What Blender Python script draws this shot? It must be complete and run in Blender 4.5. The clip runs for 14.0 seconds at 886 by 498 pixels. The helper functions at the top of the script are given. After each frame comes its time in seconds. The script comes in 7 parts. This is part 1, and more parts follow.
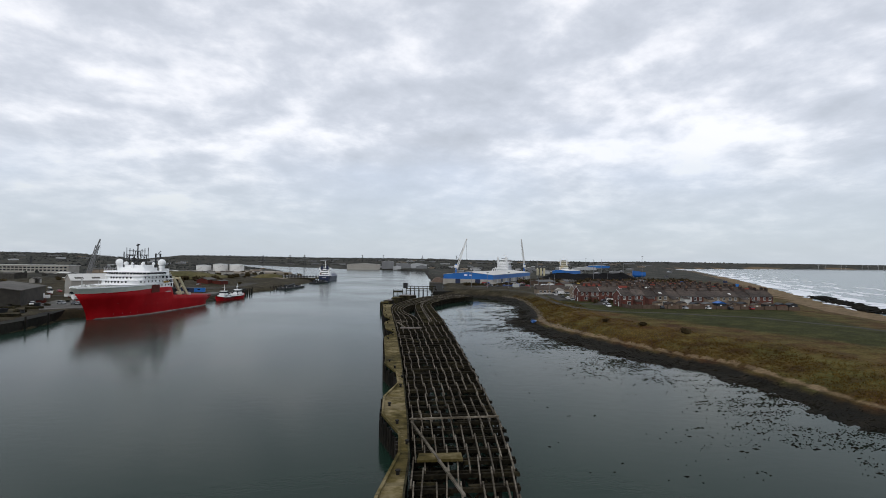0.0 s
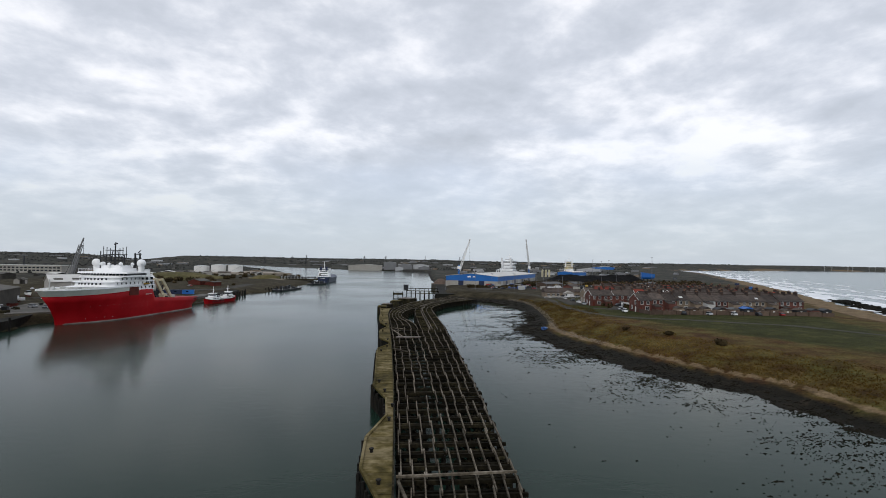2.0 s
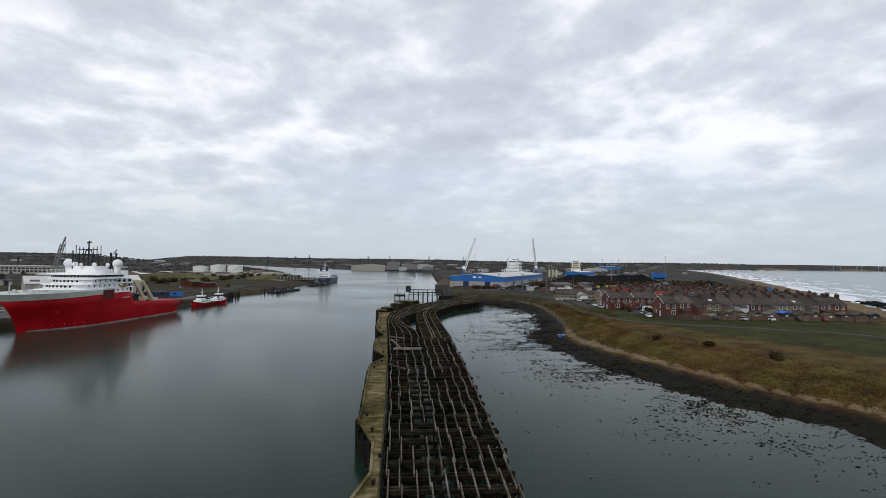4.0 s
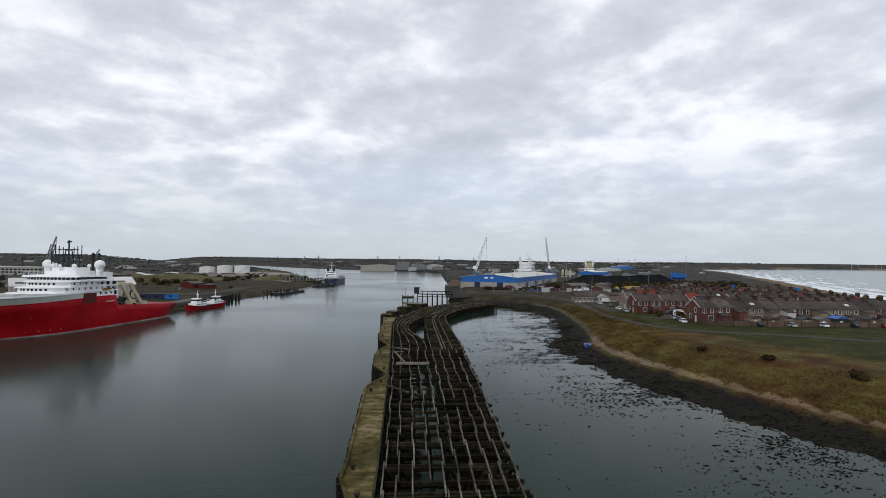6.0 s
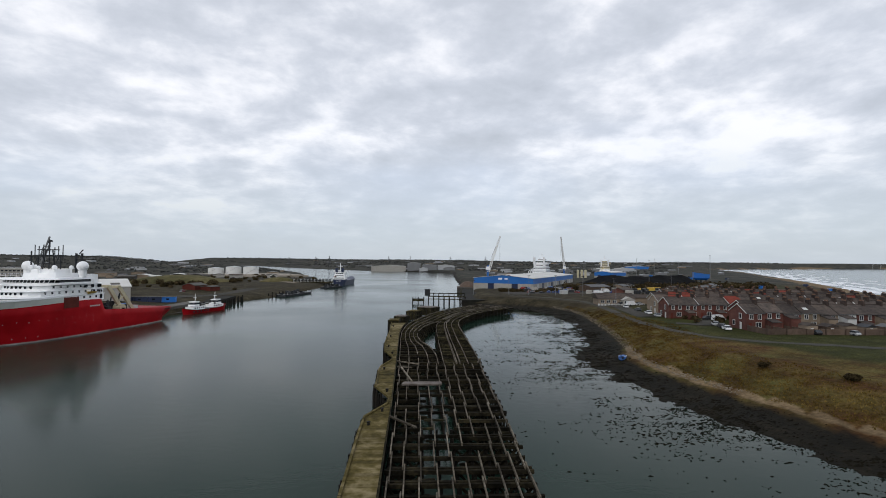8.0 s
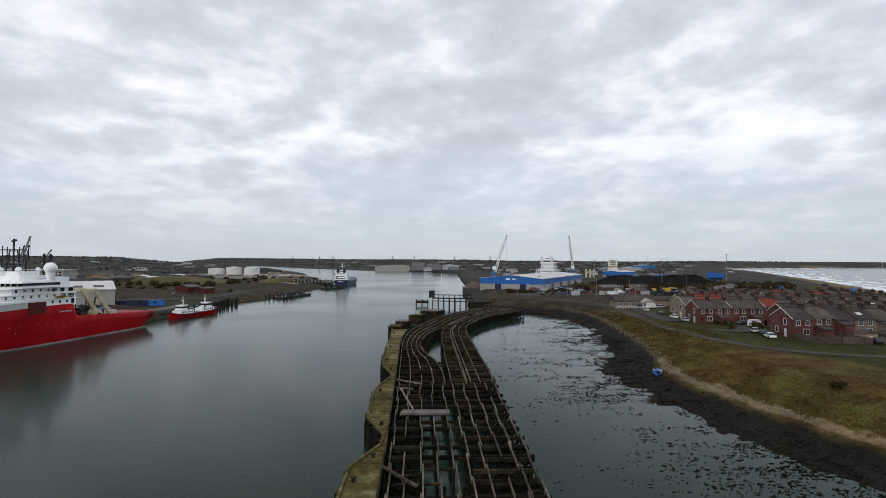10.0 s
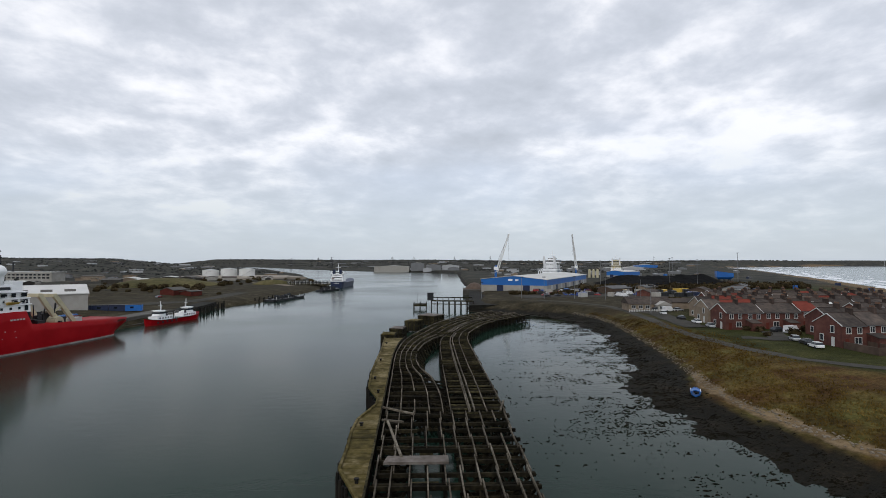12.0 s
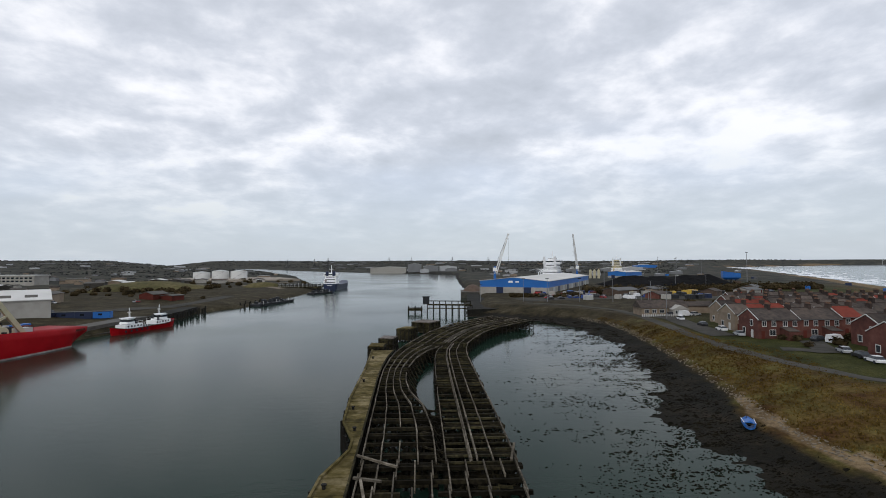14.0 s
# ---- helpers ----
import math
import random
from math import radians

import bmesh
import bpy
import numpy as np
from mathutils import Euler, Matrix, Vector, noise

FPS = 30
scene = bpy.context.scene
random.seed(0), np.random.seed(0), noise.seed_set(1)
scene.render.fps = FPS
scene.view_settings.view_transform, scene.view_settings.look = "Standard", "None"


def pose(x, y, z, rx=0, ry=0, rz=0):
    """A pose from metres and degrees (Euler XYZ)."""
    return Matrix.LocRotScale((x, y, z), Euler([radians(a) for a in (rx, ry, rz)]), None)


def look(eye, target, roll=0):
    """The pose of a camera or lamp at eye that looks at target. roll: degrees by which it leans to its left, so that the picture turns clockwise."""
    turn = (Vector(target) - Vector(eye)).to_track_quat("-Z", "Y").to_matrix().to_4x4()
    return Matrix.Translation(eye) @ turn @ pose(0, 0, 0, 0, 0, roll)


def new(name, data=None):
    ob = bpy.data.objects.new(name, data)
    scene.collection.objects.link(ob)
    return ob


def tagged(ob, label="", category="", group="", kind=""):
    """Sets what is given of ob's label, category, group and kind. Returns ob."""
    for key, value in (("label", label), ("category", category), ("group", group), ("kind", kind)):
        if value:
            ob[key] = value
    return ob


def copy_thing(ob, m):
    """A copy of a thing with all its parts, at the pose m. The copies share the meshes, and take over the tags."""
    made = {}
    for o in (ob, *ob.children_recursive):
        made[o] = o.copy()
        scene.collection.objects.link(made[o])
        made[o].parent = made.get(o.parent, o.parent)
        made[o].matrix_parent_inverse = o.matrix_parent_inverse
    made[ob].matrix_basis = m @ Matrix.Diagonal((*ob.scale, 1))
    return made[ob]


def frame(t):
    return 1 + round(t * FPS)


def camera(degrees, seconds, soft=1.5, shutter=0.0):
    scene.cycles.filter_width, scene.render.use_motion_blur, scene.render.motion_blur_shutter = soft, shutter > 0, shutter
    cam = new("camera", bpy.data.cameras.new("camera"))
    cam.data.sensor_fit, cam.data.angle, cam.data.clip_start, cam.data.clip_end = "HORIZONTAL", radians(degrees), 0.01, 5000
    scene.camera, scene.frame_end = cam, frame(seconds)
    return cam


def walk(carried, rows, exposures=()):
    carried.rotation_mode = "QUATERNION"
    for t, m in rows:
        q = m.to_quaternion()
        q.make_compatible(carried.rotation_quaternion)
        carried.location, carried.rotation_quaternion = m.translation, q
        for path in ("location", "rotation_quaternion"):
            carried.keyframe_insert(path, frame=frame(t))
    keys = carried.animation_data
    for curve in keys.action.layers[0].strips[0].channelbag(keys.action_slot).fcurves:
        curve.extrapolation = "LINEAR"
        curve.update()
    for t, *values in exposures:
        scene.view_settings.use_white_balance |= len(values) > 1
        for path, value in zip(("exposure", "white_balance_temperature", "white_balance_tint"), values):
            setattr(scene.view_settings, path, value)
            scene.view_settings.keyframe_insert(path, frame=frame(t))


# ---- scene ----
cam = camera(83.0, 14.0, soft=0.9)
METRES, EYE, TILT, LEAN, TURN = 125.0, 25.0, 0.0, 0.0, -5.4
ROWS = [
    (0.0, 0.0, 0.0, 0.0, -0.02, 1.48, -0.67),
    (0.5, 0.0012, 0.0349, 0.0, 0.01, 1.51, -0.71),
    (1.0, 0.0019, 0.0709, 0.0003, 0.06, 1.52, -0.75),
    (1.5, 0.0033, 0.1065, 0.0, 0.18, 1.55, -0.79),
    (2.0, 0.0032, 0.1436, 0.0001, 0.31, 1.59, -0.81),
    (2.5, 0.0027, 0.1838, 0.0004, 0.44, 1.59, -0.8),
    (3.0, 0.002, 0.2222, -0.0001, 0.51, 1.59, -0.78),
    (5.5, -0.0006, 0.4128, -0.0, 1.57, 1.55, -0.59),
    (6.0, -0.0021, 0.446, 0.0003, 1.92, 1.56, -0.56),
    (6.5, -0.0032, 0.4808, -0.0, 2.29, 1.58, -0.54),
    (7.0, -0.0056, 0.5153, -0.0002, 2.6, 1.59, -0.52),
    (7.5, -0.0083, 0.5507, -0.0001, 2.9, 1.59, -0.48),
    (8.0, -0.0116, 0.5846, 0.0003, 3.2, 1.6, -0.43),
    (10.5, -0.0254, 0.7535, 0.0016, 3.72, 1.55, -0.21),
    (11.0, -0.027, 0.7875, 0.0017, 3.72, 1.55, -0.14),
    (11.5, -0.028, 0.8226, 0.002, 3.71, 1.56, -0.08),
    (12.0, -0.0286, 0.8572, 0.0022, 3.68, 1.59, 0.01),
    (12.5, -0.0298, 0.8926, 0.0025, 3.59, 1.59, 0.08),
    (13.0, -0.0301, 0.9277, 0.0031, 3.55, 1.61, 0.15),
    (13.5, -0.0307, 0.9634, 0.0039, 3.48, 1.63, 0.22),
    (14.0, -0.0325, 0.9988, 0.0043, 3.41, 1.68, 0.27),
]
walk(cam, [(t, pose(0, 0, EYE, TILT, LEAN, TURN) @ pose(METRES * x, METRES * y, METRES * z, 90 + pitch, roll, yaw)) for t, x, y, z, yaw, pitch, roll in ROWS])


# ---- light ----
SUN_EL, SUN_AZ = radians(38), radians(200)
world = bpy.data.worlds.new("overcast_sky")
scene.world = world
world.use_nodes = True


def build_world():
    nt = world.node_tree
    nt.nodes.clear()
    L = nt.links.new
    N = nt.nodes.new
    out, bg = N("ShaderNodeOutputWorld"), N("ShaderNodeBackground")
    sky = N("ShaderNodeTexSky")
    sky.sky_type, sky.sun_disc, sky.sun_elevation, sky.sun_rotation = "NISHITA", False, SUN_EL, SUN_AZ
    co, sep = N("ShaderNodeTexCoord"), N("ShaderNodeSeparateXYZ")
    L(co.outputs["Generated"], sep.inputs[0])

    def m(op, a, b=0.0, c=None):
        n = N("ShaderNodeMath")
        n.operation = op
        for i, v in enumerate((a, b) if c is None else (a, b, c)):
            if isinstance(v, (int, float)):
                n.inputs[i].default_value = v
            else:
                L(v, n.inputs[i])
        return n.outputs[0]
    up = m("ADD", m("MAXIMUM", sep.outputs[2], 0.0), 0.24)
    px, py = m("DIVIDE", sep.outputs[0], up), m("DIVIDE", sep.outputs[1], up)

    def layer(sx, sy, turn, scale, detail, rough, dist, off):
        comb = N("ShaderNodeCombineXYZ")
        L(px, comb.inputs[0]), L(py, comb.inputs[1])
        mp = N("ShaderNodeMapping")
        mp.inputs["Rotation"].default_value = (0, 0, radians(turn))
        mp.inputs["Scale"].default_value = (sx, sy, 1)
        mp.inputs["Location"].default_value = (off, off * 0.7, off * 0.3)
        L(comb.outputs[0], mp.inputs[0])
        no = N("ShaderNodeTexNoise")
        no.inputs["Scale"].default_value, no.inputs["Detail"].default_value = scale, detail
        no.inputs["Roughness"].default_value, no.inputs["Distortion"].default_value = rough, dist
        L(mp.outputs[0], no.inputs["Vector"])
        return no.outputs[0]
    def puffs(scale, aspect, lean, detail, rough, dist, off):
        """Cloud lumps of even size over the whole dome."""
        mp = N("ShaderNodeMapping")
        mp.inputs["Rotation"].default_value = (0, radians(lean), 0)
        mp.inputs["Scale"].default_value = (1, 1, aspect)
        mp.inputs["Location"].default_value = (off, off * 0.6, off * 0.2)
        L(co.outputs["Generated"], mp.inputs[0])
        no = N("ShaderNodeTexNoise")
        no.inputs["Scale"].default_value, no.inputs["Detail"].default_value = scale, detail
        no.inputs["Roughness"].default_value, no.inputs["Distortion"].default_value = rough, dist
        L(mp.outputs[0], no.inputs["Vector"])
        return no.outputs[0]
    # long rolls of cloud lying across the view, small lumps on them, thin veils between
    rolls = layer(0.85, 0.95, -16, 1.8, 9, 0.55, 0.25, 3.1)
    lumps = layer(1.0, 0.95, -10, 4.6, 9, 0.56, 0.12, 7.7)
    broad = layer(0.5, 0.6, 20, 0.9, 2, 0.4, 0.2, 5.2)
    veil = layer(0.5, 0.8, -24, 1.1, 5, 0.5, 0.4, 11.3)
    soft = puffs(4.6, 2.2, 6, 8, 0.55, 0.2, 4.4)
    mix = m("ADD", m("ADD", m("MULTIPLY", rolls, 0.27), m("MULTIPLY", lumps, 0.30)), m("ADD", m("MULTIPLY", broad, 0.17), m("MULTIPLY", soft, 0.26)))
    ramp = N("ShaderNodeValToRGB")
    cr = ramp.color_ramp
    cr.interpolation = "B_SPLINE"
    cr.elements[0].position, cr.elements[0].color = 0.38, (0.49, 0.52, 0.575, 1)
    cr.elements[1].position, cr.elements[1].color = 0.62, (1.06, 1.06, 1.09, 1)
    for p, c in ((0.44, (0.56, 0.595, 0.66, 1)), (0.495, (0.635, 0.67, 0.745, 1)), (0.535, (0.75, 0.78, 0.85, 1)), (0.575, (0.95, 0.96, 1.01, 1))):
        e = cr.elements.new(p)
        e.color = c
    L(mix, ramp.inputs[0])
    # thin blue-grey gaps
    gap = N("ShaderNodeMixRGB")
    gap.inputs[2].default_value = (0.62, 0.71, 0.88, 1)
    L(m("MINIMUM", m("MULTIPLY", m("SMOOTH_MAX", m("SUBTRACT", veil, 0.50), 0.0, 0.05), 2.6), 0.6), gap.inputs[0])
    L(ramp.outputs[0], gap.inputs[1])
    # even grey band low over the horizon
    low = N("ShaderNodeMixRGB")
    low.inputs[2].default_value = (0.52, 0.585, 0.66, 1)
    band = N("ShaderNodeMapRange")
    band.interpolation_type = "SMOOTHSTEP"
    band.inputs["From Min"].default_value, band.inputs["From Max"].default_value = 0.0, 0.24
    band.inputs["To Min"].default_value, band.inputs["To Max"].default_value = 0.85, 0.0
    L(sep.outputs[2], band.inputs["Value"])
    L(band.outputs[0], low.inputs[0]), L(gap.outputs[0], low.inputs[1])
    # a little of the clear sky's own gradient shows through the cloud
    thin = N("ShaderNodeMixRGB")
    thin.blend_type, thin.inputs[0].default_value = "ADD", 0.012
    L(low.outputs[0], thin.inputs[1]), L(sky.outputs[0], thin.inputs[2])
    L(thin.outputs[0], bg.inputs[0])
    bg.inputs[1].default_value = 0.96
    L(bg.outputs[0], out.inputs[0])


build_world()
sun = new("sun", bpy.data.lights.new("sun", "SUN"))
sun.data.energy, sun.data.angle, sun.data.color = 0.75, radians(18), (1.0, 0.96, 0.9)
sun.matrix_world = look((0, 0, 0), (-math.sin(SUN_AZ) * math.cos(SUN_EL), -math.cos(SUN_AZ) * math.cos(SUN_EL), -math.sin(SUN_EL)))


# ---- materials ----
def material(name, colors, scale=1.0, rough=0.8, metal=0.0, bump=0.0, bump_scale=None, island=0.0, coat=None, detail=6.0, stretch=(1, 1, 1), spec=0.4):
    """Two-scale mottled surface: colors is 2 or 3 shades; island varies brightness from piece to piece."""
    mat = bpy.data.materials.new(name)
    mat.use_nodes = True
    nt = mat.node_tree
    N, L = nt.nodes.new, nt.links.new
    bs = nt.nodes["Principled BSDF"]
    co, mp = N("ShaderNodeTexCoord"), N("ShaderNodeMapping")
    mp.inputs["Scale"].default_value = stretch
    geo = N("ShaderNodeNewGeometry")
    L(geo.outputs["Position"], mp.inputs[0])
    a, b = N("ShaderNodeTexNoise"), N("ShaderNodeTexNoise")
    a.inputs["Scale"].default_value, a.inputs["Detail"].default_value = scale, detail
    b.inputs["Scale"].default_value, b.inputs["Detail"].default_value = scale * 0.13, 3
    L(mp.outputs[0], a.inputs["Vector"]), L(mp.outputs[0], b.inputs["Vector"])
    mixv = N("ShaderNodeMath")
    mixv.operation = "MULTIPLY_ADD"
    mixv.inputs[1].default_value = 0.55
    half = N("ShaderNodeMath")
    half.operation = "MULTIPLY"
    half.inputs[1].default_value = 0.45
    L(a.outputs[0], half.inputs[0])
    L(b.outputs[0], mixv.inputs[0]), L(half.outputs[0], mixv.inputs[2])
    ramp = N("ShaderNodeValToRGB")
    cr = ramp.color_ramp
    cr.elements[0].position, cr.elements[1].position = 0.36, 0.64
    cr.elements[0].color, cr.elements[1].color = (*colors[0], 1), (*colors[-1], 1)
    if len(colors) == 3:
        e = cr.elements.new(0.5)
        e.color = (*colors[1], 1)
    L(mixv.outputs[0], ramp.inputs[0])
    tail = ramp.outputs[0]
    if island:
        oi, hsv, mr = N("ShaderNodeObjectInfo"), N("ShaderNodeHueSaturation"), N("ShaderNodeMapRange")
        add = N("ShaderNodeMath")
        add.operation = "ADD"
        fr = N("ShaderNodeMath")
        fr.operation = "FRACT"
        L(oi.outputs["Random"], add.inputs[0]), L(geo.outputs["Random Per Island"], add.inputs[1])
        L(add.outputs[0], fr.inputs[0])
        mr.inputs["To Min"].default_value, mr.inputs["To Max"].default_value = 1 - island, 1 + island
        L(fr.outputs[0], mr.inputs["Value"]), L(mr.outputs[0], hsv.inputs["Value"]), L(tail, hsv.inputs["Color"])
        tail = hsv.outputs[0]
    L(tail, bs.inputs["Base Color"])
    bs.inputs["Roughness"].default_value, bs.inputs["Metallic"].default_value = rough, metal
    bs.inputs["Specular IOR Level"].default_value = spec
    if bump:
        bn, nz = N("ShaderNodeBump"), N("ShaderNodeTexNoise")
        nz.inputs["Scale"].default_value, nz.inputs["Detail"].default_value = bump_scale or scale * 2, 4
        L(mp.outputs[0], nz.inputs["Vector"]), L(nz.outputs[0], bn.inputs["Height"])
        bn.inputs["Strength"].default_value, bn.inputs["Distance"].default_value = min(1.0, bump * 4), bump
        L(bn.outputs[0], bs.inputs["Normal"])
    return mat


def water_material(name, color, rough, wave, size):
    mat = bpy.data.materials.new(name)
    mat.use_nodes = True
    nt = mat.node_tree
    N, L = nt.nodes.new, nt.links.new
    bs = nt.nodes["Principled BSDF"]
    geo = N("ShaderNodeNewGeometry")
    big = N("ShaderNodeTexNoise")
    big.inputs["Scale"].default_value, big.inputs["Detail"].default_value = 0.012, 3
    L(geo.outputs["Position"], big.inputs["Vector"])
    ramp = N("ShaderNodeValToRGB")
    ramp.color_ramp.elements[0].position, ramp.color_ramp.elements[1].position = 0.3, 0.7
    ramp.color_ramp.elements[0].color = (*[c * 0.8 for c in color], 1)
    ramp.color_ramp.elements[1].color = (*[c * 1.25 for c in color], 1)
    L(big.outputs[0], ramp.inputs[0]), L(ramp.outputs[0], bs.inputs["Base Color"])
    rr = N("ShaderNodeMapRange")
    rr.inputs["From Min"].default_value, rr.inputs["From Max"].default_value = 0.35, 0.65
    rr.inputs["To Min"].default_value, rr.inputs["To Max"].default_value = rough * 0.7, rough * 1.3
    L(big.outputs[0], rr.inputs["Value"])
    bs.inputs["IOR"].default_value = 1.165
    # sheltered, glassy water behind the staithes; a paler tint paints in its brighter reflection
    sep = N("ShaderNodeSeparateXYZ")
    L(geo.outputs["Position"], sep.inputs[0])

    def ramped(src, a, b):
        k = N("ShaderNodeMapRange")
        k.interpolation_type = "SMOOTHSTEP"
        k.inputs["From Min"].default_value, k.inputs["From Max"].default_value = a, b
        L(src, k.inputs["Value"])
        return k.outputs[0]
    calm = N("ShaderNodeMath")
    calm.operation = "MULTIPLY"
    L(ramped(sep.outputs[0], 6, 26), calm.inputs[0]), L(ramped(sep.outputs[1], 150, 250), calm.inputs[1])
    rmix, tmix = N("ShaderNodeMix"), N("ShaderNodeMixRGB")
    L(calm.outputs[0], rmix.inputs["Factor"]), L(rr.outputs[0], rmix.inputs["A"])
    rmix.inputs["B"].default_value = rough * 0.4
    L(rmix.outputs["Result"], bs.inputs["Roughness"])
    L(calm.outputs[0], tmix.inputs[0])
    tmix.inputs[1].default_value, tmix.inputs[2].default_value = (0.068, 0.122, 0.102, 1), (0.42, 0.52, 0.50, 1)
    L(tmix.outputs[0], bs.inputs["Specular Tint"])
    prev = None
    for sc, st in ((1.0 / size, wave), (3.7 / size, wave * 0.35)):
        mp, nz, bn = N("ShaderNodeMapping"), N("ShaderNodeTexNoise"), N("ShaderNodeBump")
        mp.inputs["Scale"].default_value = (1.0, 1.6, 1.0)
        mp.inputs["Rotation"].default_value = (0, 0, radians(25))
        L(geo.outputs["Position"], mp.inputs[0]), L(mp.outputs[0], nz.inputs["Vector"])
        nz.inputs["Scale"].default_value, nz.inputs["Detail"].default_value = sc, 3
        bn.inputs["Strength"].default_value, bn.inputs["Distance"].default_value = 1.0, st
        L(nz.outputs[0], bn.inputs["Height"])
        if prev:
            L(prev, bn.inputs["Normal"])
        prev = bn.outputs[0]
    L(prev, bs.inputs["Normal"])
    return mat


def plain(name, color, rough=0.5, metal=0.0):
    return material(name, (tuple(c * 0.86 for c in color), tuple(min(1, c * 1.08) for c in color)), 0.9, rough, metal)


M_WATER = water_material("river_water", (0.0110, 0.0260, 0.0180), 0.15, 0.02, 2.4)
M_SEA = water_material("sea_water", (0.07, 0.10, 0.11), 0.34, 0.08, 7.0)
M_CAP = material("black_timber", ((0.005, 0.0045, 0.003), (0.014, 0.012, 0.008), (0.038, 0.032, 0.018)), 2.0, 0.95, bump=0.02, island=0.35, spec=0.05)
M_TIMBER = material("weathered_timber", ((0.008, 0.007, 0.005), (0.027, 0.024, 0.014), (0.072, 0.062, 0.031)), 2.2, 0.95, bump=0.02, island=0.35, spec=0.05)
M_RAILWOOD = material("bleached_timber", ((0.036, 0.030, 0.022), (0.092, 0.078, 0.058), (0.19, 0.168, 0.135)), 1.8, 0.9, bump=0.015, island=0.4, spec=0.1)
M_PILE = material("tarred_pile", ((0.006, 0.006, 0.005), (0.018, 0.015, 0.011)), 1.5, 0.8, bump=0.02, island=0.3, spec=0.2)
M_DECK = material("mossy_deck", ((0.030, 0.025, 0.008), (0.086, 0.067, 0.022), (0.20, 0.162, 0.088)), 1.0, 0.95, bump=0.02, island=0.22, spec=0.1)
M_SLAB = material("stained_concrete", ((0.055, 0.045, 0.035), (0.12, 0.10, 0.085), (0.20, 0.18, 0.16)), 1.2, 0.9, bump=0.015)
M_CONC = material("quay_concrete", ((0.050, 0.047, 0.040), (0.115, 0.108, 0.095)), 0.5, 0.9, bump=0.01)
M_DARKWALL = material("wet_quay_wall", ((0.006, 0.006, 0.005), (0.026, 0.025, 0.02)), 0.6, 0.85, bump=0.03, spec=0.1)
M_RED = material("red_hull_paint", ((0.25, 0.003, 0.006), (0.33, 0.005, 0.009), (0.38, 0.010, 0.013)), 0.25, 0.5, spec=0.08)
M_WHITE = material("white_paint", ((0.82, 0.83, 0.83), (0.90, 0.90, 0.89)), 0.4, 0.45)
M_TANK = material("weathered_white_tank", ((0.60, 0.60, 0.58), (0.74, 0.74, 0.72)), 0.12, 0.7, spec=0.15)
M_GREYW = material("pale_grey_paint", ((0.36, 0.37, 0.36), (0.47, 0.47, 0.45)), 0.4, 0.5)
M_GLASS = plain("dark_window_glass", (0.012, 0.016, 0.02), 0.12)
M_BULWARK = material("pale_bulwark_paint", ((0.46, 0.47, 0.43), (0.60, 0.61, 0.56)), 0.3, 0.6)
M_BOOT = material("worn_boot_paint", ((0.10, 0.05, 0.045), (0.22, 0.17, 0.155), (0.36, 0.33, 0.31)), 0.18, 0.7)
M_STEEL = plain("dark_steel", (0.025, 0.027, 0.03), 0.55, 0.3)
M_CREAM = plain("cream_paint", (0.50, 0.45, 0.30), 0.5)
M_BLUE = material("blue_cladding", ((0.010, 0.10, 0.36), (0.018, 0.155, 0.48)), 0.12, 0.45)
M_NAVY = plain("navy_paint", (0.012, 0.022, 0.06), 0.45)
M_ROOFL = material("light_roof_sheet", ((0.46, 0.45, 0.42), (0.60, 0.59, 0.56)), 0.15, 0.6)
M_PALECLAD = material("pale_cladding", ((0.26, 0.245, 0.215), (0.38, 0.365, 0.33)), 0.3, 0.65)
M_BRICK = material("red_brick", ((0.064, 0.023, 0.017), (0.108, 0.038, 0.028), (0.150, 0.062, 0.047)), 0.8, 0.9, island=0.12)
M_TANBRICK = material("buff_render", ((0.17, 0.13, 0.09), (0.28, 0.22, 0.16)), 0.6, 0.9, island=0.1)
M_RENDER = plain("white_render", (0.52, 0.52, 0.50), 0.8)
M_SLATE = material("roof_slate", ((0.034, 0.028, 0.025), (0.066, 0.054, 0.047), (0.105, 0.082, 0.066)), 0.9, 0.85, island=0.25, spec=0.15)
M_REDTILE = material("red_roof_tile", ((0.13, 0.028, 0.018), (0.20, 0.045, 0.03)), 0.9, 0.85, island=0.15, spec=0.15)
M_BLACK = material("coal_black", ((0.005, 0.005, 0.005), (0.012, 0.012, 0.013)), 0.3, 0.95, spec=0.03)
M_ASPH = material("asphalt", ((0.036, 0.034, 0.029), (0.07, 0.066, 0.057)), 0.5, 0.95, spec=0.1)
M_RUST = material("rust_red_steel", ((0.075, 0.016, 0.011), (0.13, 0.03, 0.02)), 0.5, 0.8, spec=0.2)
M_BUSH = material("winter_bush", ((0.018, 0.014, 0.007), (0.04, 0.03, 0.014), (0.075, 0.055, 0.03)), 0.9, 0.95, island=0.4, spec=0.05)
M_WEED = material("wet_seaweed", ((0.003, 0.003, 0.0015), (0.009, 0.007, 0.003)), 1.0, 0.85, island=0.4, spec=0.06)
M_FOAM = material("sea_foam", ((0.60, 0.62, 0.64), (0.85, 0.86, 0.87)), 0.25, 0.8)
M_MAST = plain("galvanised_grey", (0.20, 0.205, 0.21), 0.6, 0.3)
M_YELLOW = plain("yellow_paint", (0.55, 0.36, 0.05), 0.5)


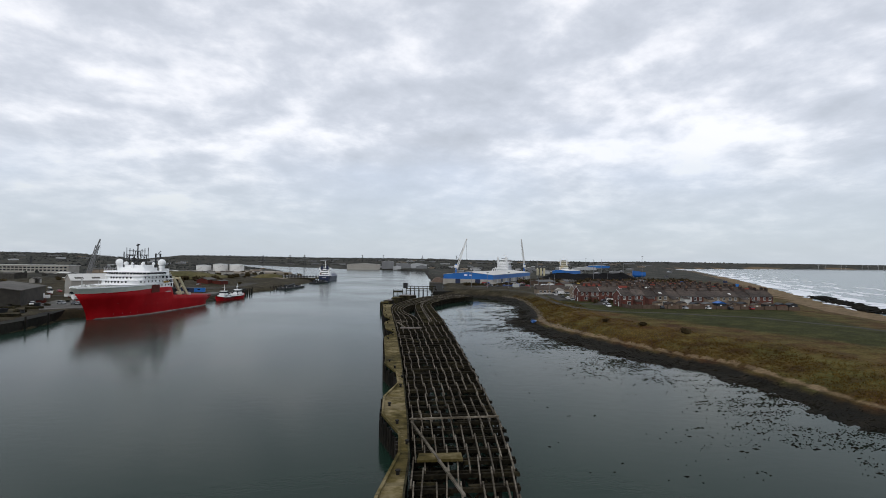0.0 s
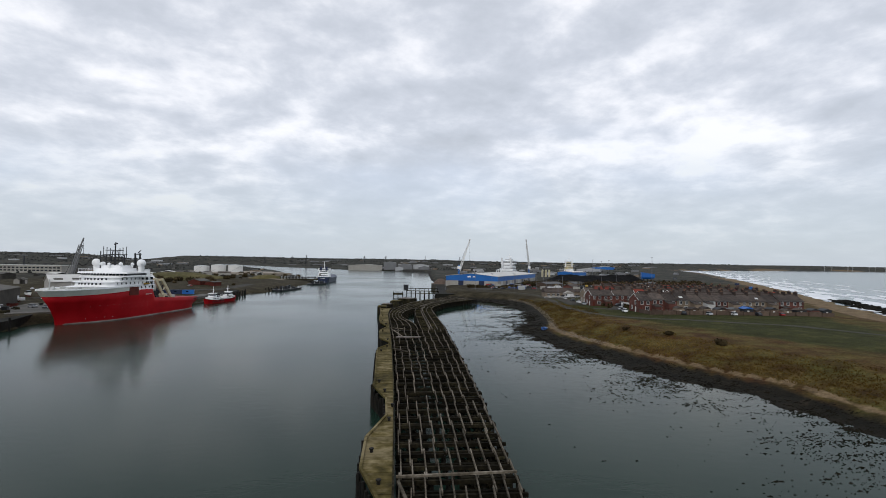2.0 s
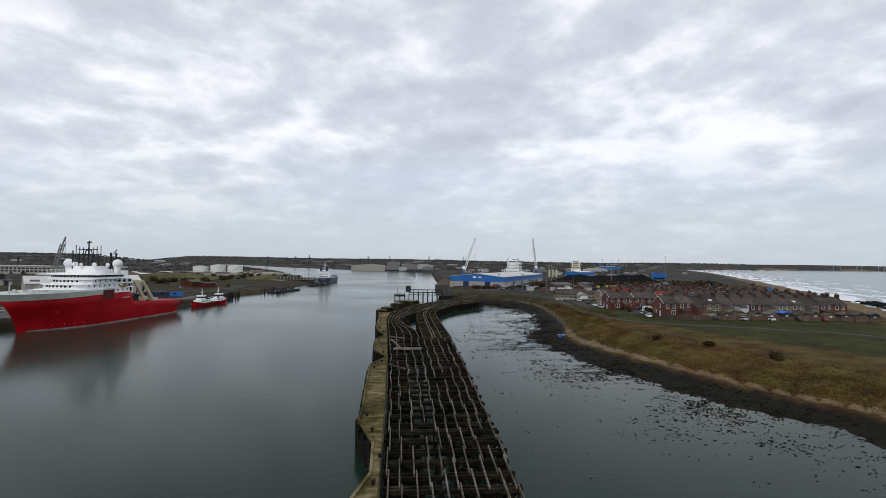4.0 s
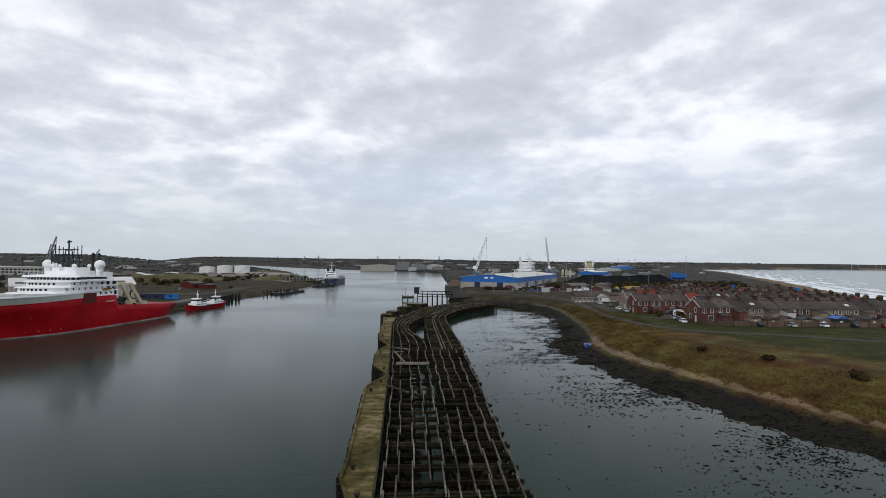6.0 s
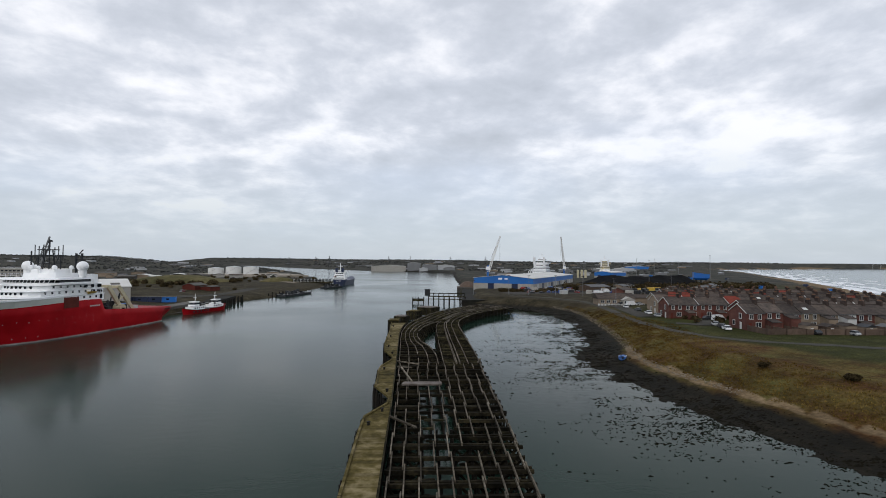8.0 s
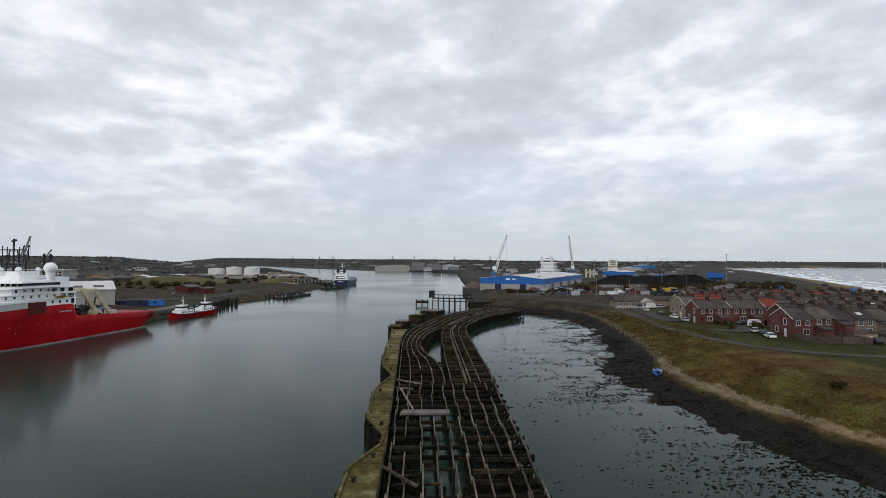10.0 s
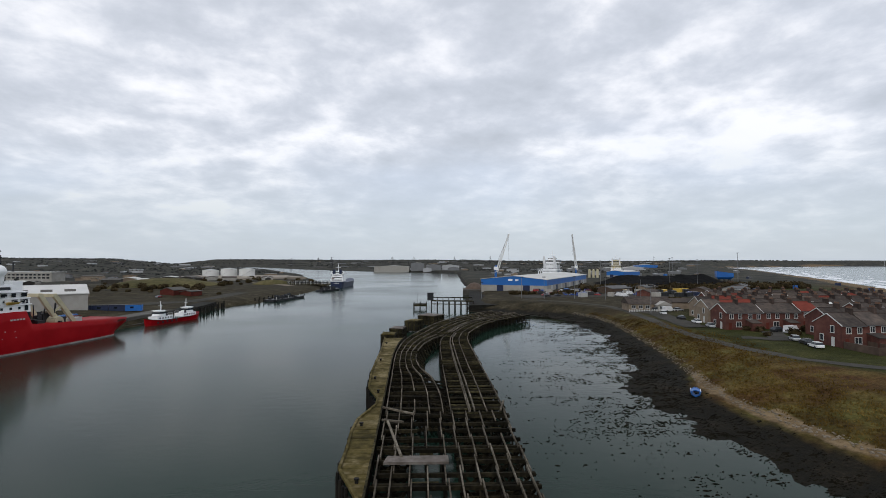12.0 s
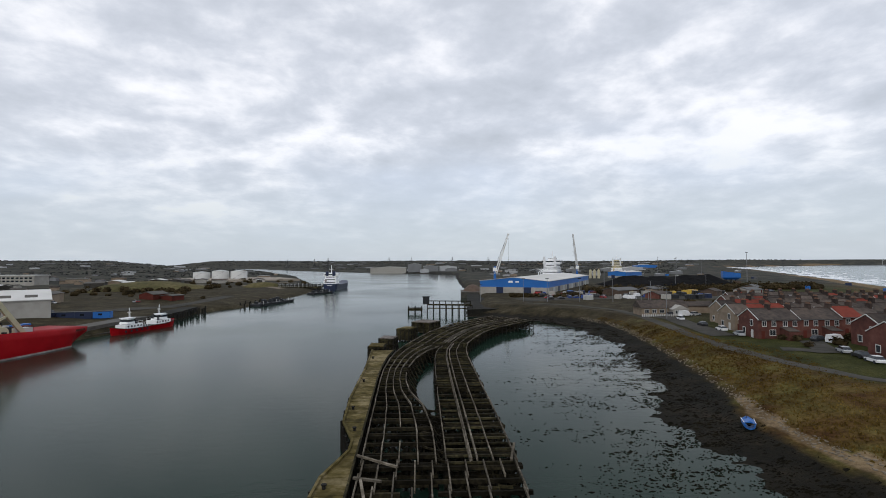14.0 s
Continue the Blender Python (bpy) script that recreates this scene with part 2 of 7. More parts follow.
# ---- mesh helpers ----
class Shape:
    """Collects vertices and faces of one mesh."""

    def __init__(self):
        self.v, self.f = [], []

    def hexa(self, pts):
        n = len(self.v)
        self.v += [tuple(p) for p in pts]
        self.f += [(n, n + 3, n + 2, n + 1), (n + 4, n + 5, n + 6, n + 7), (n, n + 1, n + 5, n + 4),
                   (n + 1, n + 2, n + 6, n + 5), (n + 2, n + 3, n + 7, n + 6), (n + 3, n, n + 4, n + 7)]
        return self

    def box(self, x0, y0, z0, x1, y1, z1):
        return self.hexa([(x0, y0, z0), (x1, y0, z0), (x1, y1, z0), (x0, y1, z0), (x0, y0, z1), (x1, y0, z1), (x1, y1, z1), (x0, y1, z1)])

    def bar(self, a, b, w, h=None):
        """A square bar from a to b."""
        a, b, h = Vector(a), Vector(b), h or w
        d = (b - a).normalized()
        up = Vector((0, 0, 1)) if abs(d.z) < 0.95 else Vector((1, 0, 0))
        s = d.cross(up).normalized() * (w / 2)
        u = s.cross(d).normalized() * (h / 2)
        return self.hexa([a - s - u, a + s - u, b + s - u, b - s - u, a - s + u, a + s + u, b + s + u, b - s + u])

    def rod(self, a, b, r0, r1=None, n=8):
        a, b, r1 = Vector(a), Vector(b), r0 if r1 is None else r1
        d = (b - a).normalized()
        up = Vector((0, 0, 1)) if abs(d.z) < 0.95 else Vector((1, 0, 0))
        s = d.cross(up).normalized()
        u = s.cross(d).normalized()
        k = len(self.v)
        for i in range(n):
            c = s * math.cos(2 * math.pi * i / n) + u * math.sin(2 * math.pi * i / n)
            self.v += [tuple(a + c * r0), tuple(b + c * r1)]
        for i in range(n):
            j = (i + 1) % n
            self.f.append((k + 2 * i, k + 2 * j, k + 2 * j + 1, k + 2 * i + 1))
        self.f += [tuple(k + 2 * i for i in reversed(range(n))), tuple(k + 2 * i + 1 for i in range(n))]
        return self

    def ball(self, c, r, n=14, squash=1.0):
        k, rings = len(self.v), n // 2
        for i in range(rings + 1):
            a = math.pi * i / rings
            for j in range(n):
                b = 2 * math.pi * j / n
                self.v.append((c[0] + r * math.sin(a) * math.cos(b), c[1] + r * math.sin(a) * math.sin(b), c[2] - r * squash * math.cos(a)))
        for i in range(rings):
            for j in range(n):
                q = (j + 1) % n
                self.f.append((k + i * n + j, k + i * n + q, k + (i + 1) * n + q, k + (i + 1) * n + j))
        return self

    def prism(self, outline, z0, z1):
        """An upright prism over an outline given counter-clockwise."""
        k, n = len(self.v), len(outline)
        self.v += [(x, y, z0) for x, y in outline] + [(x, y, z1) for x, y in outline]
        self.f += [tuple(k + i for i in reversed(range(n))), tuple(k + n + i for i in range(n))]
        self.f += [(k + i, k + (i + 1) % n, k + n + (i + 1) % n, k + n + i) for i in range(n)]
        return self

    def loft(self, rings, closed=True, caps=True):
        k, n = len(self.v), len(rings[0])
        for r in rings:
            self.v += [tuple(p) for p in r]
        for i in range(len(rings) - 1):
            for j in range(n if closed else n - 1):
                q = (j + 1) % n
                self.f.append((k + i * n + j, k + i * n + q, k + (i + 1) * n + q, k + (i + 1) * n + j))
        if caps:
            self.f += [tuple(k + j for j in reversed(range(n))), tuple(k + (len(rings) - 1) * n + j for j in range(n))]
        return self

    def mesh(self, name, mat, smooth=False):
        me = bpy.data.meshes.new(name)
        me.from_pydata(self.v, [], self.f)
        bm = bmesh.new()
        bm.from_mesh(me)
        bmesh.ops.recalc_face_normals(bm, faces=bm.faces)
        bm.to_mesh(me)
        bm.free()
        me.materials.append(mat)
        if smooth:
            me.shade_smooth()
        return me


def part(name, shape, mat, parent, label="", smooth=False):
    ob = new(name, shape.mesh(name, mat, smooth))
    ob.parent = parent
    return tagged(ob, label)


def thing(name, label, category, m=None, group="", kind=""):
    ob = new(name)
    ob.matrix_world = m or Matrix()
    return tagged(ob, label, category, group, kind)


def solid(name, shape, mat, label, category="", kind="", group="", smooth=False, m=None):
    ob = new(name, shape.mesh(name, mat, smooth))
    if m:
        ob.matrix_world = m
    return tagged(ob, label, category, group, kind)


def along(pts, v, axis=1):
    """Straight-line interpolation of a table of (x, y) in y."""
    return float(np.interp(v, [p[axis] for p in pts], [p[1 - axis] for p in pts]))


# ---- ground ----
EAST_0 = [(60, -400), (62, -60), (64, 20), (69, 62), (71, 80), (72, 95), (69, 108), (62, 121), (54, 141), (49, 165), (46, 185), (44, 199), (46, 212), (54, 225), (61, 253),
          (68, 285), (66, 318), (62, 335), (52, 350), (34, 352), (27, 370), (30, 400), (38, 440), (41, 500), (45, 530), (48, 700), (60, 1000), (75, 1330), (-187, 1600),
          (-480, 2050), (-900, 2900), (-2500, 4800), (4900, 4800), (4900, 3700), (2600, 3300), (1500, 2600), (1175, 1854), (585, 799), (352, 405), (292, 311), (247, 224), (222, 150), (208, 60), (200, -60), (200, -400)]
EAST_1 = [(85, -400), (85, -60), (84, 20), (83, 60), (82, 77), (82, 96), (81, 113), (75, 125), (69, 143), (64, 163), (61, 177), (59.5, 190), (61.5, 205), (65, 218), (70, 240),
          (75, 269), (79, 295), (80, 318), (75, 340), (58, 358), (34, 372), (34, 400), (42, 440), (45, 500), (49, 530), (52, 700), (66, 1000), (90, 1345), (-180, 1620),
          (-470, 2075), (-880, 2920), (-2450, 4790), (4890, 4790), (4890, 3740), (2580, 3340), (1470, 2630), (1140, 1870), (552, 810), (322, 415), (264, 320), (219, 235), (195, 155), (180, 60), (170, -60), (170, -400)]
EAST_2 = [(110, -400), (108, -60), (106, 20), (105, 60), (104, 77), (102, 96), (99, 113), (94, 128), (88, 146), (82, 163), (78, 178), (75, 192), (74.5, 207), (75, 225), (77, 245),
          (82, 270), (86, 297), (87, 322), (79, 348), (56, 374), (44, 384), (44, 405), (48, 440), (50, 500), (53, 530), (56, 700), (74, 1000), (105, 1360), (-160, 1650),
          (-450, 2100), (-850, 2950), (-2400, 4780), (4880, 4780), (4880, 3780), (2560, 3380), (1440, 2660), (1105, 1890), (520, 825), (296, 425), (242, 330), (198, 245), (174, 160), (160, 60), (148, -60), (148, -400)]
WEST_0 = [(-124, -400), (-124, 100), (-125, 150), (-127, 185), (-131, 205), (-134, 216), (-126, 235), (-112, 290), (-109, 330), (-109, 360), (-113, 393), (-100, 426), (-101, 470), (-96, 520),
          (-97, 640), (-120, 720), (-180, 900), (-260, 1166), (-560, 1900), (-1000, 2700), (-2700, 4800), (-4900, 4800), (-4900, -400)]
WEST_2 = [(-128, -400), (-128, 100), (-129, 150), (-131, 185), (-135, 205), (-138, 218), (-131, 236), (-118, 292), (-116, 330), (-118, 360), (-126, 393), (-119, 430), (-118, 470), (-112, 520),
          (-112, 636), (-134, 722), (-196, 910), (-276, 1180), (-576, 1920), (-1015, 2720), (-2715, 4790), (-4890, 4790), (-4890, -400)]


def signed(px, py, poly):
    """Distance to the outline of poly, positive inside."""
    best = np.full(px.shape, 1e18)
    inside = np.zeros(px.shape, bool)
    for (ax, ay), (bx, by) in zip(poly, poly[1:] + poly[:1]):
        dx, dy = bx - ax, by - ay
        k = np.clip(((px - ax) * dx + (py - ay) * dy) / (dx * dx + dy * dy), 0, 1)
        best = np.minimum(best, (px - ax - k * dx) ** 2 + (py - ay - k * dy) ** 2)
        if ay != by:
            inside ^= ((ay > py) != (by > py)) & (px < ax + (py - ay) / (by - ay) * dx)
    return np.where(inside, 1, -1) * np.sqrt(best)


def wobble(px, py, size, seed):
    r = np.random.RandomState(seed)
    out = np.zeros(px.shape)
    for i in range(9):
        a, k = r.uniform(0, 6.283), r.uniform(0.6, 1.9) * 6.283 / size
        out += np.sin(k * (px * np.cos(a) + py * np.sin(a)) + r.uniform(0, 6.283))
    return out / 4.0


def terrain(px, py):
    """Height of the ground and its masks."""
    d0 = signed(px, py, EAST_0) + (wobble(px, py, 14, 1) * 1.4 + wobble(px, py, 5, 23) * 0.8) * (px < 120)
    d1, d2 = signed(px, py, EAST_1) + wobble(px, py, 9, 2) * 0.5, signed(px, py, EAST_2) + wobble(px, py, 22, 3) * 1.2
    w0, w2 = signed(px, py, WEST_0), signed(px, py, WEST_2)
    k1 = np.clip(d0 / np.maximum(d0 - d1, 0.1), 0, 1)
    k2 = np.clip(d1 / np.maximum(d1 - d2, 0.1), 0, 1)
    east = np.where(d0 < 0, np.maximum(d0 * 0.12, -5), np.where(d1 < 0, np.where(px < 120, 1.9 * k1 ** 1.9 - 0.06 * (1 - k1) + (wobble(px, py, 13, 21) * 0.13 + wobble(px, py, 4.5, 22) * 0.09) * (1 - k1), 1.8 * k1 ** 1.5), 1.8 + 3.0 * k2 ** 0.8))
    east = east + np.where(d2 > 0, np.minimum(d2, 30) / 30 * 0.5, 0) + np.where(d1 > 2, wobble(px, py, 16, 4) * 0.12 * np.clip(d1 / 8, 0, 1), 0)
    k = np.clip(w0 / np.maximum(w0 - w2, 0.1), 0, 1)
    west = np.where(w0 < 0, np.maximum(w0 * 0.3, -5), 3.4 * k ** 0.5)
    west = west + np.where(w2 > 3, np.clip((w2 - 3) / 40, 0, 1) * (0.8 + np.clip(wobble(px, py, 90, 6), -0.6, 1.5) * 1.6), 0)
    far = np.hypot(px, py)
    hills = np.clip((far - 1900) / 2500, 0, 1) * (43 + 4 * wobble(px, py, 1500, 8) + 12 * np.clip((-px - 300) / 2500, 0, 1)) * np.clip((3000 - px) / 2600, 0.85, 1)
    land = np.maximum(d0, w0)
    h = np.maximum(east, west) + np.where(land > 5, hills * np.clip(land / 300, 0, 1), 0)
    masks = {"sand": np.where((d1 < 0.4) & (d0 > 0), np.clip((d1 + np.where(px > 150, 60, np.interp(py, [60, 190, 206, 216], [2.0, 2.8, 3.0, 0.4]))) / 1.6, 0, 1), 0), "mud": np.clip((-d1 - np.interp(py, [60, 190, 206, 216], [1.7, 2.4, 2.6, 0.2])) / 1.2, 0, 1) * (px > -60) * (px < 120),
             "lawn": np.clip((d2 - np.interp(py, [140, 190, 210, 240], [16, 14, 7, 1.5])) / 7, 0, 1), "west": np.where(px < -60, 1.0, np.clip((py - 275) / 60, 0, 1) * np.clip((260 - px) / 60, 0, 1)), "inland": np.clip((far - 520) / 300, 0, 1)}
    return h, masks


def axis(stops):
    out = [stops[0][0]]
    for (a, _), (b, step) in zip(stops, stops[1:]):
        n = max(1, round((b - a) / step))
        out += [a + (b - a) * (i + 1) / n for i in range(n)]
    return np.array(out)


GX = axis([(-4800, 0), (-2000, 140), (-600, 35), (-200, 10), (-90, 3), (25, 23), (110, 1.7), (260, 5), (700, 20), (2000, 65), (4800, 140)])
GY = axis([(-300, 0), (40, 20), (60, 4), (240, 1.8), (390, 3), (560, 6), (1000, 15), (2200, 40), (4700, 125)])


def build_ground():
    px, py = np.meshgrid(GX, GY)
    h, masks = terrain(px, py)
    nx, ny = len(GX), len(GY)
    verts = np.stack([px.ravel(), py.ravel(), h.ravel()], 1)
    idx = np.arange(nx * ny).reshape(ny, nx)
    faces = np.stack([idx[:-1, :-1].ravel(), idx[:-1, 1:].ravel(), idx[1:, 1:].ravel(), idx[1:, :-1].ravel()], 1)
    me = bpy.data.meshes.new("ground")
    me.from_pydata(verts.tolist(), [], faces.tolist())
    for key, val in masks.items():
        at = me.attributes.new(key, "FLOAT", "POINT")
        at.data.foreach_set("value", val.ravel().astype(np.float32))
    me.shade_smooth()
    me.materials.append(ground_material())
    return tagged(new("ground", me), "rough brown grass banks, wet mud, sand and scrubland", "ground", kind="structure")


def ground_material():
    mat = bpy.data.materials.new("ground_cover")
    mat.use_nodes = True
    nt = mat.node_tree
    N, L = nt.nodes.new, nt.links.new
    bs = nt.nodes["Principled BSDF"]
    geo = N("ShaderNodeNewGeometry")

    def noise_at(scale, detail=5, rough=0.6):
        n = N("ShaderNodeTexNoise")
        n.inputs["Scale"].default_value, n.inputs["Detail"].default_value, n.inputs["Roughness"].default_value = scale, detail, rough
        L(geo.outputs["Position"], n.inputs["Vector"])
        return n.outputs[0]

    def shades(fac, *stops):
        r = N("ShaderNodeValToRGB")
        r.color_ramp.elements[0].position, r.color_ramp.elements[0].color = stops[0][0], (*stops[0][1], 1)
        r.color_ramp.elements[1].position, r.color_ramp.elements[1].color = stops[-1][0], (*stops[-1][1], 1)
        for p, c in stops[1:-1]:
            e = r.color_ramp.elements.new(p)
            e.color = (*c, 1)
        L(fac, r.inputs[0])
        return r.outputs[0]

    def attr(name):
        a = N("ShaderNodeAttribute")
        a.attribute_name = name
        return a.outputs["Fac"]

    def blend(fac, a, b):
        m = N("ShaderNodeMixRGB")
        L(fac, m.inputs[0]), L(a, m.inputs[1]), L(b, m.inputs[2])
        return m.outputs[0]

    def edge(mask, nz, sharp=4.0):
        """A mask with a ragged border."""
        m = N("ShaderNodeMath")
        m.operation = "SUBTRACT"
        L(nz, m.inputs[0])
        m.inputs[1].default_value = 0.5
        k = N("ShaderNodeMath")
        k.operation = "MULTIPLY_ADD"
        L(m.outputs[0], k.inputs[0])
        k.inputs[1].default_value = 1.1
        L(mask, k.inputs[2])
        c = N("ShaderNodeMapRange")
        c.inputs["From Min"].default_value, c.inputs["From Max"].default_value = 0.5 - 0.5 / sharp, 0.5 + 0.5 / sharp
        L(k.outputs[0], c.inputs["Value"])
        return c.outputs[0]
    fine, mid, big = noise_at(1.4, 8, 0.7), noise_at(0.16, 6, 0.6), noise_at(0.035, 5, 0.6)
    mixn = N("ShaderNodeMath")
    mixn.operation = "MULTIPLY_ADD"
    mixn.inputs[1].default_value = 0.5
    hf = N("ShaderNodeMath")
    hf.operation = "MULTIPLY"
    hf.inputs[1].default_value = 0.5
    L(mid, hf.inputs[0]), L(fine, mixn.inputs[0]), L(hf.outputs[0], mixn.inputs[2])
    tan_grass = shades(mixn.outputs[0], (0.36, (0.020, 0.010, 0.003)), (0.47, (0.066, 0.032, 0.008)), (0.55, (0.110, 0.057, 0.014)), (0.66, (0.20, 0.122, 0.038)))
    olive = shades(mixn.outputs[0], (0.36, (0.018, 0.018, 0.005)), (0.5, (0.050, 0.049, 0.012)), (0.66, (0.13, 0.108, 0.032)))
    rust = shades(mixn.outputs[0], (0.36, (0.022, 0.010, 0.005)), (0.5, (0.070, 0.031, 0.012)), (0.66, (0.15, 0.075, 0.030)))
    rough_grass = blend(edge(noise_at(0.06, 5), mid, 2.0), blend(edge(noise_at(0.085, 5), fine, 1.8), tan_grass, rust), olive)
    green = shades(mixn.outputs[0], (0.38, (0.017, 0.019, 0.005)), (0.52, (0.033, 0.036, 0.009)), (0.66, (0.075, 0.066, 0.019)))
    sand = shades(mixn.outputs[0], (0.36, (0.070, 0.048, 0.025)), (0.5, (0.15, 0.105, 0.058)), (0.64, (0.245, 0.180, 0.105)))
    mud = shades(mixn.outputs[0], (0.38, (0.004, 0.004, 0.0025)), (0.55, (0.011, 0.009, 0.005)), (0.68, (0.035, 0.026, 0.016)))
    west = shades(mixn.outputs[0], (0.36, (0.010, 0.009, 0.005)), (0.46, (0.029, 0.024, 0.013)), (0.55, (0.046, 0.038, 0.021)), (0.66, (0.105, 0.088, 0.060)))
    # far ground: colours greyed a little in place of haze
    inland = shades(big, (0.36, (0.018, 0.019, 0.017)), (0.48, (0.034, 0.034, 0.028)), (0.56, (0.050, 0.048, 0.037)), (0.66, (0.085, 0.077, 0.058)))
    col = blend(edge(attr("lawn"), big, 1.6), rough_grass, green)
    col = blend(edge(attr("inland"), mid, 1.5), col, inland)
    col = blend(attr("west"), col, blend(edge(attr("inland"), mid, 1.5), west, inland))
    col = blend(edge(attr("sand"), mid, 3.0), col, sand)
    col = blend(attr("mud"), col, mud)
    L(col, bs.inputs["Base Color"])
    mr = N("ShaderNodeMapRange")
    mr.inputs["To Min"].default_value, mr.inputs["To Max"].default_value = 0.95, 0.85
    L(attr("mud"), mr.inputs["Value"]), L(mr.outputs[0], bs.inputs["Roughness"])
    bs.inputs["Specular IOR Level"].default_value = 0.08
    bn = N("ShaderNodeBump")
    bn.inputs["Strength"].default_value, bn.inputs["Distance"].default_value = 0.7, 0.25
    L(mixn.outputs[0], bn.inputs["Height"]), L(bn.outputs[0], bs.inputs["Normal"])
    return mat


build_ground()


def build_water():
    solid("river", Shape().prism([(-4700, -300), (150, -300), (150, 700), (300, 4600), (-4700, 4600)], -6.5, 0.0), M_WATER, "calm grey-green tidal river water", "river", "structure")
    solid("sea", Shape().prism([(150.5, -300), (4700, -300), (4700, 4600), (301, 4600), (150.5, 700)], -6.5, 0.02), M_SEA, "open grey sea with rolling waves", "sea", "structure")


build_water()


# ---- timber staithes ----
def resample(a, b, step):
    """Matching stations on two edges, about step metres apart along the middle."""
    mid = [((p[0] + q[0]) / 2, (p[1] + q[1]) / 2) for p, q in zip(a, b)]
    acc = np.concatenate([[0], np.cumsum([math.dist(p, q) for p, q in zip(mid, mid[1:])])])
    s = np.linspace(0, acc[-1], max(2, round(acc[-1] / step) + 1))

    def at(e):
        return [Vector((float(np.interp(k, acc, [p[0] for p in e])), float(np.interp(k, acc, [p[1] for p in e])), 0)) for k in s]
    return at(a), at(b)


PIER_Y = [36, 47, 55, 68, 82, 101, 120, 147, 176, 182]
PIER_A = ([(x, y) for x, y in zip((1.2, 1.5, 2.2, 2.4, 2.3, 2.1, 1.8, 1.2, 0.3, 0.1), PIER_Y)],
          [(x, y) for x, y in zip((11.0, 12.1, 13.3, 14.7, 15.4, 16.2, 16.8, 17.6, 18.0, 18.1), PIER_Y)])
PIER_B = ([(0.1, 182), (-0.3, 193), (-0.7, 205), (-1.0, 214), (-1.3, 223), (-1.4, 233), (-0.9, 246), (0.2, 256), (2.4, 267)],
          [(9.0, 182), (8.7, 193), (7.4, 205), (4.9, 214), (3.8, 223), (3.7, 233), (5.6, 246), (8.2, 255), (11.5, 262)])
PIER_C = ([(9.8, 182), (9.7, 193), (9.6, 205), (9.5, 214), (9.5, 223), (9.5, 233), (9.7, 246), (10.4, 255), (12.0, 262)],
          [(18.2, 182), (18.3, 193), (18.3, 205), (18.2, 214), (18.1, 223), (18.1, 233), (18.0, 246), (18.3, 256), (19.6, 266)])
PIER_D = ([(2.4, 267), (5.5, 280), (9.8, 295), (17, 312), (26, 327), (36, 340)],
          [(19.6, 266), (23, 278), (27.5, 290), (34, 302), (42, 312.5), (50, 322)])
DECK_Z = 3.35
Z1 = Vector((0, 0, 1))


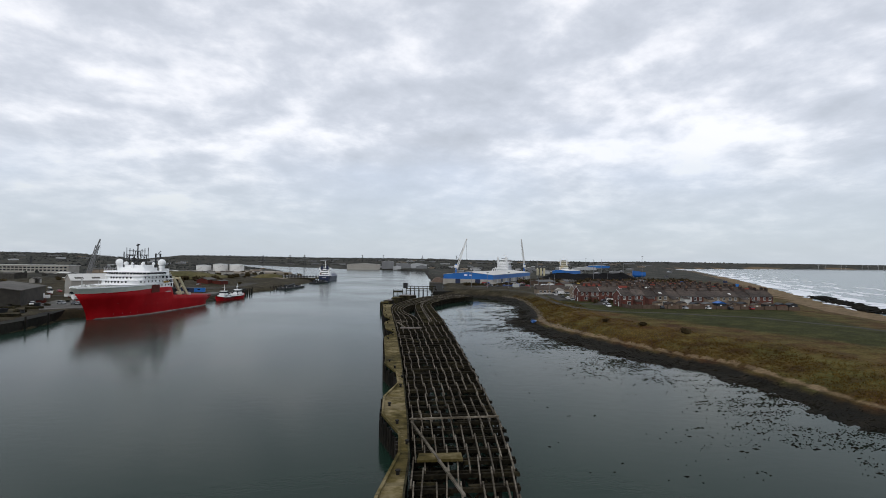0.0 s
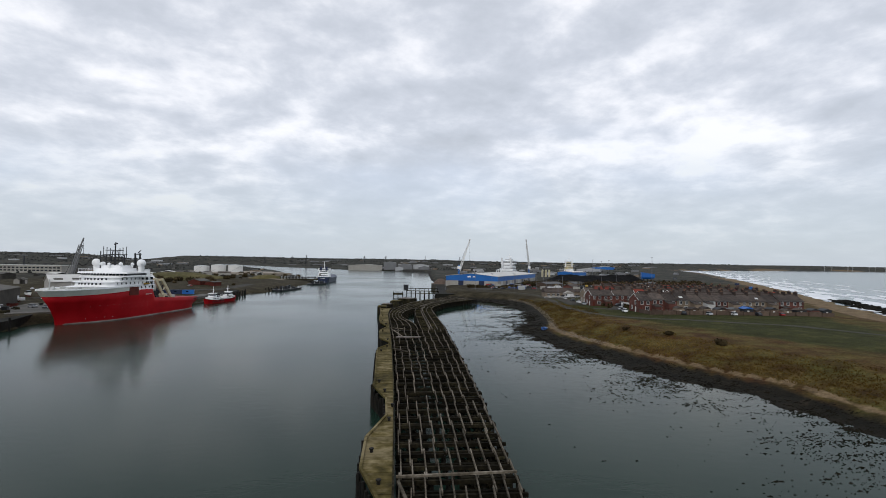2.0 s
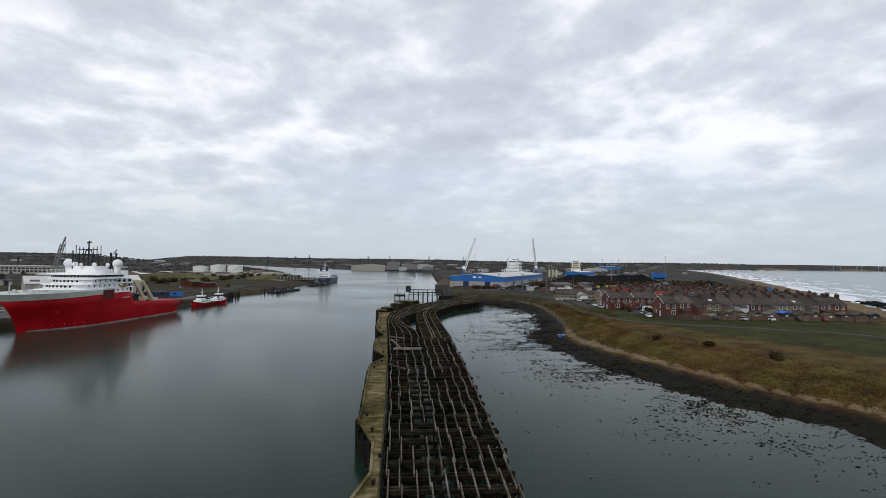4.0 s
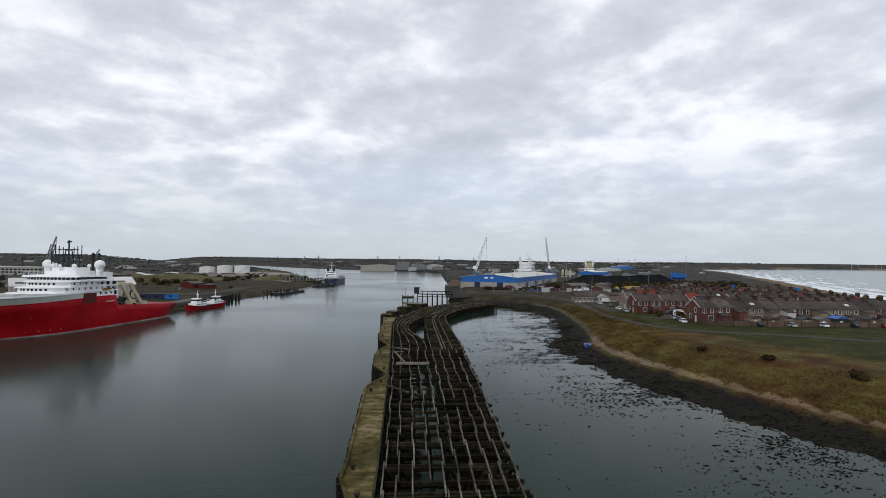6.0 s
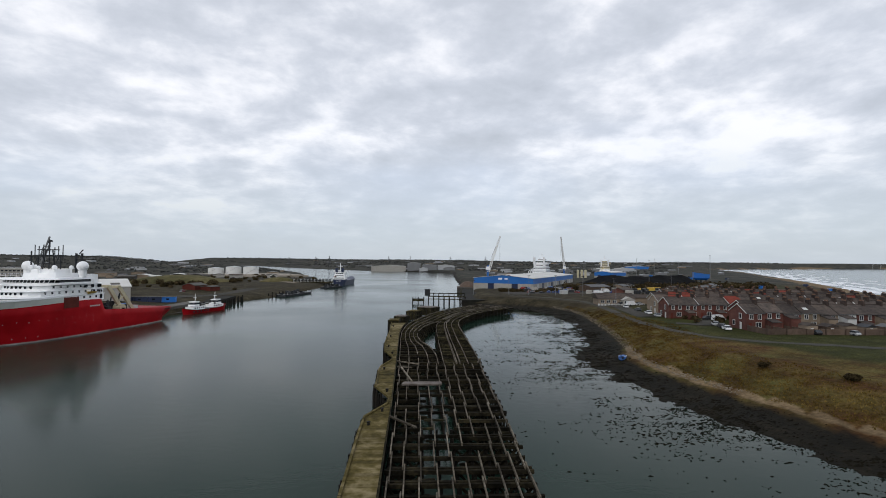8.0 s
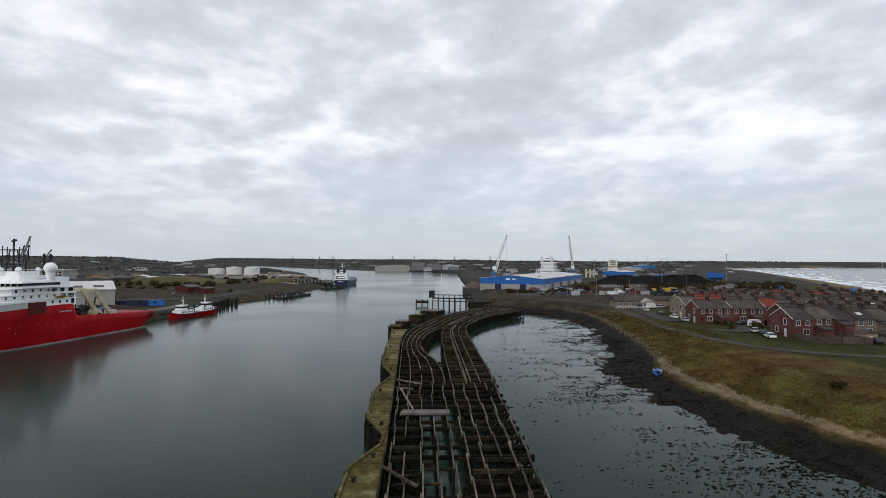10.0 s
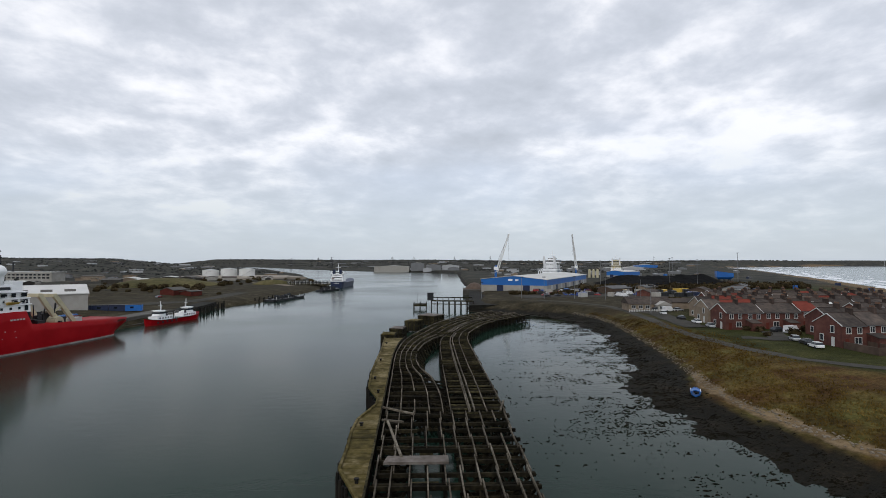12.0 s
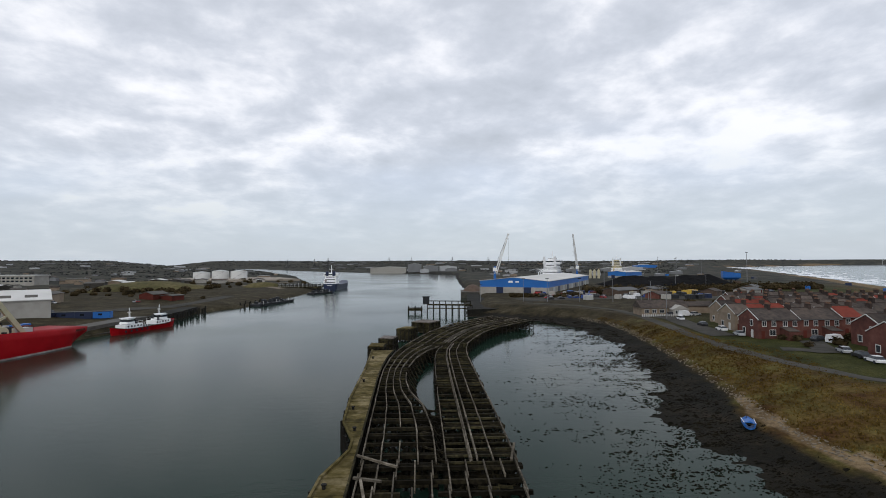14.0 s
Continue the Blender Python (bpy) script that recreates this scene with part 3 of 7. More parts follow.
def build_pier():
    rng = random.Random(4)
    pier = thing("timber_staithes", "derelict blackened timber staithes standing on piles in the river", "pier", kind="structure")
    spare = {k: Shape() for k in ("stringer", "pile", "brace", "sleeper", "lower_timber")}
    count = {k: 0 for k in spare}
    mats = {"stringer": M_RAILWOOD, "pile": M_PILE, "brace": M_CAP, "sleeper": M_TIMBER, "lower_timber": M_CAP}

    def put(kind, make, near):
        if near and count[kind] < 300:
            count[kind] += 1
            part(kind, make(Shape()), mats[kind], pier)
        else:
            make(spare[kind])
    for sec, (edges, lines, dense) in enumerate(((PIER_A, 10, False), (PIER_B, 5, True), (PIER_C, 4, True), (PIER_D, 8, True))):
        left, right = resample(*edges, 3.4)
        n = len(left)
        for i in range(n):
            a, b = left[i], right[i]
            d = (b - a).normalized()
            f = Vector((-d.y, d.x, 0))
            jog = rng.uniform(-0.2, 0.2)
            width = (b - a).length
            lane = (0.20, 0.54) if a.y > 125 else (0.30, 0.54)
            # paired cap beams, often broken over the middle lane
            for side in (-0.36, 0.36):
                if rng.random() < (0.05 if side < 0 else 0.45):
                    continue
                lo, hi = rng.uniform(-0.2, 0.3), rng.uniform(0.0, 0.5)
                zc = 2.66 + rng.uniform(-0.06, 0.04)
                o = f * (side + jog)
                p, q = a - d * lo + o + Z1 * zc, b + d * hi + o + Z1 * (zc + rng.uniform(-0.08, 0.06))
                if sec == 0 and rng.random() < 0.25:
                    c0, c1 = lane[0] + rng.uniform(0.0, 0.12), lane[1] + rng.uniform(-0.08, 0.04)
                    part("cap_beam", Shape().bar(p, p.lerp(q, c0), 0.36, 0.42), M_CAP, pier)
                    part("cap_beam", Shape().bar(p.lerp(q, c1), q, 0.36, 0.42), M_CAP, pier)
                else:
                    part("cap_beam", Shape().bar(p, q, 0.36, 0.42), M_CAP, pier)
            k = max(3, round(width / 1.9))
            near = sec == 0 or i < 6
            for j in range(k + 1):
                p = a.lerp(b, j / k) + f * jog
                r, lean = rng.uniform(0.15, 0.21), d * rng.uniform(-0.15, 0.15)
                put("pile", lambda s, p=p, r=r, lean=lean: s.rod(p + lean - Z1 * 3.5, p + Z1 * 2.5, r, r * 0.92, 7), near)
            # crossed braces and low walings, left out in the middle lane
            for j in range(k):
                u = (j + 0.5) / k
                if sec == 0 and lane[0] < u < lane[1]:
                    continue
                p, q = a.lerp(b, j / k) + f * (jog + 0.25), a.lerp(b, (j + 1) / k) + f * (jog + 0.25)
                if rng.random() < 0.85:
                    put("brace", lambda s, p=p, q=q: s.bar(p + Z1 * 0.3, q + Z1 * 2.3, 0.12, 0.26), near)
                if rng.random() < 0.85:
                    put("brace", lambda s, p=p, q=q, f=f: s.bar(p + f * 0.14 + Z1 * 2.3, q + f * 0.14 + Z1 * 0.3, 0.12, 0.26), near)
            spans = ((0.0, lane[0]), (lane[1], 1.0)) if sec == 0 else ((0.0, 1.0),)
            for u0, u1 in spans:
                for z in (0.55, 1.55):
                    if rng.random() < 0.8:
                        put("lower_timber", lambda s, a=a, b=b, u0=u0, u1=u1, z=z, f=f, jog=jog: s.bar(a.lerp(b, u0) + f * (jog - 0.25) + Z1 * z, a.lerp(b, u1) + f * (jog - 0.25) + Z1 * (z + 0.05), 0.24, 0.34), near)
            # lengthwise walings between the bents
            if i + 1 < n:
                for u in (0.02, 0.12, 0.66, 0.84, 0.98):
                    if rng.random() < (0.75 if u in (0.02, 0.98) else 0.4):
                        p, q = left[i].lerp(right[i], u), left[i + 1].lerp(right[i + 1], u)
                        z = rng.choice((0.9, 1.3, 1.9))
                        put("brace", lambda s, p=p, q=q, z=z: s.bar(p + Z1 * z, q + Z1 * z, 0.22, 0.26), near)
            if sec == 1 and i + 1 < n:
                p, q = right[i], right[i + 1]
                for z0, z1 in ((0.1, 2.6), (2.6, 0.1)):
                    o0, o1 = (2.0, 0) if z0 < 1 else (0, 2.0)
                    put("brace", lambda s, p=p, q=q, z0=z0, z1=z1, o0=o0, o1=o1: s.bar(p + Vector((o0, 0, z0 + 0.3)), q + Vector((o1, 0, z1 + 0.3)), 0.2, 0.24), True)
        # long stringers in overlapping, staggered lengths
        for li in range(lines):
            u = 0.02 + 0.96 * li / (lines - 1) + (rng.uniform(-0.012, 0.012) if 0 < li < lines - 1 else 0)
            i = -(li % 2)
            while i < n - 1:
                i0, i1 = max(0, i), min(n - 1, i + 2)
                if rng.random() > (0.07 if sec == 0 else 0.03):
                    off = (0.11 if (i // 2 + li) % 2 else -0.11) if not dense else 0.03
                    for h in range(i0, i1) if dense else (i0,):
                        e = h + 1 if dense else i1
                        p, q = left[h].lerp(right[h], u), left[e].lerp(right[e], u)
                        d = (q - p).normalized()
                        s = Vector((d.y, -d.x, 0)) * (off + rng.uniform(-0.03, 0.03))
                        ext = rng.uniform(0.2, 0.7) if not dense else 0.08
                        zz = DECK_Z - 0.3 + rng.uniform(-0.03, 0.03)
                        put("stringer", lambda sh, p=p, q=q, d=d, s=s, ext=ext, zz=zz: sh.bar(p - d * ext + s + Z1 * zz, q + d * ext + s + Z1 * (zz + 0.02), 0.15, 0.32), sec == 0 or h < 8)
                i += 2
        # closer sleepers on the branches; a few short cross timbers and fallen planks on the main deck
        sl, sr = resample(*edges, 2.0)
        for i, (a, b) in enumerate(zip(sl, sr)):
            if dense:
                if rng.random() < 0.1 or (sec == 1 and a.y < 214):
                    continue
                u0, u1 = rng.uniform(0, 0.08), 1 - rng.uniform(-0.04, 0.08)
                put("sleeper", lambda s, a=a, b=b, u0=u0, u1=u1: s.bar(a.lerp(b, u0) + Z1 * 2.98, a.lerp(b, u1) + Z1 * 2.98, 0.27, 0.24), i < 30)
            else:
                for u in (0.08, 0.24, 0.56, 0.70, 0.84):
                    if rng.random() < (0.30 if u != 0.56 else 0.10):
                        u0 = u + rng.uniform(-0.06, 0.06)
                        u1 = min(0.98, u0 + rng.uniform(0.08, 0.2))
                        z, skew = rng.uniform(1.9, 2.45), rng.uniform(-0.5, 0.5)
                        put("sleeper", lambda s, a=a, b=b, u0=u0, u1=u1, z=z, skew=skew: s.bar(a.lerp(b, u0) + Z1 * z, a.lerp(b, u1) + Vector((0, skew, z)), 0.3, 0.26), True)
    # crossed timbers between the parting branches
    for i in range(8):
        y = 183.0 + i * 2.8
        x0, x1 = along(PIER_B[1], y), along(PIER_C[0], y)
        for z in (1.0, 2.3):
            part("brace", Shape().bar((x0 - 1.6, y, z), (x1 + 0.6, y + 2.6, z), 0.2, 0.24), M_CAP, pier)
            part("brace", Shape().bar((x1 + 0.6, y, z + 0.25), (x0 - 1.6, y + 2.6, z + 0.25), 0.2, 0.24), M_CAP, pier)
    # two rail lines on the straight branch, carried round the bend
    for name, edges, us in (("rail", PIER_C, (0.36, 0.44)), ("rail", PIER_D, (0.62, 0.67))):
        le, ri = resample(*edges, 3.0)
        for u in us:
            sh = Shape()
            for i in range(len(le) - 1):
                sh.bar(le[i].lerp(ri[i], u) + Z1 * 3.36, le[i + 1].lerp(ri[i + 1], u) + Z1 * 3.36, 0.2, 0.36)
            part(name, sh, M_RAILWOOD, pier)
    for k, sh in spare.items():
        if sh.v:
            tagged(part(k, sh, mats[k], pier), kind="stuff")
    # loose timbers lying across the deck
    for a, b in (((2.4, 67.5), (6.6, 46)), ((0.9, 143.5), (4.6, 138.8)), ((-0.2, 183), (4.6, 179.5)), ((1.0, 176.5), (3.6, 163.5)), ((0.2, 177), (3.2, 176)), ((2.2, 68.6), (14.6, 69.2)), ((18.4, 186), (17.2, 181))):
        part("loose_timber", Shape().bar((*a, 3.62), (*b, 3.62), 0.28, 0.22), M_RAILWOOD, pier, "bleached fallen timber")
    for x0, x1, y in ((2.6, 7.6, 55.4), (1.7, 8.8, 163.0)):
        part("concrete_slab", Shape().hexa([(x0, y - 0.9, 3.37), (x1, y - 0.9, 3.37), (x1, y + 0.9, 3.37), (x0 + 0.3, y + 0.9, 3.37), (x0, y - 0.9, 3.66), (x1, y - 0.9, 3.66), (x1, y + 0.9, 3.66), (x0 + 0.3, y + 0.9, 3.66)]), M_SLAB if y > 100 else M_DECK, pier, "stained concrete slab")


WALK_L = [(-2.6, 36), (-1.4, 46.5), (0.7, 56.5), (0.8, 63), (-1.5, 71), (-1.5, 80), (-0.2, 85), (0.8, 89), (0.5, 97.7), (-1.9, 106), (-1.8, 111), (-2.1, 119.5), (-2.6, 137), (-2.6, 143.4), (0.1, 150), (0.1, 153.5), (-2.8, 160.6),
          (-2.9, 166), (-3.3, 172.5), (-3.2, 177.2), (-1.4, 184.5), (-1.5, 188), (-3.8, 195.5), (-4.7, 208), (-5.0, 231), (-6.0, 254)]
WALK_R = [(x - 0.45, y) for x, y in PIER_A[0]] + [(x - 0.4, y) for x, y in PIER_B[0][1:8]]


def build_walkway():
    rng = random.Random(9)
    walkway = thing("jetty_walkway", "moss-covered plank walkway along the edge of the staithes", "walkway", kind="structure")
    y = 36.4
    while y < 253:
        w = 0.82
        x0, x1, x2, x3 = along(WALK_L, y), along(WALK_R, y), along(WALK_R, y + w - 0.03), along(WALK_L, y + w - 0.03)
        z = 3.5 + rng.uniform(-0.02, 0.02)
        part("plank", Shape().hexa([(x0, y, z - 0.2), (x1, y, z - 0.2), (x2, y + w - 0.03, z - 0.2), (x3, y + w - 0.03, z - 0.2), (x0, y, z), (x1, y, z), (x2, y + w - 0.03, z), (x3, y + w - 0.03, z)]), M_DECK, walkway)
        y += w
    pts = [Vector((*p, 0)) for p in WALK_L]
    for a, b in zip(pts, pts[1:]):
        d = (b - a).normalized()
        part("edge_beam", Shape().bar(a - d * 0.05 + Z1 * 3.6, b + d * 0.05 + Z1 * 3.6, 0.3, 0.34), M_DECK, walkway)
        part("waling", Shape().bar(a + Z1 * 2.2, b + Z1 * 2.2, 0.35, 0.4), M_PILE, walkway)
        n = max(1, round((b - a).length / 1.25))
        out = Vector((-d.y, d.x, 0))
        for i in range(n):
            p = a.lerp(b, (i + 0.5) / n) + out * 0.3
            top = 3.1 + rng.uniform(-0.5, 0.5)
            part("fender_pile", Shape().rod(p - Z1 * 3.5, p + Z1 * top, 0.2, 0.19, 7), M_PILE, walkway)
        m = a.lerp(b, 0.5) - out * 0.9
        if rng.random() < 0.7:
            part("bollard", Shape().rod(m + Z1 * 3.5, m + Z1 * 3.85, 0.2, 0.16, 8).rod(m + Z1 * 3.85, m + Z1 * 3.98, 0.28, 0.28, 8), M_PILE, walkway, "rusted mooring bollard")
    r = [Vector((*p, 0)) for p in WALK_R]
    for a, b in zip(r, r[1:]):
        part("edge_beam", Shape().bar(a + Z1 * 3.45, b + Z1 * 3.45, 0.2, 0.4), M_TIMBER, walkway)
        n = max(1, round((b - a).length / 3.0))
        for i in range(n):
            p = a.lerp(b, (i + 0.5) / n) - Vector((0.25, 0, 0))
            part("fender_pile", Shape().rod(p - Z1 * 3.5, p + Z1 * 3.25, 0.2, 0.19, 7), M_PILE, walkway)


def build_dolphins():
    """Square timber mooring blocks in a row past the walkway."""
    rng = random.Random(3)
    for i, (x, y, w, d, rz) in enumerate(((-5.2, 258.5, 3.8, 5, 4), (-3.2, 272, 4.2, 5, 12), (1.4, 293, 4.4, 6, 25), (7.8, 312, 7.6, 7.5, 32))):
        th = thing("mooring_dolphin", "square timber mooring block with a mossy plank top", "mooring dolphin", pose(x, y, 0, 0, 0, -rz), "mooring dolphins beside the staithes")
        for j in range(7):
            px = -w / 2 + w * (j + 0.5) / 7
            part("plank", Shape().box(px - w / 14 + 0.03, -d / 2, 4.0, px + w / 14 - 0.03, d / 2, 4.25 + rng.uniform(-0.03, 0.03)), M_SLAB if i in (1, 3) else M_DECK, th)
        part("side_planking", Shape().box(-w / 2 + 0.1, -d / 2 + 0.1, 0.4, w / 2 - 0.1, d / 2 - 0.1, 3.95), M_TIMBER, th, "dark plank sides")
        for z in (3.75, 2.2):
            sh = Shape()
            for s in (-1, 1):
                sh.box(-w / 2 - 0.2, s * d / 2 - 0.2, z - 0.25, w / 2 + 0.2, s * d / 2 + 0.2, z + 0.22)
                sh.box(s * w / 2 - 0.2, -d / 2 + 0.22, z - 0.25, s * w / 2 + 0.2, d / 2 - 0.22, z + 0.22)
            part("frame", sh, M_TIMBER, th)
        for sx in (-1, -0.33, 0.33, 1):
            for sy in (-1, -0.33, 0.33, 1):
                if max(abs(sx), abs(sy)) == 1:
                    part("pile", Shape().rod((sx * w * 0.52, sy * d * 0.52, -3.5), (sx * w * 0.5, sy * d * 0.5, 4.1 + rng.uniform(-0.3, 0.25)), 0.2, 0.18, 7), M_PILE, th)


def build_open_jetty():
    """Skeleton jetty with a hut at its river end."""
    th = thing("old_jetty", "dark skeletal timber jetty with a small hut at its river end", "jetty")
    a, b = Vector((8.5, 380, 0)), Vector((31, 376, 0))
    n = 7
    for row in (0.0, 9.0):
        for i in range(n + 1):
            p = a.lerp(b, i / n) + Vector((0, row, 0))
            part("post", Shape().rod(p - Z1 * 3, p + Z1 * (6.2 if row else 4.8), 0.26, 0.22, 7), M_PILE, th)
        for z in ((6.0, 4.2) if row else (4.6, 3.0)):
            part("beam", Shape().bar(a + Vector((0, row, z)), b + Vector((0, row, z)), 0.35, 0.45), M_TIMBER, th)
    for i in range(n + 1):
        p = a.lerp(b, i / n)
        part("cross_beam", Shape().bar(p + Z1 * 4.4, p + Vector((0, 9, 4.4)), 0.35, 0.4), M_TIMBER, th)
    part("hut", Shape().box(6.2, 384, 4.6, 9.6, 388, 8.4).prism([(6.0, 383.8), (9.8, 383.8), (9.8, 388.2), (6.0, 388.2)], 8.4, 8.7), M_STEEL, th, "small dark hut")
    part("landing", Shape().box(-1.5, 381, 1.6, 6.0, 389, 2.6), M_TIMBER, th)
    for x in (-1.2, 2.2, 5.6):
        for y in (381.3, 388.7):
            part("post", Shape().rod((x, y, -3), (x, y, 3.6), 0.28, 0.24, 7), M_PILE, th)
    part("pole", Shape().rod((0.6, 385, 2.4), (0.6, 385, 9.0), 0.1, 0.07, 6), M_STEEL, th)
    # low quay the jetty runs into
    solid("north_quay", Shape().prism([(28, 368), (44, 372), (50, 440), (60, 520), (42, 520), (36, 470)], -5, 3.2), M_DARKWALL, "dark weathered quay wall with a grassed top", "quay", "structure")
    solid("quay_end", Shape().prism([(34, 500), (52, 500), (52, 530), (36, 530)], -5, 4.4), M_CONC, "concrete quay end by the blue shed", "quay", "structure")


build_pier()
build_walkway()
build_dolphins()
build_open_jetty()


# ---- red offshore ship ----
def interp(table, v):
    return [float(np.interp(v, [r[0] for r in table], [r[i] for r in table])) for i in range(1, len(table[0]))]


# distance behind the stem, half breadth at water, half breadth at deck, height of the red side
HULL = [(0, 0.25, 1.2, 10.8), (3, 1.6, 4.4, 10.8), (7, 3.6, 7.0, 10.9), (12, 6.2, 8.9, 11.0), (18, 8.2, 9.7, 11.2), (26, 9.4, 9.9, 11.5), (40, 9.7, 9.9, 11.7), (43.5, 9.7, 9.9, 11.6),
        (45.5, 9.7, 9.9, 7.6), (60, 9.7, 9.9, 6.8), (72, 9.3, 9.8, 6.0), (80, 8.4, 9.6, 5.6), (84, 7.0, 9.3, 5.6), (88, 6.0, 9.0, 5.6)]


def hull_ring(s, z0, z1, grow=0.0, levels=6):
    w, dck, _ = interp(HULL, s)
    side = []
    for i in range(levels):
        z = z0 + (z1 - z0) * i / (levels - 1)
        k = max(0.0, z / 11.0)
        y = w + (dck - w) * k ** 1.3 if z > 0 else w * (1 + z * 0.04)
        rake = 5.6 * k ** 1.6 * max(0, 1 - s / 16) + (min(0, z) * -0.6 if s < 3 else 0)
        if s > 80 and z < 3.5:
            rake += (s - 80) * 0.9 * (1 - max(z, 0) / 3.5)
        side.append((-1.8 - s * 0.925 + rake, y + grow, z))
    return [(x, -y, z) for x, y, z in reversed(side)] + side


def build_ship():
    ship = thing("offshore_ship", "large red-hulled offshore ship with white superstructure moored at the quay", "ship", pose(-123.5, 213, 0, 0, 0, math.degrees(math.atan2(-83, -13))))
    st = [0, 1.5, 3, 5, 7, 9.5, 12, 15, 18, 22, 26, 33, 40, 43.4, 45.5, 52, 60, 66, 72, 76, 80, 82, 84, 86, 88]
    part("hull", Shape().loft([hull_ring(s, -3, interp(HULL, s)[2]) for s in st]), M_RED, ship, "glossy red hull", True)
    part("boot_line", Shape().loft([hull_ring(s, -0.4, 0.42, 0.1, 3) for s in st[:-3]]), M_BOOT, ship, "dull worn waterline band")
    fc = [0, 1.5, 3, 5, 7, 9.5, 12, 15, 18, 21, 24, 27]
    part("forecastle", Shape().loft([hull_ring(s, interp(HULL, s)[2] - 0.05, interp(HULL, s)[2] + 2.3 - 0.02 * s, 0.04, 3) for s in fc]), M_BULWARK, ship, "pale grey forecastle bulwark")
    for sgn in (-1, 1):
        pr = [Vector(hull_ring(s, 10, interp(HULL, s)[2] + 2.4 - 0.02 * s, 0.0, 2)[3 if sgn > 0 else 0]) for s in fc]
        rim = Shape().loft([[(p.x, p.y - 0.18, p.z - 0.25), (p.x, p.y + 0.18, p.z - 0.25), (p.x, p.y + 0.18, p.z + 0.25), (p.x, p.y - 0.18, p.z + 0.25)] for p in pr])
        part("bulwark_rail", rim, M_WHITE, ship)

    def tier(name, s0, s1, w0, w1, z0, z1, mat=M_WHITE, front=3.0, label=""):
        """A deckhouse with a rounded front and a slight taper."""
        o = [(-s1, -w1), (-s0 - front, -w0), (-s0 - front * 0.35, -w0 * 0.72), (-s0, -w0 * 0.3), (-s0, w0 * 0.3), (-s0 - front * 0.35, w0 * 0.72), (-s0 - front, w0), (-s1, w1)]
        sh = Shape().loft([[(x, y, z0) for x, y in o], [(x - (0.5 if x > -s1 + 1 else 0), y * 0.985, z1) for x, y in o]])
        return part(name, sh, mat, ship, label)
    decks = [("deckhouse", 14, 43.3, 8.6, 9.8, 11.4, 13.6), ("deckhouse", 17, 43.0, 8.6, 9.75, 13.6, 15.4), ("deckhouse", 20, 42.0, 8.5, 9.6, 15.4, 17.2)]
    for d in decks:
        tier(*d)
        name, s0, s1, w0, w1, z0, z1 = d
        tier("deck_edge", s0 - 0.7, s1 + 0.2, w0 + 0.5, w1 + 0.25, z1 - 0.12, z1 + 0.1)
        zc = (z0 + z1) / 2 + 0.15
        for s in np.arange(s0 + 4.5, s1 - 1, 2.4):
            for sgn in (-1, 1):
                k = (s - s0 - 3) / (s1 - s0 - 3)
                y = (w0 + (w1 - w0) * k) * 0.99
                part("porthole", Shape().box(-s - 0.33, sgn * y - 0.06, zc - 0.36, -s + 0.33, sgn * y + 0.06, zc + 0.36), M_GLASS, ship)
        for yy in np.arange(-w0 * 0.55, w0 * 0.56, 1.5):
            a = 0.5 * (z1 - z0 + 0.0) / (z1 - z0)
            xx = -s0 - (0 if abs(yy) < w0 * 0.3 else 3.0 * 0.35 * (abs(yy) - w0 * 0.3) / (w0 * 0.42))
            part("porthole", Shape().box(xx - a * 0.55 - 0.1, yy - 0.33, zc - 0.36, xx - a * 0.5 + 0.1, yy + 0.33, zc + 0.36), M_GLASS, ship)
    # bridge with a dark window band right round and wings to the full breadth
    tier("bridge", 22, 37, 10.4, 10.9, 17.25, 17.9, front=2.5)
    tier("bridge_window", 22.3, 36.6, 10.1, 10.6, 17.9, 18.75, M_GLASS, 2.5, "dark bridge window band")
    for yy in np.linspace(-9.2, 9.2, 15):
        xx = -22.15 - (0 if abs(yy) < 3.1 else 2.5 * 0.35 * (abs(yy) - 3.1) / 4.4 if abs(yy) < 7.5 else 0.9 + (abs(yy) - 7.5) / 2.9 * 1.6)
        part("mullion", Shape().bar((xx - 0.05, yy, 17.9), (xx - 0.4, yy, 18.75), 0.14), M_WHITE, ship)
    tier("bridge_roof", 21.3, 37.4, 10.9, 11.3, 18.75, 19.35, front=2.5)
    tier("top_house", 25.5, 36, 6.0, 6.4, 19.35, 20.8, front=2)
    tier("top_house", 27.5, 35, 4.6, 5.0, 20.8, 22.0, front=1.5)
    for sgn in (-1, 1):
        part("pedestal", Shape().rod((-33.5, sgn * 10.2, 19.3), (-33.5, sgn * 10.2, 21.6), 1.0, 1.3, 12), M_WHITE, ship)
        part("radome", Shape().ball((-33.5, sgn * 10.2, 23.0), 1.75, 18), M_WHITE, ship, "white satellite dome", True)
    for x, y, r in ((-29, 4.2, 0.8), (-29, -4.2, 0.8), (-27, 0.5, 0.6), (-33, 6.5, 0.7), (-33, -6.6, 0.9)):
        part("radome", Shape().rod((x, y, 20.5), (x, y, 22.4), 0.25, 0.25, 8).ball((x, y, 22.6), r, 12), M_WHITE, ship, "", True)
    # lattice masts with yards
    mast = Shape()
    for x, y in ((-30, -1.2), (-30, 1.2), (-32.4, -1.2), (-32.4, 1.2)):
        mast.bar((x, y, 21.9), (-31.2 + (x + 31.2) * 0.5, y * 0.5, 28.5), 0.26)
    for z in (23.5, 25, 26.5, 28):
        k = 1 - (z - 21.9) / 13
        mast.box(-31.2 - 1.2 * k, -1.25 * k, z, -31.2 + 1.2 * k, 1.25 * k, z + 0.15)
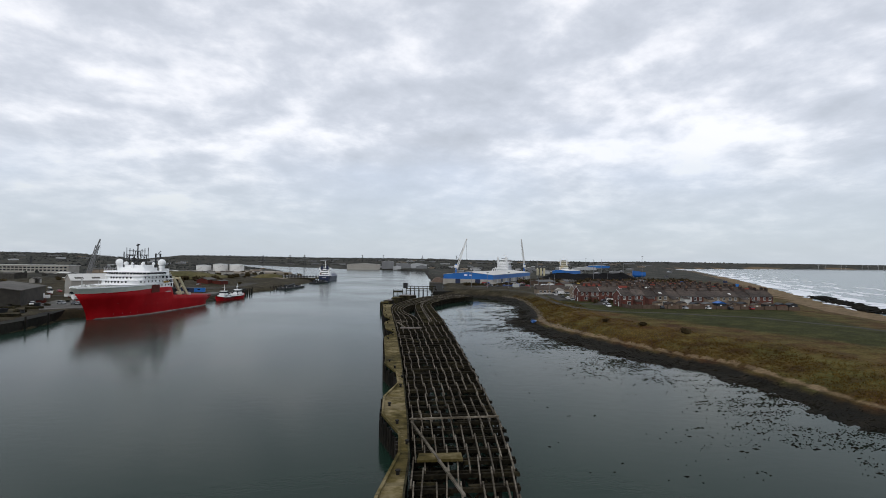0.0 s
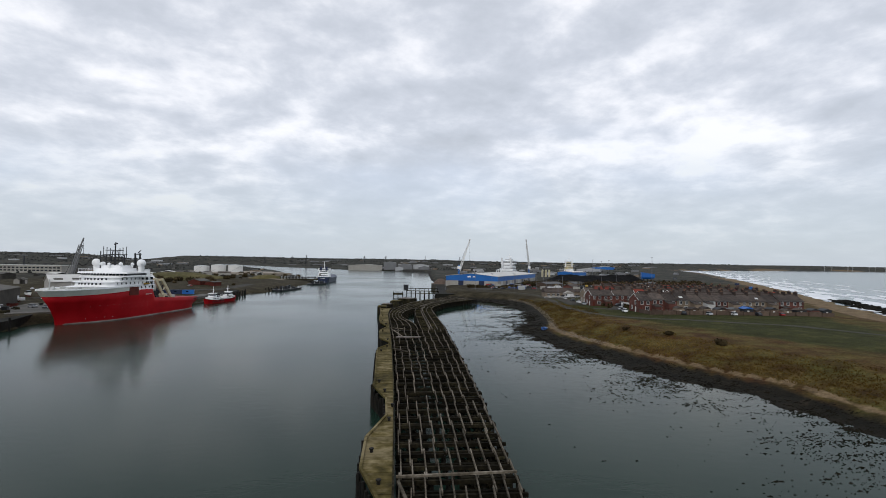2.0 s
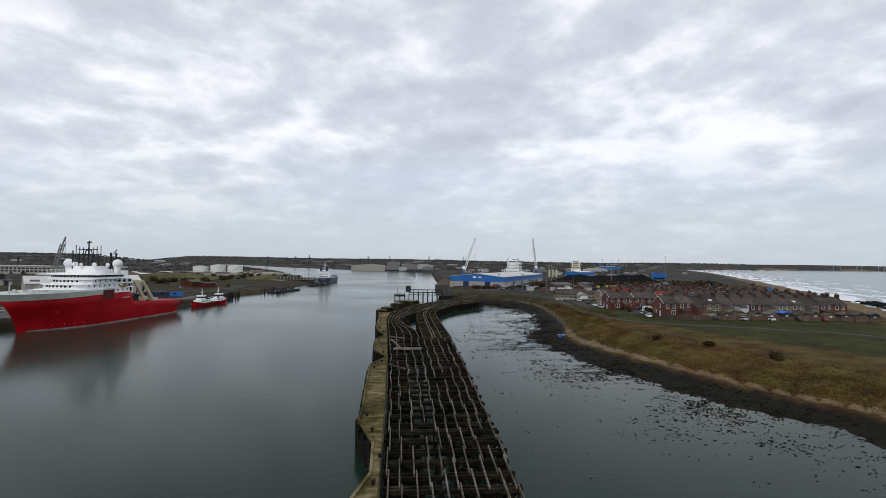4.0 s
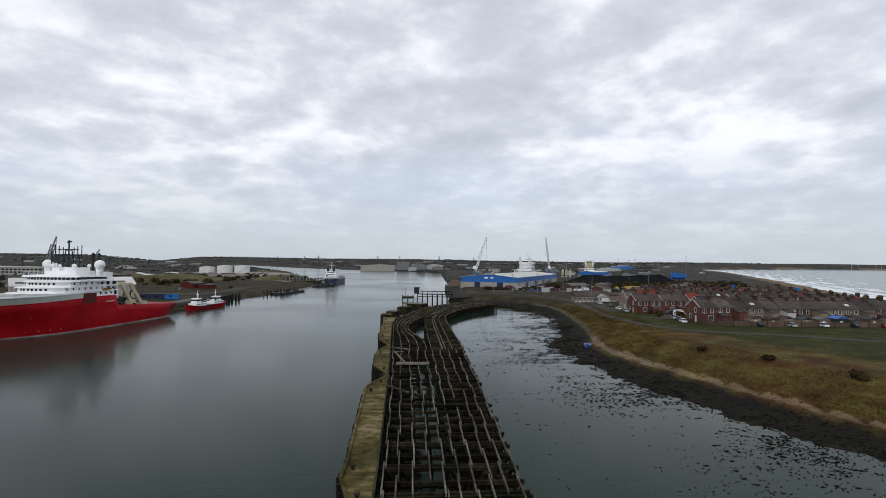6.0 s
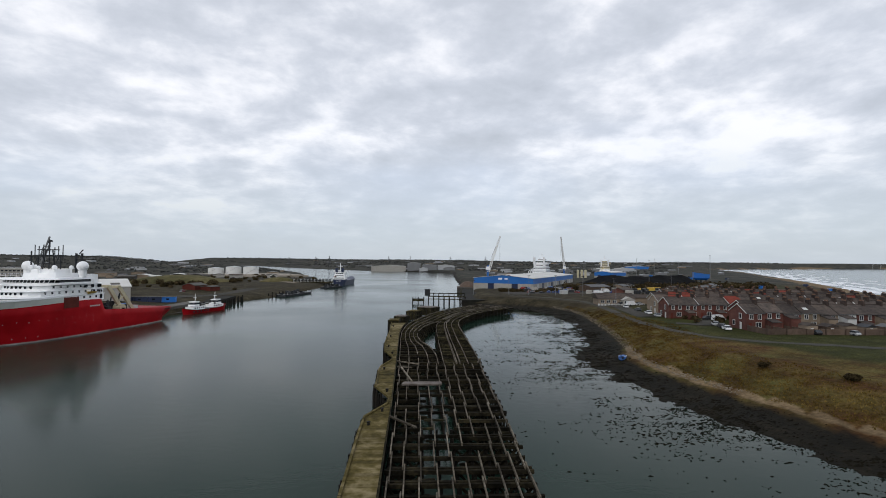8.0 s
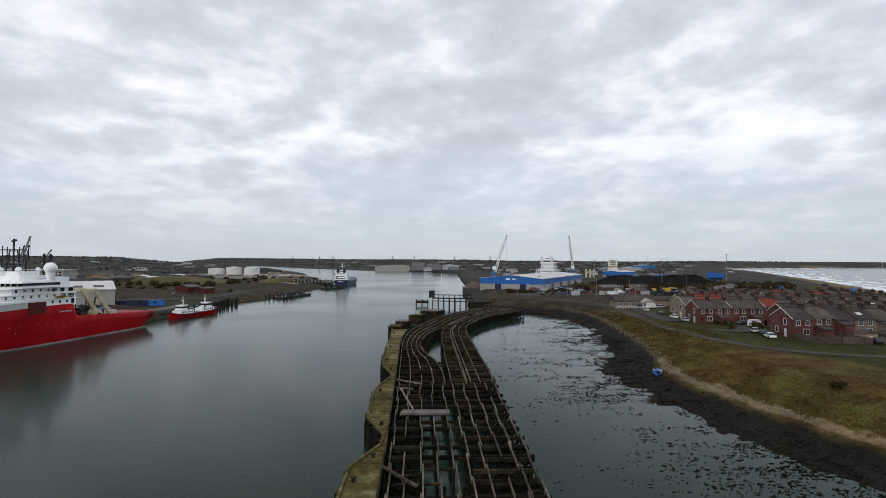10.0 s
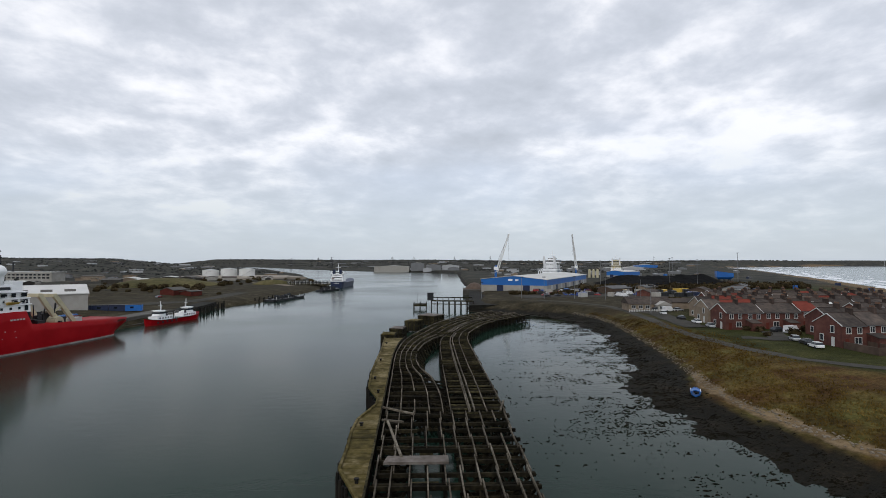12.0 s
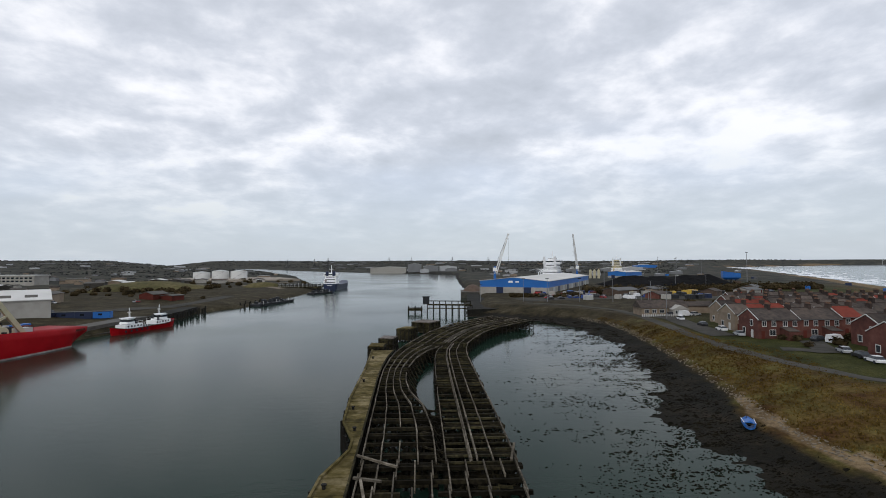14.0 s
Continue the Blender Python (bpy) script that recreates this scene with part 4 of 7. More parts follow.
    mast.bar((-31.2, 0, 28), (-31.2, 0, 31.8), 0.35).bar((-31.2, -0.6, 31), (-31.2, 0.9, 31.4), 0.5)
    mast.box(-31.5, -5.5, 26.4, -30.9, 5.2, 26.75).box(-31.5, -4.2, 28.3, -30.9, 3.6, 28.6)
    for y in (-5.3, -3.8, -2.2, 2.0, 3.4, 5.0):
        mast.bar((-31.2, y, 25.2), (-31.2, y, 28.8 + 0.25 * abs(y)), 0.2)
    mast.bar((-31.2, -6.6, 20.8), (-31.2, -6.6, 28.0), 0.32).bar((-31.2, -6.6, 26), (-31.2, -1, 26.4), 0.25).bar((-31.2, -4, 20.8), (-31.2, -4, 26.4), 0.3).bar((-31.2, 4.2, 20.8), (-31.2, 4.2, 26.4), 0.3).bar((-31.2, -4, 24), (-31.2, 4.2, 24), 0.25)
    for y in (-5.2, -2.6, 2.4):
        mast.bar((-31.2, y, 24), (-31.2, y + 1.3, 26.4), 0.16).bar((-31.2, y + 1.3, 24), (-31.2, y, 26.4), 0.16)
    part("main_mast", mast, M_STEEL, ship, "dark steel mast with antennas")
    for y in (6.0, 8.2):
        part("mast_leg", Shape().bar((-35.5, y, 19.3), (-35.5, y * 0.98, 27.4), 0.5), M_STEEL, ship, "dark steel mast leg")
    for z in (22, 23.6, 25.2, 26.8):
        part("mast_yard", Shape().bar((-35.5, 5.4, z), (-35.5, 8.8, z), 0.25), M_STEEL, ship)
    part("mast_brace", Shape().bar((-35.5, 6, 22), (-35.5, 8.2, 25), 0.2), M_STEEL, ship)
    part("mast_aerial", Shape().bar((-35.5, 7, 27.2), (-35.5, 8.4, 28.6), 0.25), M_STEEL, ship)
    # railings
    for z, s0, s1, y, sgn in [(*r, k) for k in (-1, 1) for r in ((13.7, 20, 43, 9.9), (15.5, 24, 42.6, 9.8), (17.3, 37, 42, 9.6), (19.4, 25, 37, 11.2))]:
        rl = Shape()
        for h in (0.55, 1.1):
            rl.bar((-s0, sgn * y, z + h), (-s1, sgn * y, z + h), 0.07)
        for s in np.arange(s0, s1, 1.8):
            rl.bar((-s, sgn * y, z), (-s, sgn * y, z + 1.1), 0.07)
        part("railing", rl, M_WHITE, ship)
    # recess and markings on the side
    for sgn in (-1, 1):
        part("side_door", Shape().box(-32.6, sgn * 9.93 - 0.12, 9.6, -27.0, sgn * 9.93 + 0.12, 13.0), M_RUST, ship, "dark red side door recess")
        part("rescue_boat", Shape().loft([[(-39.5 + 0 * a, sgn * 10.1 + 0.2 * a, 13.9), (-39.5, sgn * 10.1 + 0.6, 14.4), (-39.5, sgn * 10.1 - 0.6, 14.4)] for a in (0, 0.1)] + [[(-36, sgn * 10.1, 13.7), (-36, sgn * 10.1 + 0.8, 14.5), (-36, sgn * 10.1 - 0.8, 14.5)]]), M_YELLOW, ship)
        for i in range(5):
            part("name_bar", Shape().box(-41.5 + i * 0.9, sgn * 9.95 - 0.03, 9.3, -40.9 + i * 0.9, sgn * 9.95 + 0.03, 9.7), M_GREYW, ship, "unreadable name lettering")
        for q, z, r in [(9 + i * 3.4, 1.7, 0.16) for i in range(4)] + [(10 + i * 3.0, 6.2 + 0.3 * (i % 2), 0.13) for i in range(11)] + [(24 + i * 4.1, 4.6, 0.12) for i in range(5)]:
            p = Vector(hull_ring(q, z, z + 0.1, 0.0, 2)[2 if sgn > 0 else 1])
            part("hull_mark", Shape().rod(p - Vector((0, sgn * 0.1, 0)), p + Vector((0, sgn * 0.05, 0)), r, r, 8), M_GREYW, ship, "small pale mark on the hull")
        # openings and doors on the after end of the deckhouse
        for x, z, w, h in ((-41.6, 13.9, 1.5, 1.2), (-38.6, 13.9, 1.4, 1.2), (-41.2, 15.8, 1.6, 1.1), (-38.2, 15.8, 1.2, 1.1), (-35.2, 15.9, 1.0, 0.9), (-42.0, 11.9, 0.9, 1.5)):
            part("side_opening", Shape().box(x - w / 2, sgn * 9.78 - 0.1, z, x + w / 2, sgn * 9.78 + 0.1, z + h), M_GLASS, ship, "dark opening in the white deckhouse")
    # working deck: cream A-frame, winches, crane and crates
    for y in (-6.5, 6.5):
        part("gantry_arm", Shape().bar((-57, y, 5.0), (-49.6, y * 0.9, 15.8), 0.9, 1.3), M_CREAM, ship, "cream steel gantry arm")
        part("gantry_arm", Shape().bar((-62.5, y, 5.0), (-54.6, y * 0.9, 15.4), 0.9, 1.3), M_CREAM, ship, "cream steel gantry arm")
        part("gantry_strut", Shape().bar((-53.6, y * 0.97, 10), (-57.6, y * 0.95, 12), 0.5), M_CREAM, ship)
    for x, z in ((-49.6, 15.6), (-54.6, 15.2)):
        part("gantry_beam", Shape().bar((x, -6.2, z), (x, 6.2, z), 1.0), M_CREAM, ship)
    rig = Shape()
    r = random.Random(5)
    for i in range(26):
        x, y = -47 - r.random() * 11, r.uniform(-7, 7)
        z = r.uniform(5.6, 8)
        rig.box(x, y, z - 1.6, x + r.uniform(0.6, 2), y + r.uniform(0.6, 2), z + r.uniform(0.2, 2.6))
    for i in range(22):
        x, y = -46.5 - r.random() * 9, r.uniform(-7, 7)
        rig.bar((x, y, 6), (x + r.uniform(-2, 2), y + r.uniform(-2, 2), r.uniform(9, 14.5)), 0.3)
    tagged(part("deck_machinery", rig, M_STEEL, ship, "dark winches and hydraulic machinery"), kind="stuff")
    part("winch", Shape().rod((-54.5, 4, 7.2), (-54.5, 8, 7.2), 1.6, 1.6, 14).rod((-58, 3.4, 6.9), (-58, 6.5, 6.9), 1.1, 1.1, 14), M_CREAM, ship, "cream cable winch")
    part("deck", Shape().box(-81, -8.4, 4.6, -42, 8.4, 5.2), M_RUST, ship)
    for x, y, m in ((-62, 5, M_GREYW), (-66, 1, M_RUST), (-70, -4, M_BLUE), (-64, -5, M_GREYW)):
        part("deck_container", Shape().box(x - 2.8, y - 1.2, 5.2, x + 2.8, y + 1.2, 7.6), m, ship)
    for y in (-8.6, 6):
        part("funnel", Shape().box(-41.8, y, 15.3, -38.8, y + 2.6, 20.2), M_WHITE, ship)
    # foredeck gear
    fd = Shape()
    for y in (-3, 3):
        fd.rod((-5, y, 12), (-3, y, 13.6), 0.8, 0.8, 10)
    fd.bar((1.5, 0, 12.5), (1.5, 0, 17), 0.3).box(-9.5, -3.5, 11.8, -7, 3.5, 13.8)
    part("foredeck_gear", fd, M_GREYW, ship)
    part("foredeck", Shape().loft([[(x, y, 11.6) for x, y in ((-14, -8.4), (-6, -5.5), (2, -1.2), (2, 1.2), (-6, 5.5), (-14, 8.4))], [(x, y, 12.0) for x, y in ((-14, -8.4), (-6, -5.5), (2, -1.2), (2, 1.2), (-6, 5.5), (-14, 8.4))]]), M_STEEL, ship)


build_ship()


def build_workboat(x, y, rz, length, group):
    th = thing("workboat", "small red-hulled workboat with white wheelhouse at a pontoon", "boat", pose(x, y, 0, 0, 0, rz), group)
    h = length / 2
    rings = []
    for k, w in ((-1, 0.8), (-0.6, 1.0), (0, 1.0), (0.45, 0.9), (0.75, 0.6), (0.97, 0.12)):
        W = 3.0 * w
        sheer = 1.9 + max(0, k) ** 2 * 1.3
        rings.append([(h * k, -W * 0.7, -0.8), (h * k, W * 0.7, -0.8), (h * k + (0.6 if k > 0.7 else 0), W, sheer), (h * k + (0.6 if k > 0.7 else 0), -W, sheer)])
    part("hull", Shape().loft(rings), M_RED, th, "red hull")
    part("fender", Shape().loft([[(x, y * 1.03, z) for x, y, z in (r[3], r[2], (r[2][0], r[2][1] * 0.98, r[2][2] - 0.18), (r[3][0], r[3][1] * 0.98, r[3][2] - 0.18))] for r in rings]), M_STEEL, th)
    part("cabin", Shape().box(-h * 0.55, -2.2, 1.8, h * 0.5, 2.2, 3.4), M_WHITE, th)
    wh = part("wheelhouse", Shape().loft([[(-h * 0.12, -1.8, 3.6), (h * 0.34, -1.8, 3.6), (h * 0.34, 1.8, 3.6), (-h * 0.12, 1.8, 3.6)], [(-h * 0.1, -1.6, 5.6), (h * 0.26, -1.6, 5.6), (h * 0.26, 1.6, 5.6), (-h * 0.1, 1.6, 5.6)]]), M_WHITE, th)
    part("window_band", Shape().loft([[(-h * 0.12 - 0.03, -1.76, 4.4), (h * 0.32, -1.76, 4.4), (h * 0.32, 1.76, 4.4), (-h * 0.12 - 0.03, 1.76, 4.4)], [(-h * 0.11 - 0.03, -1.68, 5.2), (h * 0.285, -1.68, 5.2), (h * 0.285, 1.68, 5.2), (-h * 0.11 - 0.03, 1.68, 5.2)]]), M_GLASS, wh)
    part("wheelhouse_roof", Shape().box(-h * 0.14, -1.9, 5.6, h * 0.32, 1.9, 5.78), M_WHITE, th)
    for i in range(5):
        for sy in (-1, 1):
            part("cabin_window", Shape().box(-h * 0.48 + i * h * 0.19, sy * 2.2 - 0.04, 2.45, -h * 0.48 + i * h * 0.19 + 0.75, sy * 2.2 + 0.04, 3.05), M_GLASS, th)
    part("upper_rail", Shape().bar((-h * 0.55, -2.1, 4.3), (-h * 0.12, -2.1, 4.3), 0.06).bar((-h * 0.55, 2.1, 4.3), (-h * 0.12, 2.1, 4.3), 0.06).bar((-h * 0.55, -2.1, 4.3), (-h * 0.55, 2.1, 4.3), 0.06)
         .bar((-h * 0.55, -2.1, 3.4), (-h * 0.55, -2.1, 4.3), 0.06).bar((-h * 0.55, 2.1, 3.4), (-h * 0.55, 2.1, 4.3), 0.06), M_WHITE, th)
    part("life_raft", Shape().rod((-h * 0.4, -0.9, 3.75), (-h * 0.4, 0.9, 3.75), 0.32, 0.32, 10), M_WHITE, th)
    part("exhaust", Shape().box(-h * 0.3, 1.0, 3.4, -h * 0.22, 1.6, 4.9).box(-h * 0.3, -1.6, 3.4, -h * 0.22, -1.0, 4.9), M_STEEL, th)
    part("deck", Shape().box(-h * 0.95, -2.4, 1.75, -h * 0.5, 2.4, 1.95), M_STEEL, th)
    part("mast", Shape().bar((0, 0, 5.6), (0, 0, 9.5), 0.16).bar((0, -0.9, 7.6), (0, 0.9, 7.6), 0.12).bar((-0.5, 0, 6), (-0.5, 0, 8), 0.1), M_WHITE, th)
    rl = Shape()
    for s in (-1, 1):
        rl.bar((-h * 0.9, s * 2.7, 2.9), (h * 0.3, s * 2.9, 2.9), 0.06)
        for i in range(9):
            k = -0.9 + 1.2 * i / 8
            rl.bar((h * k, s * 2.75, 1.8), (h * k, s * 2.75, 2.9), 0.06)
    part("railing", rl, M_WHITE, th)
    for i in range(5):
        part("side_tyre", Shape().rod((-h * 0.7 + i * h * 0.32, 3.0, 1.2), (-h * 0.7 + i * h * 0.32, 3.2, 1.2), 0.45, 0.45, 10), M_STEEL, th)


build_workboat(-104, 318, -103, 16, "workboats by the pontoon")
build_workboat(-101, 333.5, 77, 15.5, "workboats by the pontoon")


# ---- east side ----
GROUND_H, _ = terrain(*np.meshgrid(GX, GY))


def ground_z(x, y):
    """Height of the ground sheet under (x, y)."""
    i, j = int(np.clip(np.searchsorted(GX, x) - 1, 0, len(GX) - 2)), int(np.clip(np.searchsorted(GY, y) - 1, 0, len(GY) - 2))
    u, v = (x - GX[i]) / (GX[i + 1] - GX[i]), (y - GY[j]) / (GY[j + 1] - GY[j])
    g = GROUND_H
    return float((g[j, i] * (1 - u) + g[j, i + 1] * u) * (1 - v) + (g[j + 1, i] * (1 - u) + g[j + 1, i + 1] * u) * v)


M_PANE = plain("window_pane", (0.03, 0.035, 0.04), 0.15)
M_FRAME = plain("white_window_frame", (0.56, 0.56, 0.54), 0.6)
M_CHIM = material("chimney_brick", ((0.028, 0.020, 0.017), (0.065, 0.044, 0.035)), 1.0, 0.9, island=0.3)
M_POT = plain("clay_pot", (0.16, 0.085, 0.05), 0.8)
M_DULLFELT = plain("grey_felt", (0.11, 0.11, 0.11), 0.9)
M_GRAVEL = material("pale_track_gravel", ((0.14, 0.115, 0.085), (0.23, 0.195, 0.15)), 0.2, 0.95, spec=0.1)
M_STONE = material("boundary_wall", ((0.065, 0.042, 0.03), (0.13, 0.09, 0.065)), 0.8, 0.9, island=0.2)


def window_on(parent, x, z, w, h, y=-0.0, pane=M_PANE):
    fr = part("window", Shape().box(x - w / 2 - 0.14, y - 0.1, z - 0.16, x + w / 2 + 0.14, y + 0.04, z).box(x - w / 2 - 0.12, y - 0.07, z + h, x + w / 2 + 0.12, y + 0.04, z + h + 0.14)
              .box(x - w / 2 - 0.12, y - 0.07, z, x - w / 2, y + 0.04, z + h).box(x + w / 2, y - 0.07, z, x + w / 2 + 0.12, y + 0.04, z + h)
              .box(x - 0.05, y - 0.05, z, x + 0.05, y + 0.03, z + h), M_FRAME, parent)
    part("pane", Shape().box(x - w / 2, y - 0.03, z, x + w / 2, y + 0.03, z + h), pane, fr)


def house(wall, roof, kind, w=5.6, d=9.0, eave=5.0, ridge=7.5):
    """A two-storey terrace house, its face towards -y at y=0."""
    wname = {M_BRICK: "red brick", M_TANBRICK: "buff rendered", M_RENDER: "white rendered"}[wall]
    rname = {M_SLATE: "dark slate", M_REDTILE: "red tile"}[roof]
    th = thing("terrace_house", f"two-storey {wname} terrace house with a {rname} roof", "house", None, "terrace houses of the village")
    part("wall", Shape().prism([(0, 0), (w, 0), (w, d), (0, d)], -0.6, eave).loft([[(0, 0, eave), (0, d, eave), (0, d / 2, ridge - 0.15)], [(w, 0, eave), (w, d, eave), (w, d / 2, ridge - 0.15)]]), wall, th)
    rf = Shape()
    for s in (0, 1):
        ya, yb = (-0.35, d / 2) if s == 0 else (d + 0.35, d / 2)
        za = eave - 0.12
        rf.hexa([(-0.02, ya, za), (w + 0.02, ya, za), (w + 0.02, yb, ridge), (-0.02, yb, ridge), (-0.02, ya, za + 0.22), (w + 0.02, ya, za + 0.22), (w + 0.02, yb, ridge + 0.22), (-0.02, yb, ridge + 0.22)])
    rfo = part("roof", rf, roof, th)
    part("ridge_tile", Shape().rod((0, d / 2, ridge + 0.2), (w, d / 2, ridge + 0.2), 0.16, 0.16, 6), M_CHIM, rfo)
    part("gutter", Shape().box(0, -0.5, eave - 0.12, w, -0.36, eave), M_DULLFELT, th)
    ch = part("chimney", Shape().box(w - 0.55, d / 2 - 0.9, ridge - 0.6, w + 0.1, d / 2 + 0.9, ridge + 1.15).box(w - 0.63, d / 2 - 0.98, ridge + 1.15, w + 0.18, d / 2 + 0.98, ridge + 1.3), M_CHIM, th)
    for i in range(4):
        part("chimney_pot", Shape().rod((w - 0.22, d / 2 - 0.66 + i * 0.44, ridge + 1.3), (w - 0.22, d / 2 - 0.66 + i * 0.44, ridge + 1.75), 0.13, 0.1, 6), M_POT, ch)
    window_on(th, w * 0.28, 3.3, 1.0, 1.3)
    window_on(th, w * 0.74, 3.3, 0.95, 1.3)
    window_on(th, w * 0.68, 0.9, 1.5, 1.35)
    part("door", Shape().box(w * 0.22 - 0.45, -0.06, -0.1, w * 0.22 + 0.45, 0.05, 2.05), M_FRAME if kind % 2 else M_RUST, th)
    if kind in (1, 3, 4):
        ext = part("extension", Shape().loft([[(0.2, -3.4, -0.5), (w * 0.52, -3.4, -0.5), (w * 0.52, 0, -0.5), (0.2, 0, -0.5)], [(0.2, -3.4, 2.3 + (kind == 4) * 1.6), (w * 0.52, -3.4, 2.3 + (kind == 4) * 1.6), (w * 0.52, 0, 3.0 + (kind == 4) * 1.6), (0.2, 0, 3.0 + (kind == 4) * 1.6)]]), wall, th)
        part("extension_roof", Shape().hexa([(0.05, -3.6, 2.3 + (kind == 4) * 1.6), (w * 0.55, -3.6, 2.3 + (kind == 4) * 1.6), (w * 0.55, 0, 3.05 + (kind == 4) * 1.6), (0.05, 0, 3.05 + (kind == 4) * 1.6)] + [(0.05, -3.6, 2.45 + (kind == 4) * 1.6), (w * 0.55, -3.6, 2.45 + (kind == 4) * 1.6), (w * 0.55, 0, 3.2 + (kind == 4) * 1.6), (0.05, 0, 3.2 + (kind == 4) * 1.6)]), roof, ext)
    if kind in (2, 3):
        part("roof_light", Shape().hexa([(w * 0.3, 1.2, 5.78), (w * 0.55, 1.2, 5.78), (w * 0.55, 2.3, 6.38), (w * 0.3, 2.3, 6.38), (w * 0.3, 1.15, 5.93), (w * 0.55, 1.15, 5.93), (w * 0.55, 2.25, 6.53), (w * 0.3, 2.25, 6.53)]), M_FRAME, rfo)
    if kind == 0:
        for yy, z, hh in ((d * 0.32, 3.2, 1.5), (d * 0.7, 0.9, 1.4)):
            gw = part("window", Shape().box(-0.1, yy - 0.65, z - 0.15, 0.02, yy + 0.65, z).box(-0.1, yy - 0.65, z + hh, 0.02, yy + 0.65, z + hh + 0.15).box(-0.08, yy - 0.65, z, 0.02, yy - 0.5, z + hh).box(-0.08, yy + 0.5, z, 0.02, yy + 0.65, z + hh), M_FRAME, th)
            part("pane", Shape().box(-0.04, yy - 0.5, z, 0.03, yy + 0.5, z + hh), M_PANE, gw)
        part("side_door", Shape().box(-0.07, d * 0.3 - 0.5, -0.1, 0.03, d * 0.3 + 0.5, 2.1), M_FRAME, th)
        part("verge_board", Shape().bar((-0.12, -0.35, eave - 0.02), (-0.12, d / 2, ridge + 0.08), 0.12, 0.2).bar((-0.12, d + 0.35, eave - 0.02), (-0.12, d / 2, ridge + 0.08), 0.12, 0.2), M_FRAME, th, "white verge board")
    return th


def build_houses():
    rng = random.Random(12)
    proto = {}

    def get(wall, roof, kind):
        key = (wall.name, roof.name, kind)
        if key not in proto:
            proto[key] = (house(wall, roof, kind), [0])
        return proto[key]

    def row(x0, x1, y, rz, kinds, plan=None):
        n = round((x1 - x0) / 5.6)
        for i in range(n):
            wall, roof = M_BRICK if rng.random() < 0.8 else M_TANBRICK, M_SLATE if rng.random() < 0.88 else M_REDTILE
            kind = rng.choice(kinds)
            if plan and i in plan:
                wall, roof, kind = plan[i]
            h, used = get(wall, roof, kind)
            x = x0 + i * 5.6
            yy = y + (x - x0) * math.tan(radians(rz))
            m = pose(x, yy, min(ground_z(x + 2, yy + 4), 5.6) + rng.choice((-0.12, 0.0, 0.05, 0.3)) + 0.05, 0, 0, rz)
            if used[0] == 0:
                h.matrix_world = m
            else:
                copy_thing(h, m)
            used[0] += 1
    B, T, W, S, R = M_BRICK, M_TANBRICK, M_RENDER, M_SLATE, M_REDTILE
    row(103.5, 177, 222, -2, (1, 3, 4), {0: (B, S, 0), 1: (B, S, 1), 2: (B, S, 4), 3: (T, S, 2), 4: (T, S, 4), 5: (W, S, 4), 6: (B, S, 1), 7: (T, S, 4), 8: (T, S, 1), 9: (T, S, 3), 10: (T, S, 4), 11: (B, S, 1), 12: (B, S, 0)})
    row(112.5, 187, 236.5, -2, (0, 2), {0: (B, S, 0)})
    row(96.5, 130, 256, -2, (0, 1), {0: (B, S, 0), 1: (B, S, 1), 2: (B, S, 0), 3: (B, S, 1), 4: (B, R, 0), 5: (B, S, 0)})
    row(136, 192, 253, -2, (0, 2))
    row(99.5, 195, 271, -2, (0, 2), {0: (T, S, 0), 1: (B, R, 2), 2: (B, R, 0)})
    row(106, 200, 287, -2, (0, 2), {0: (T, S, 0), 1: (B, R, 2), 2: (B, R, 0)})
    row(118, 200, 304, -2, (0, 2))
    row(130, 205, 321, -2, (0, 2))
    # yards behind the front row: walls, sheds, lean-tos
    for i in range(14):
        x = 103.5 + i * 5.6
        yb = 222 - (x - 103.5) * 0.035 - 9.5
        yard = thing("yard_wall", "low weathered brick yard wall behind a terrace house", "wall", pose(x, yb, ground_z(x + 2, yb)), "back yard walls")
        part("front_wall", Shape().box(0.1, 0, -0.4, 5.4, 0.25, rng.uniform(1.3, 2.0)), M_STONE, yard)
        part("side_wall", Shape().box(0.1, 0.26, -0.4, 0.32, 9.2, 1.6), M_STONE, yard)
        if rng.random() < 0.85:
            w, d, h = rng.uniform(2.4, 4.2), rng.uniform(2.6, 4.0), rng.uniform(2.1, 2.6)
            sx = rng.uniform(0.4, 1.1)
            mat = rng.choice((M_STONE, M_BRICK, M_STEEL, M_STONE, M_TANBRICK))
            sh = thing("yard_shed", "small pitched-roof shed in a back yard", "shed", pose(x + sx, yb + 0.4, ground_z(x + 2, yb)), "back yard sheds")
            part("wall", Shape().box(0, 0, -0.3, w, d, h), mat, sh)
            part("roof", Shape().loft([[(-0.15, -0.15, h), (w + 0.15, -0.15, h), (w / 2, -0.15, h + 0.8)], [(-0.15, d + 0.15, h), (w + 0.15, d + 0.15, h), (w / 2, d + 0.15, h + 0.8)]]), M_BLUE if i == 7 else rng.choice((M_SLATE, M_DULLFELT, M_STEEL, M_SLATE)), sh)
            part("door", Shape().box(w * 0.3, -0.05, 0, w * 0.3 + 0.9, 0.02, 1.9), M_FRAME, sh)


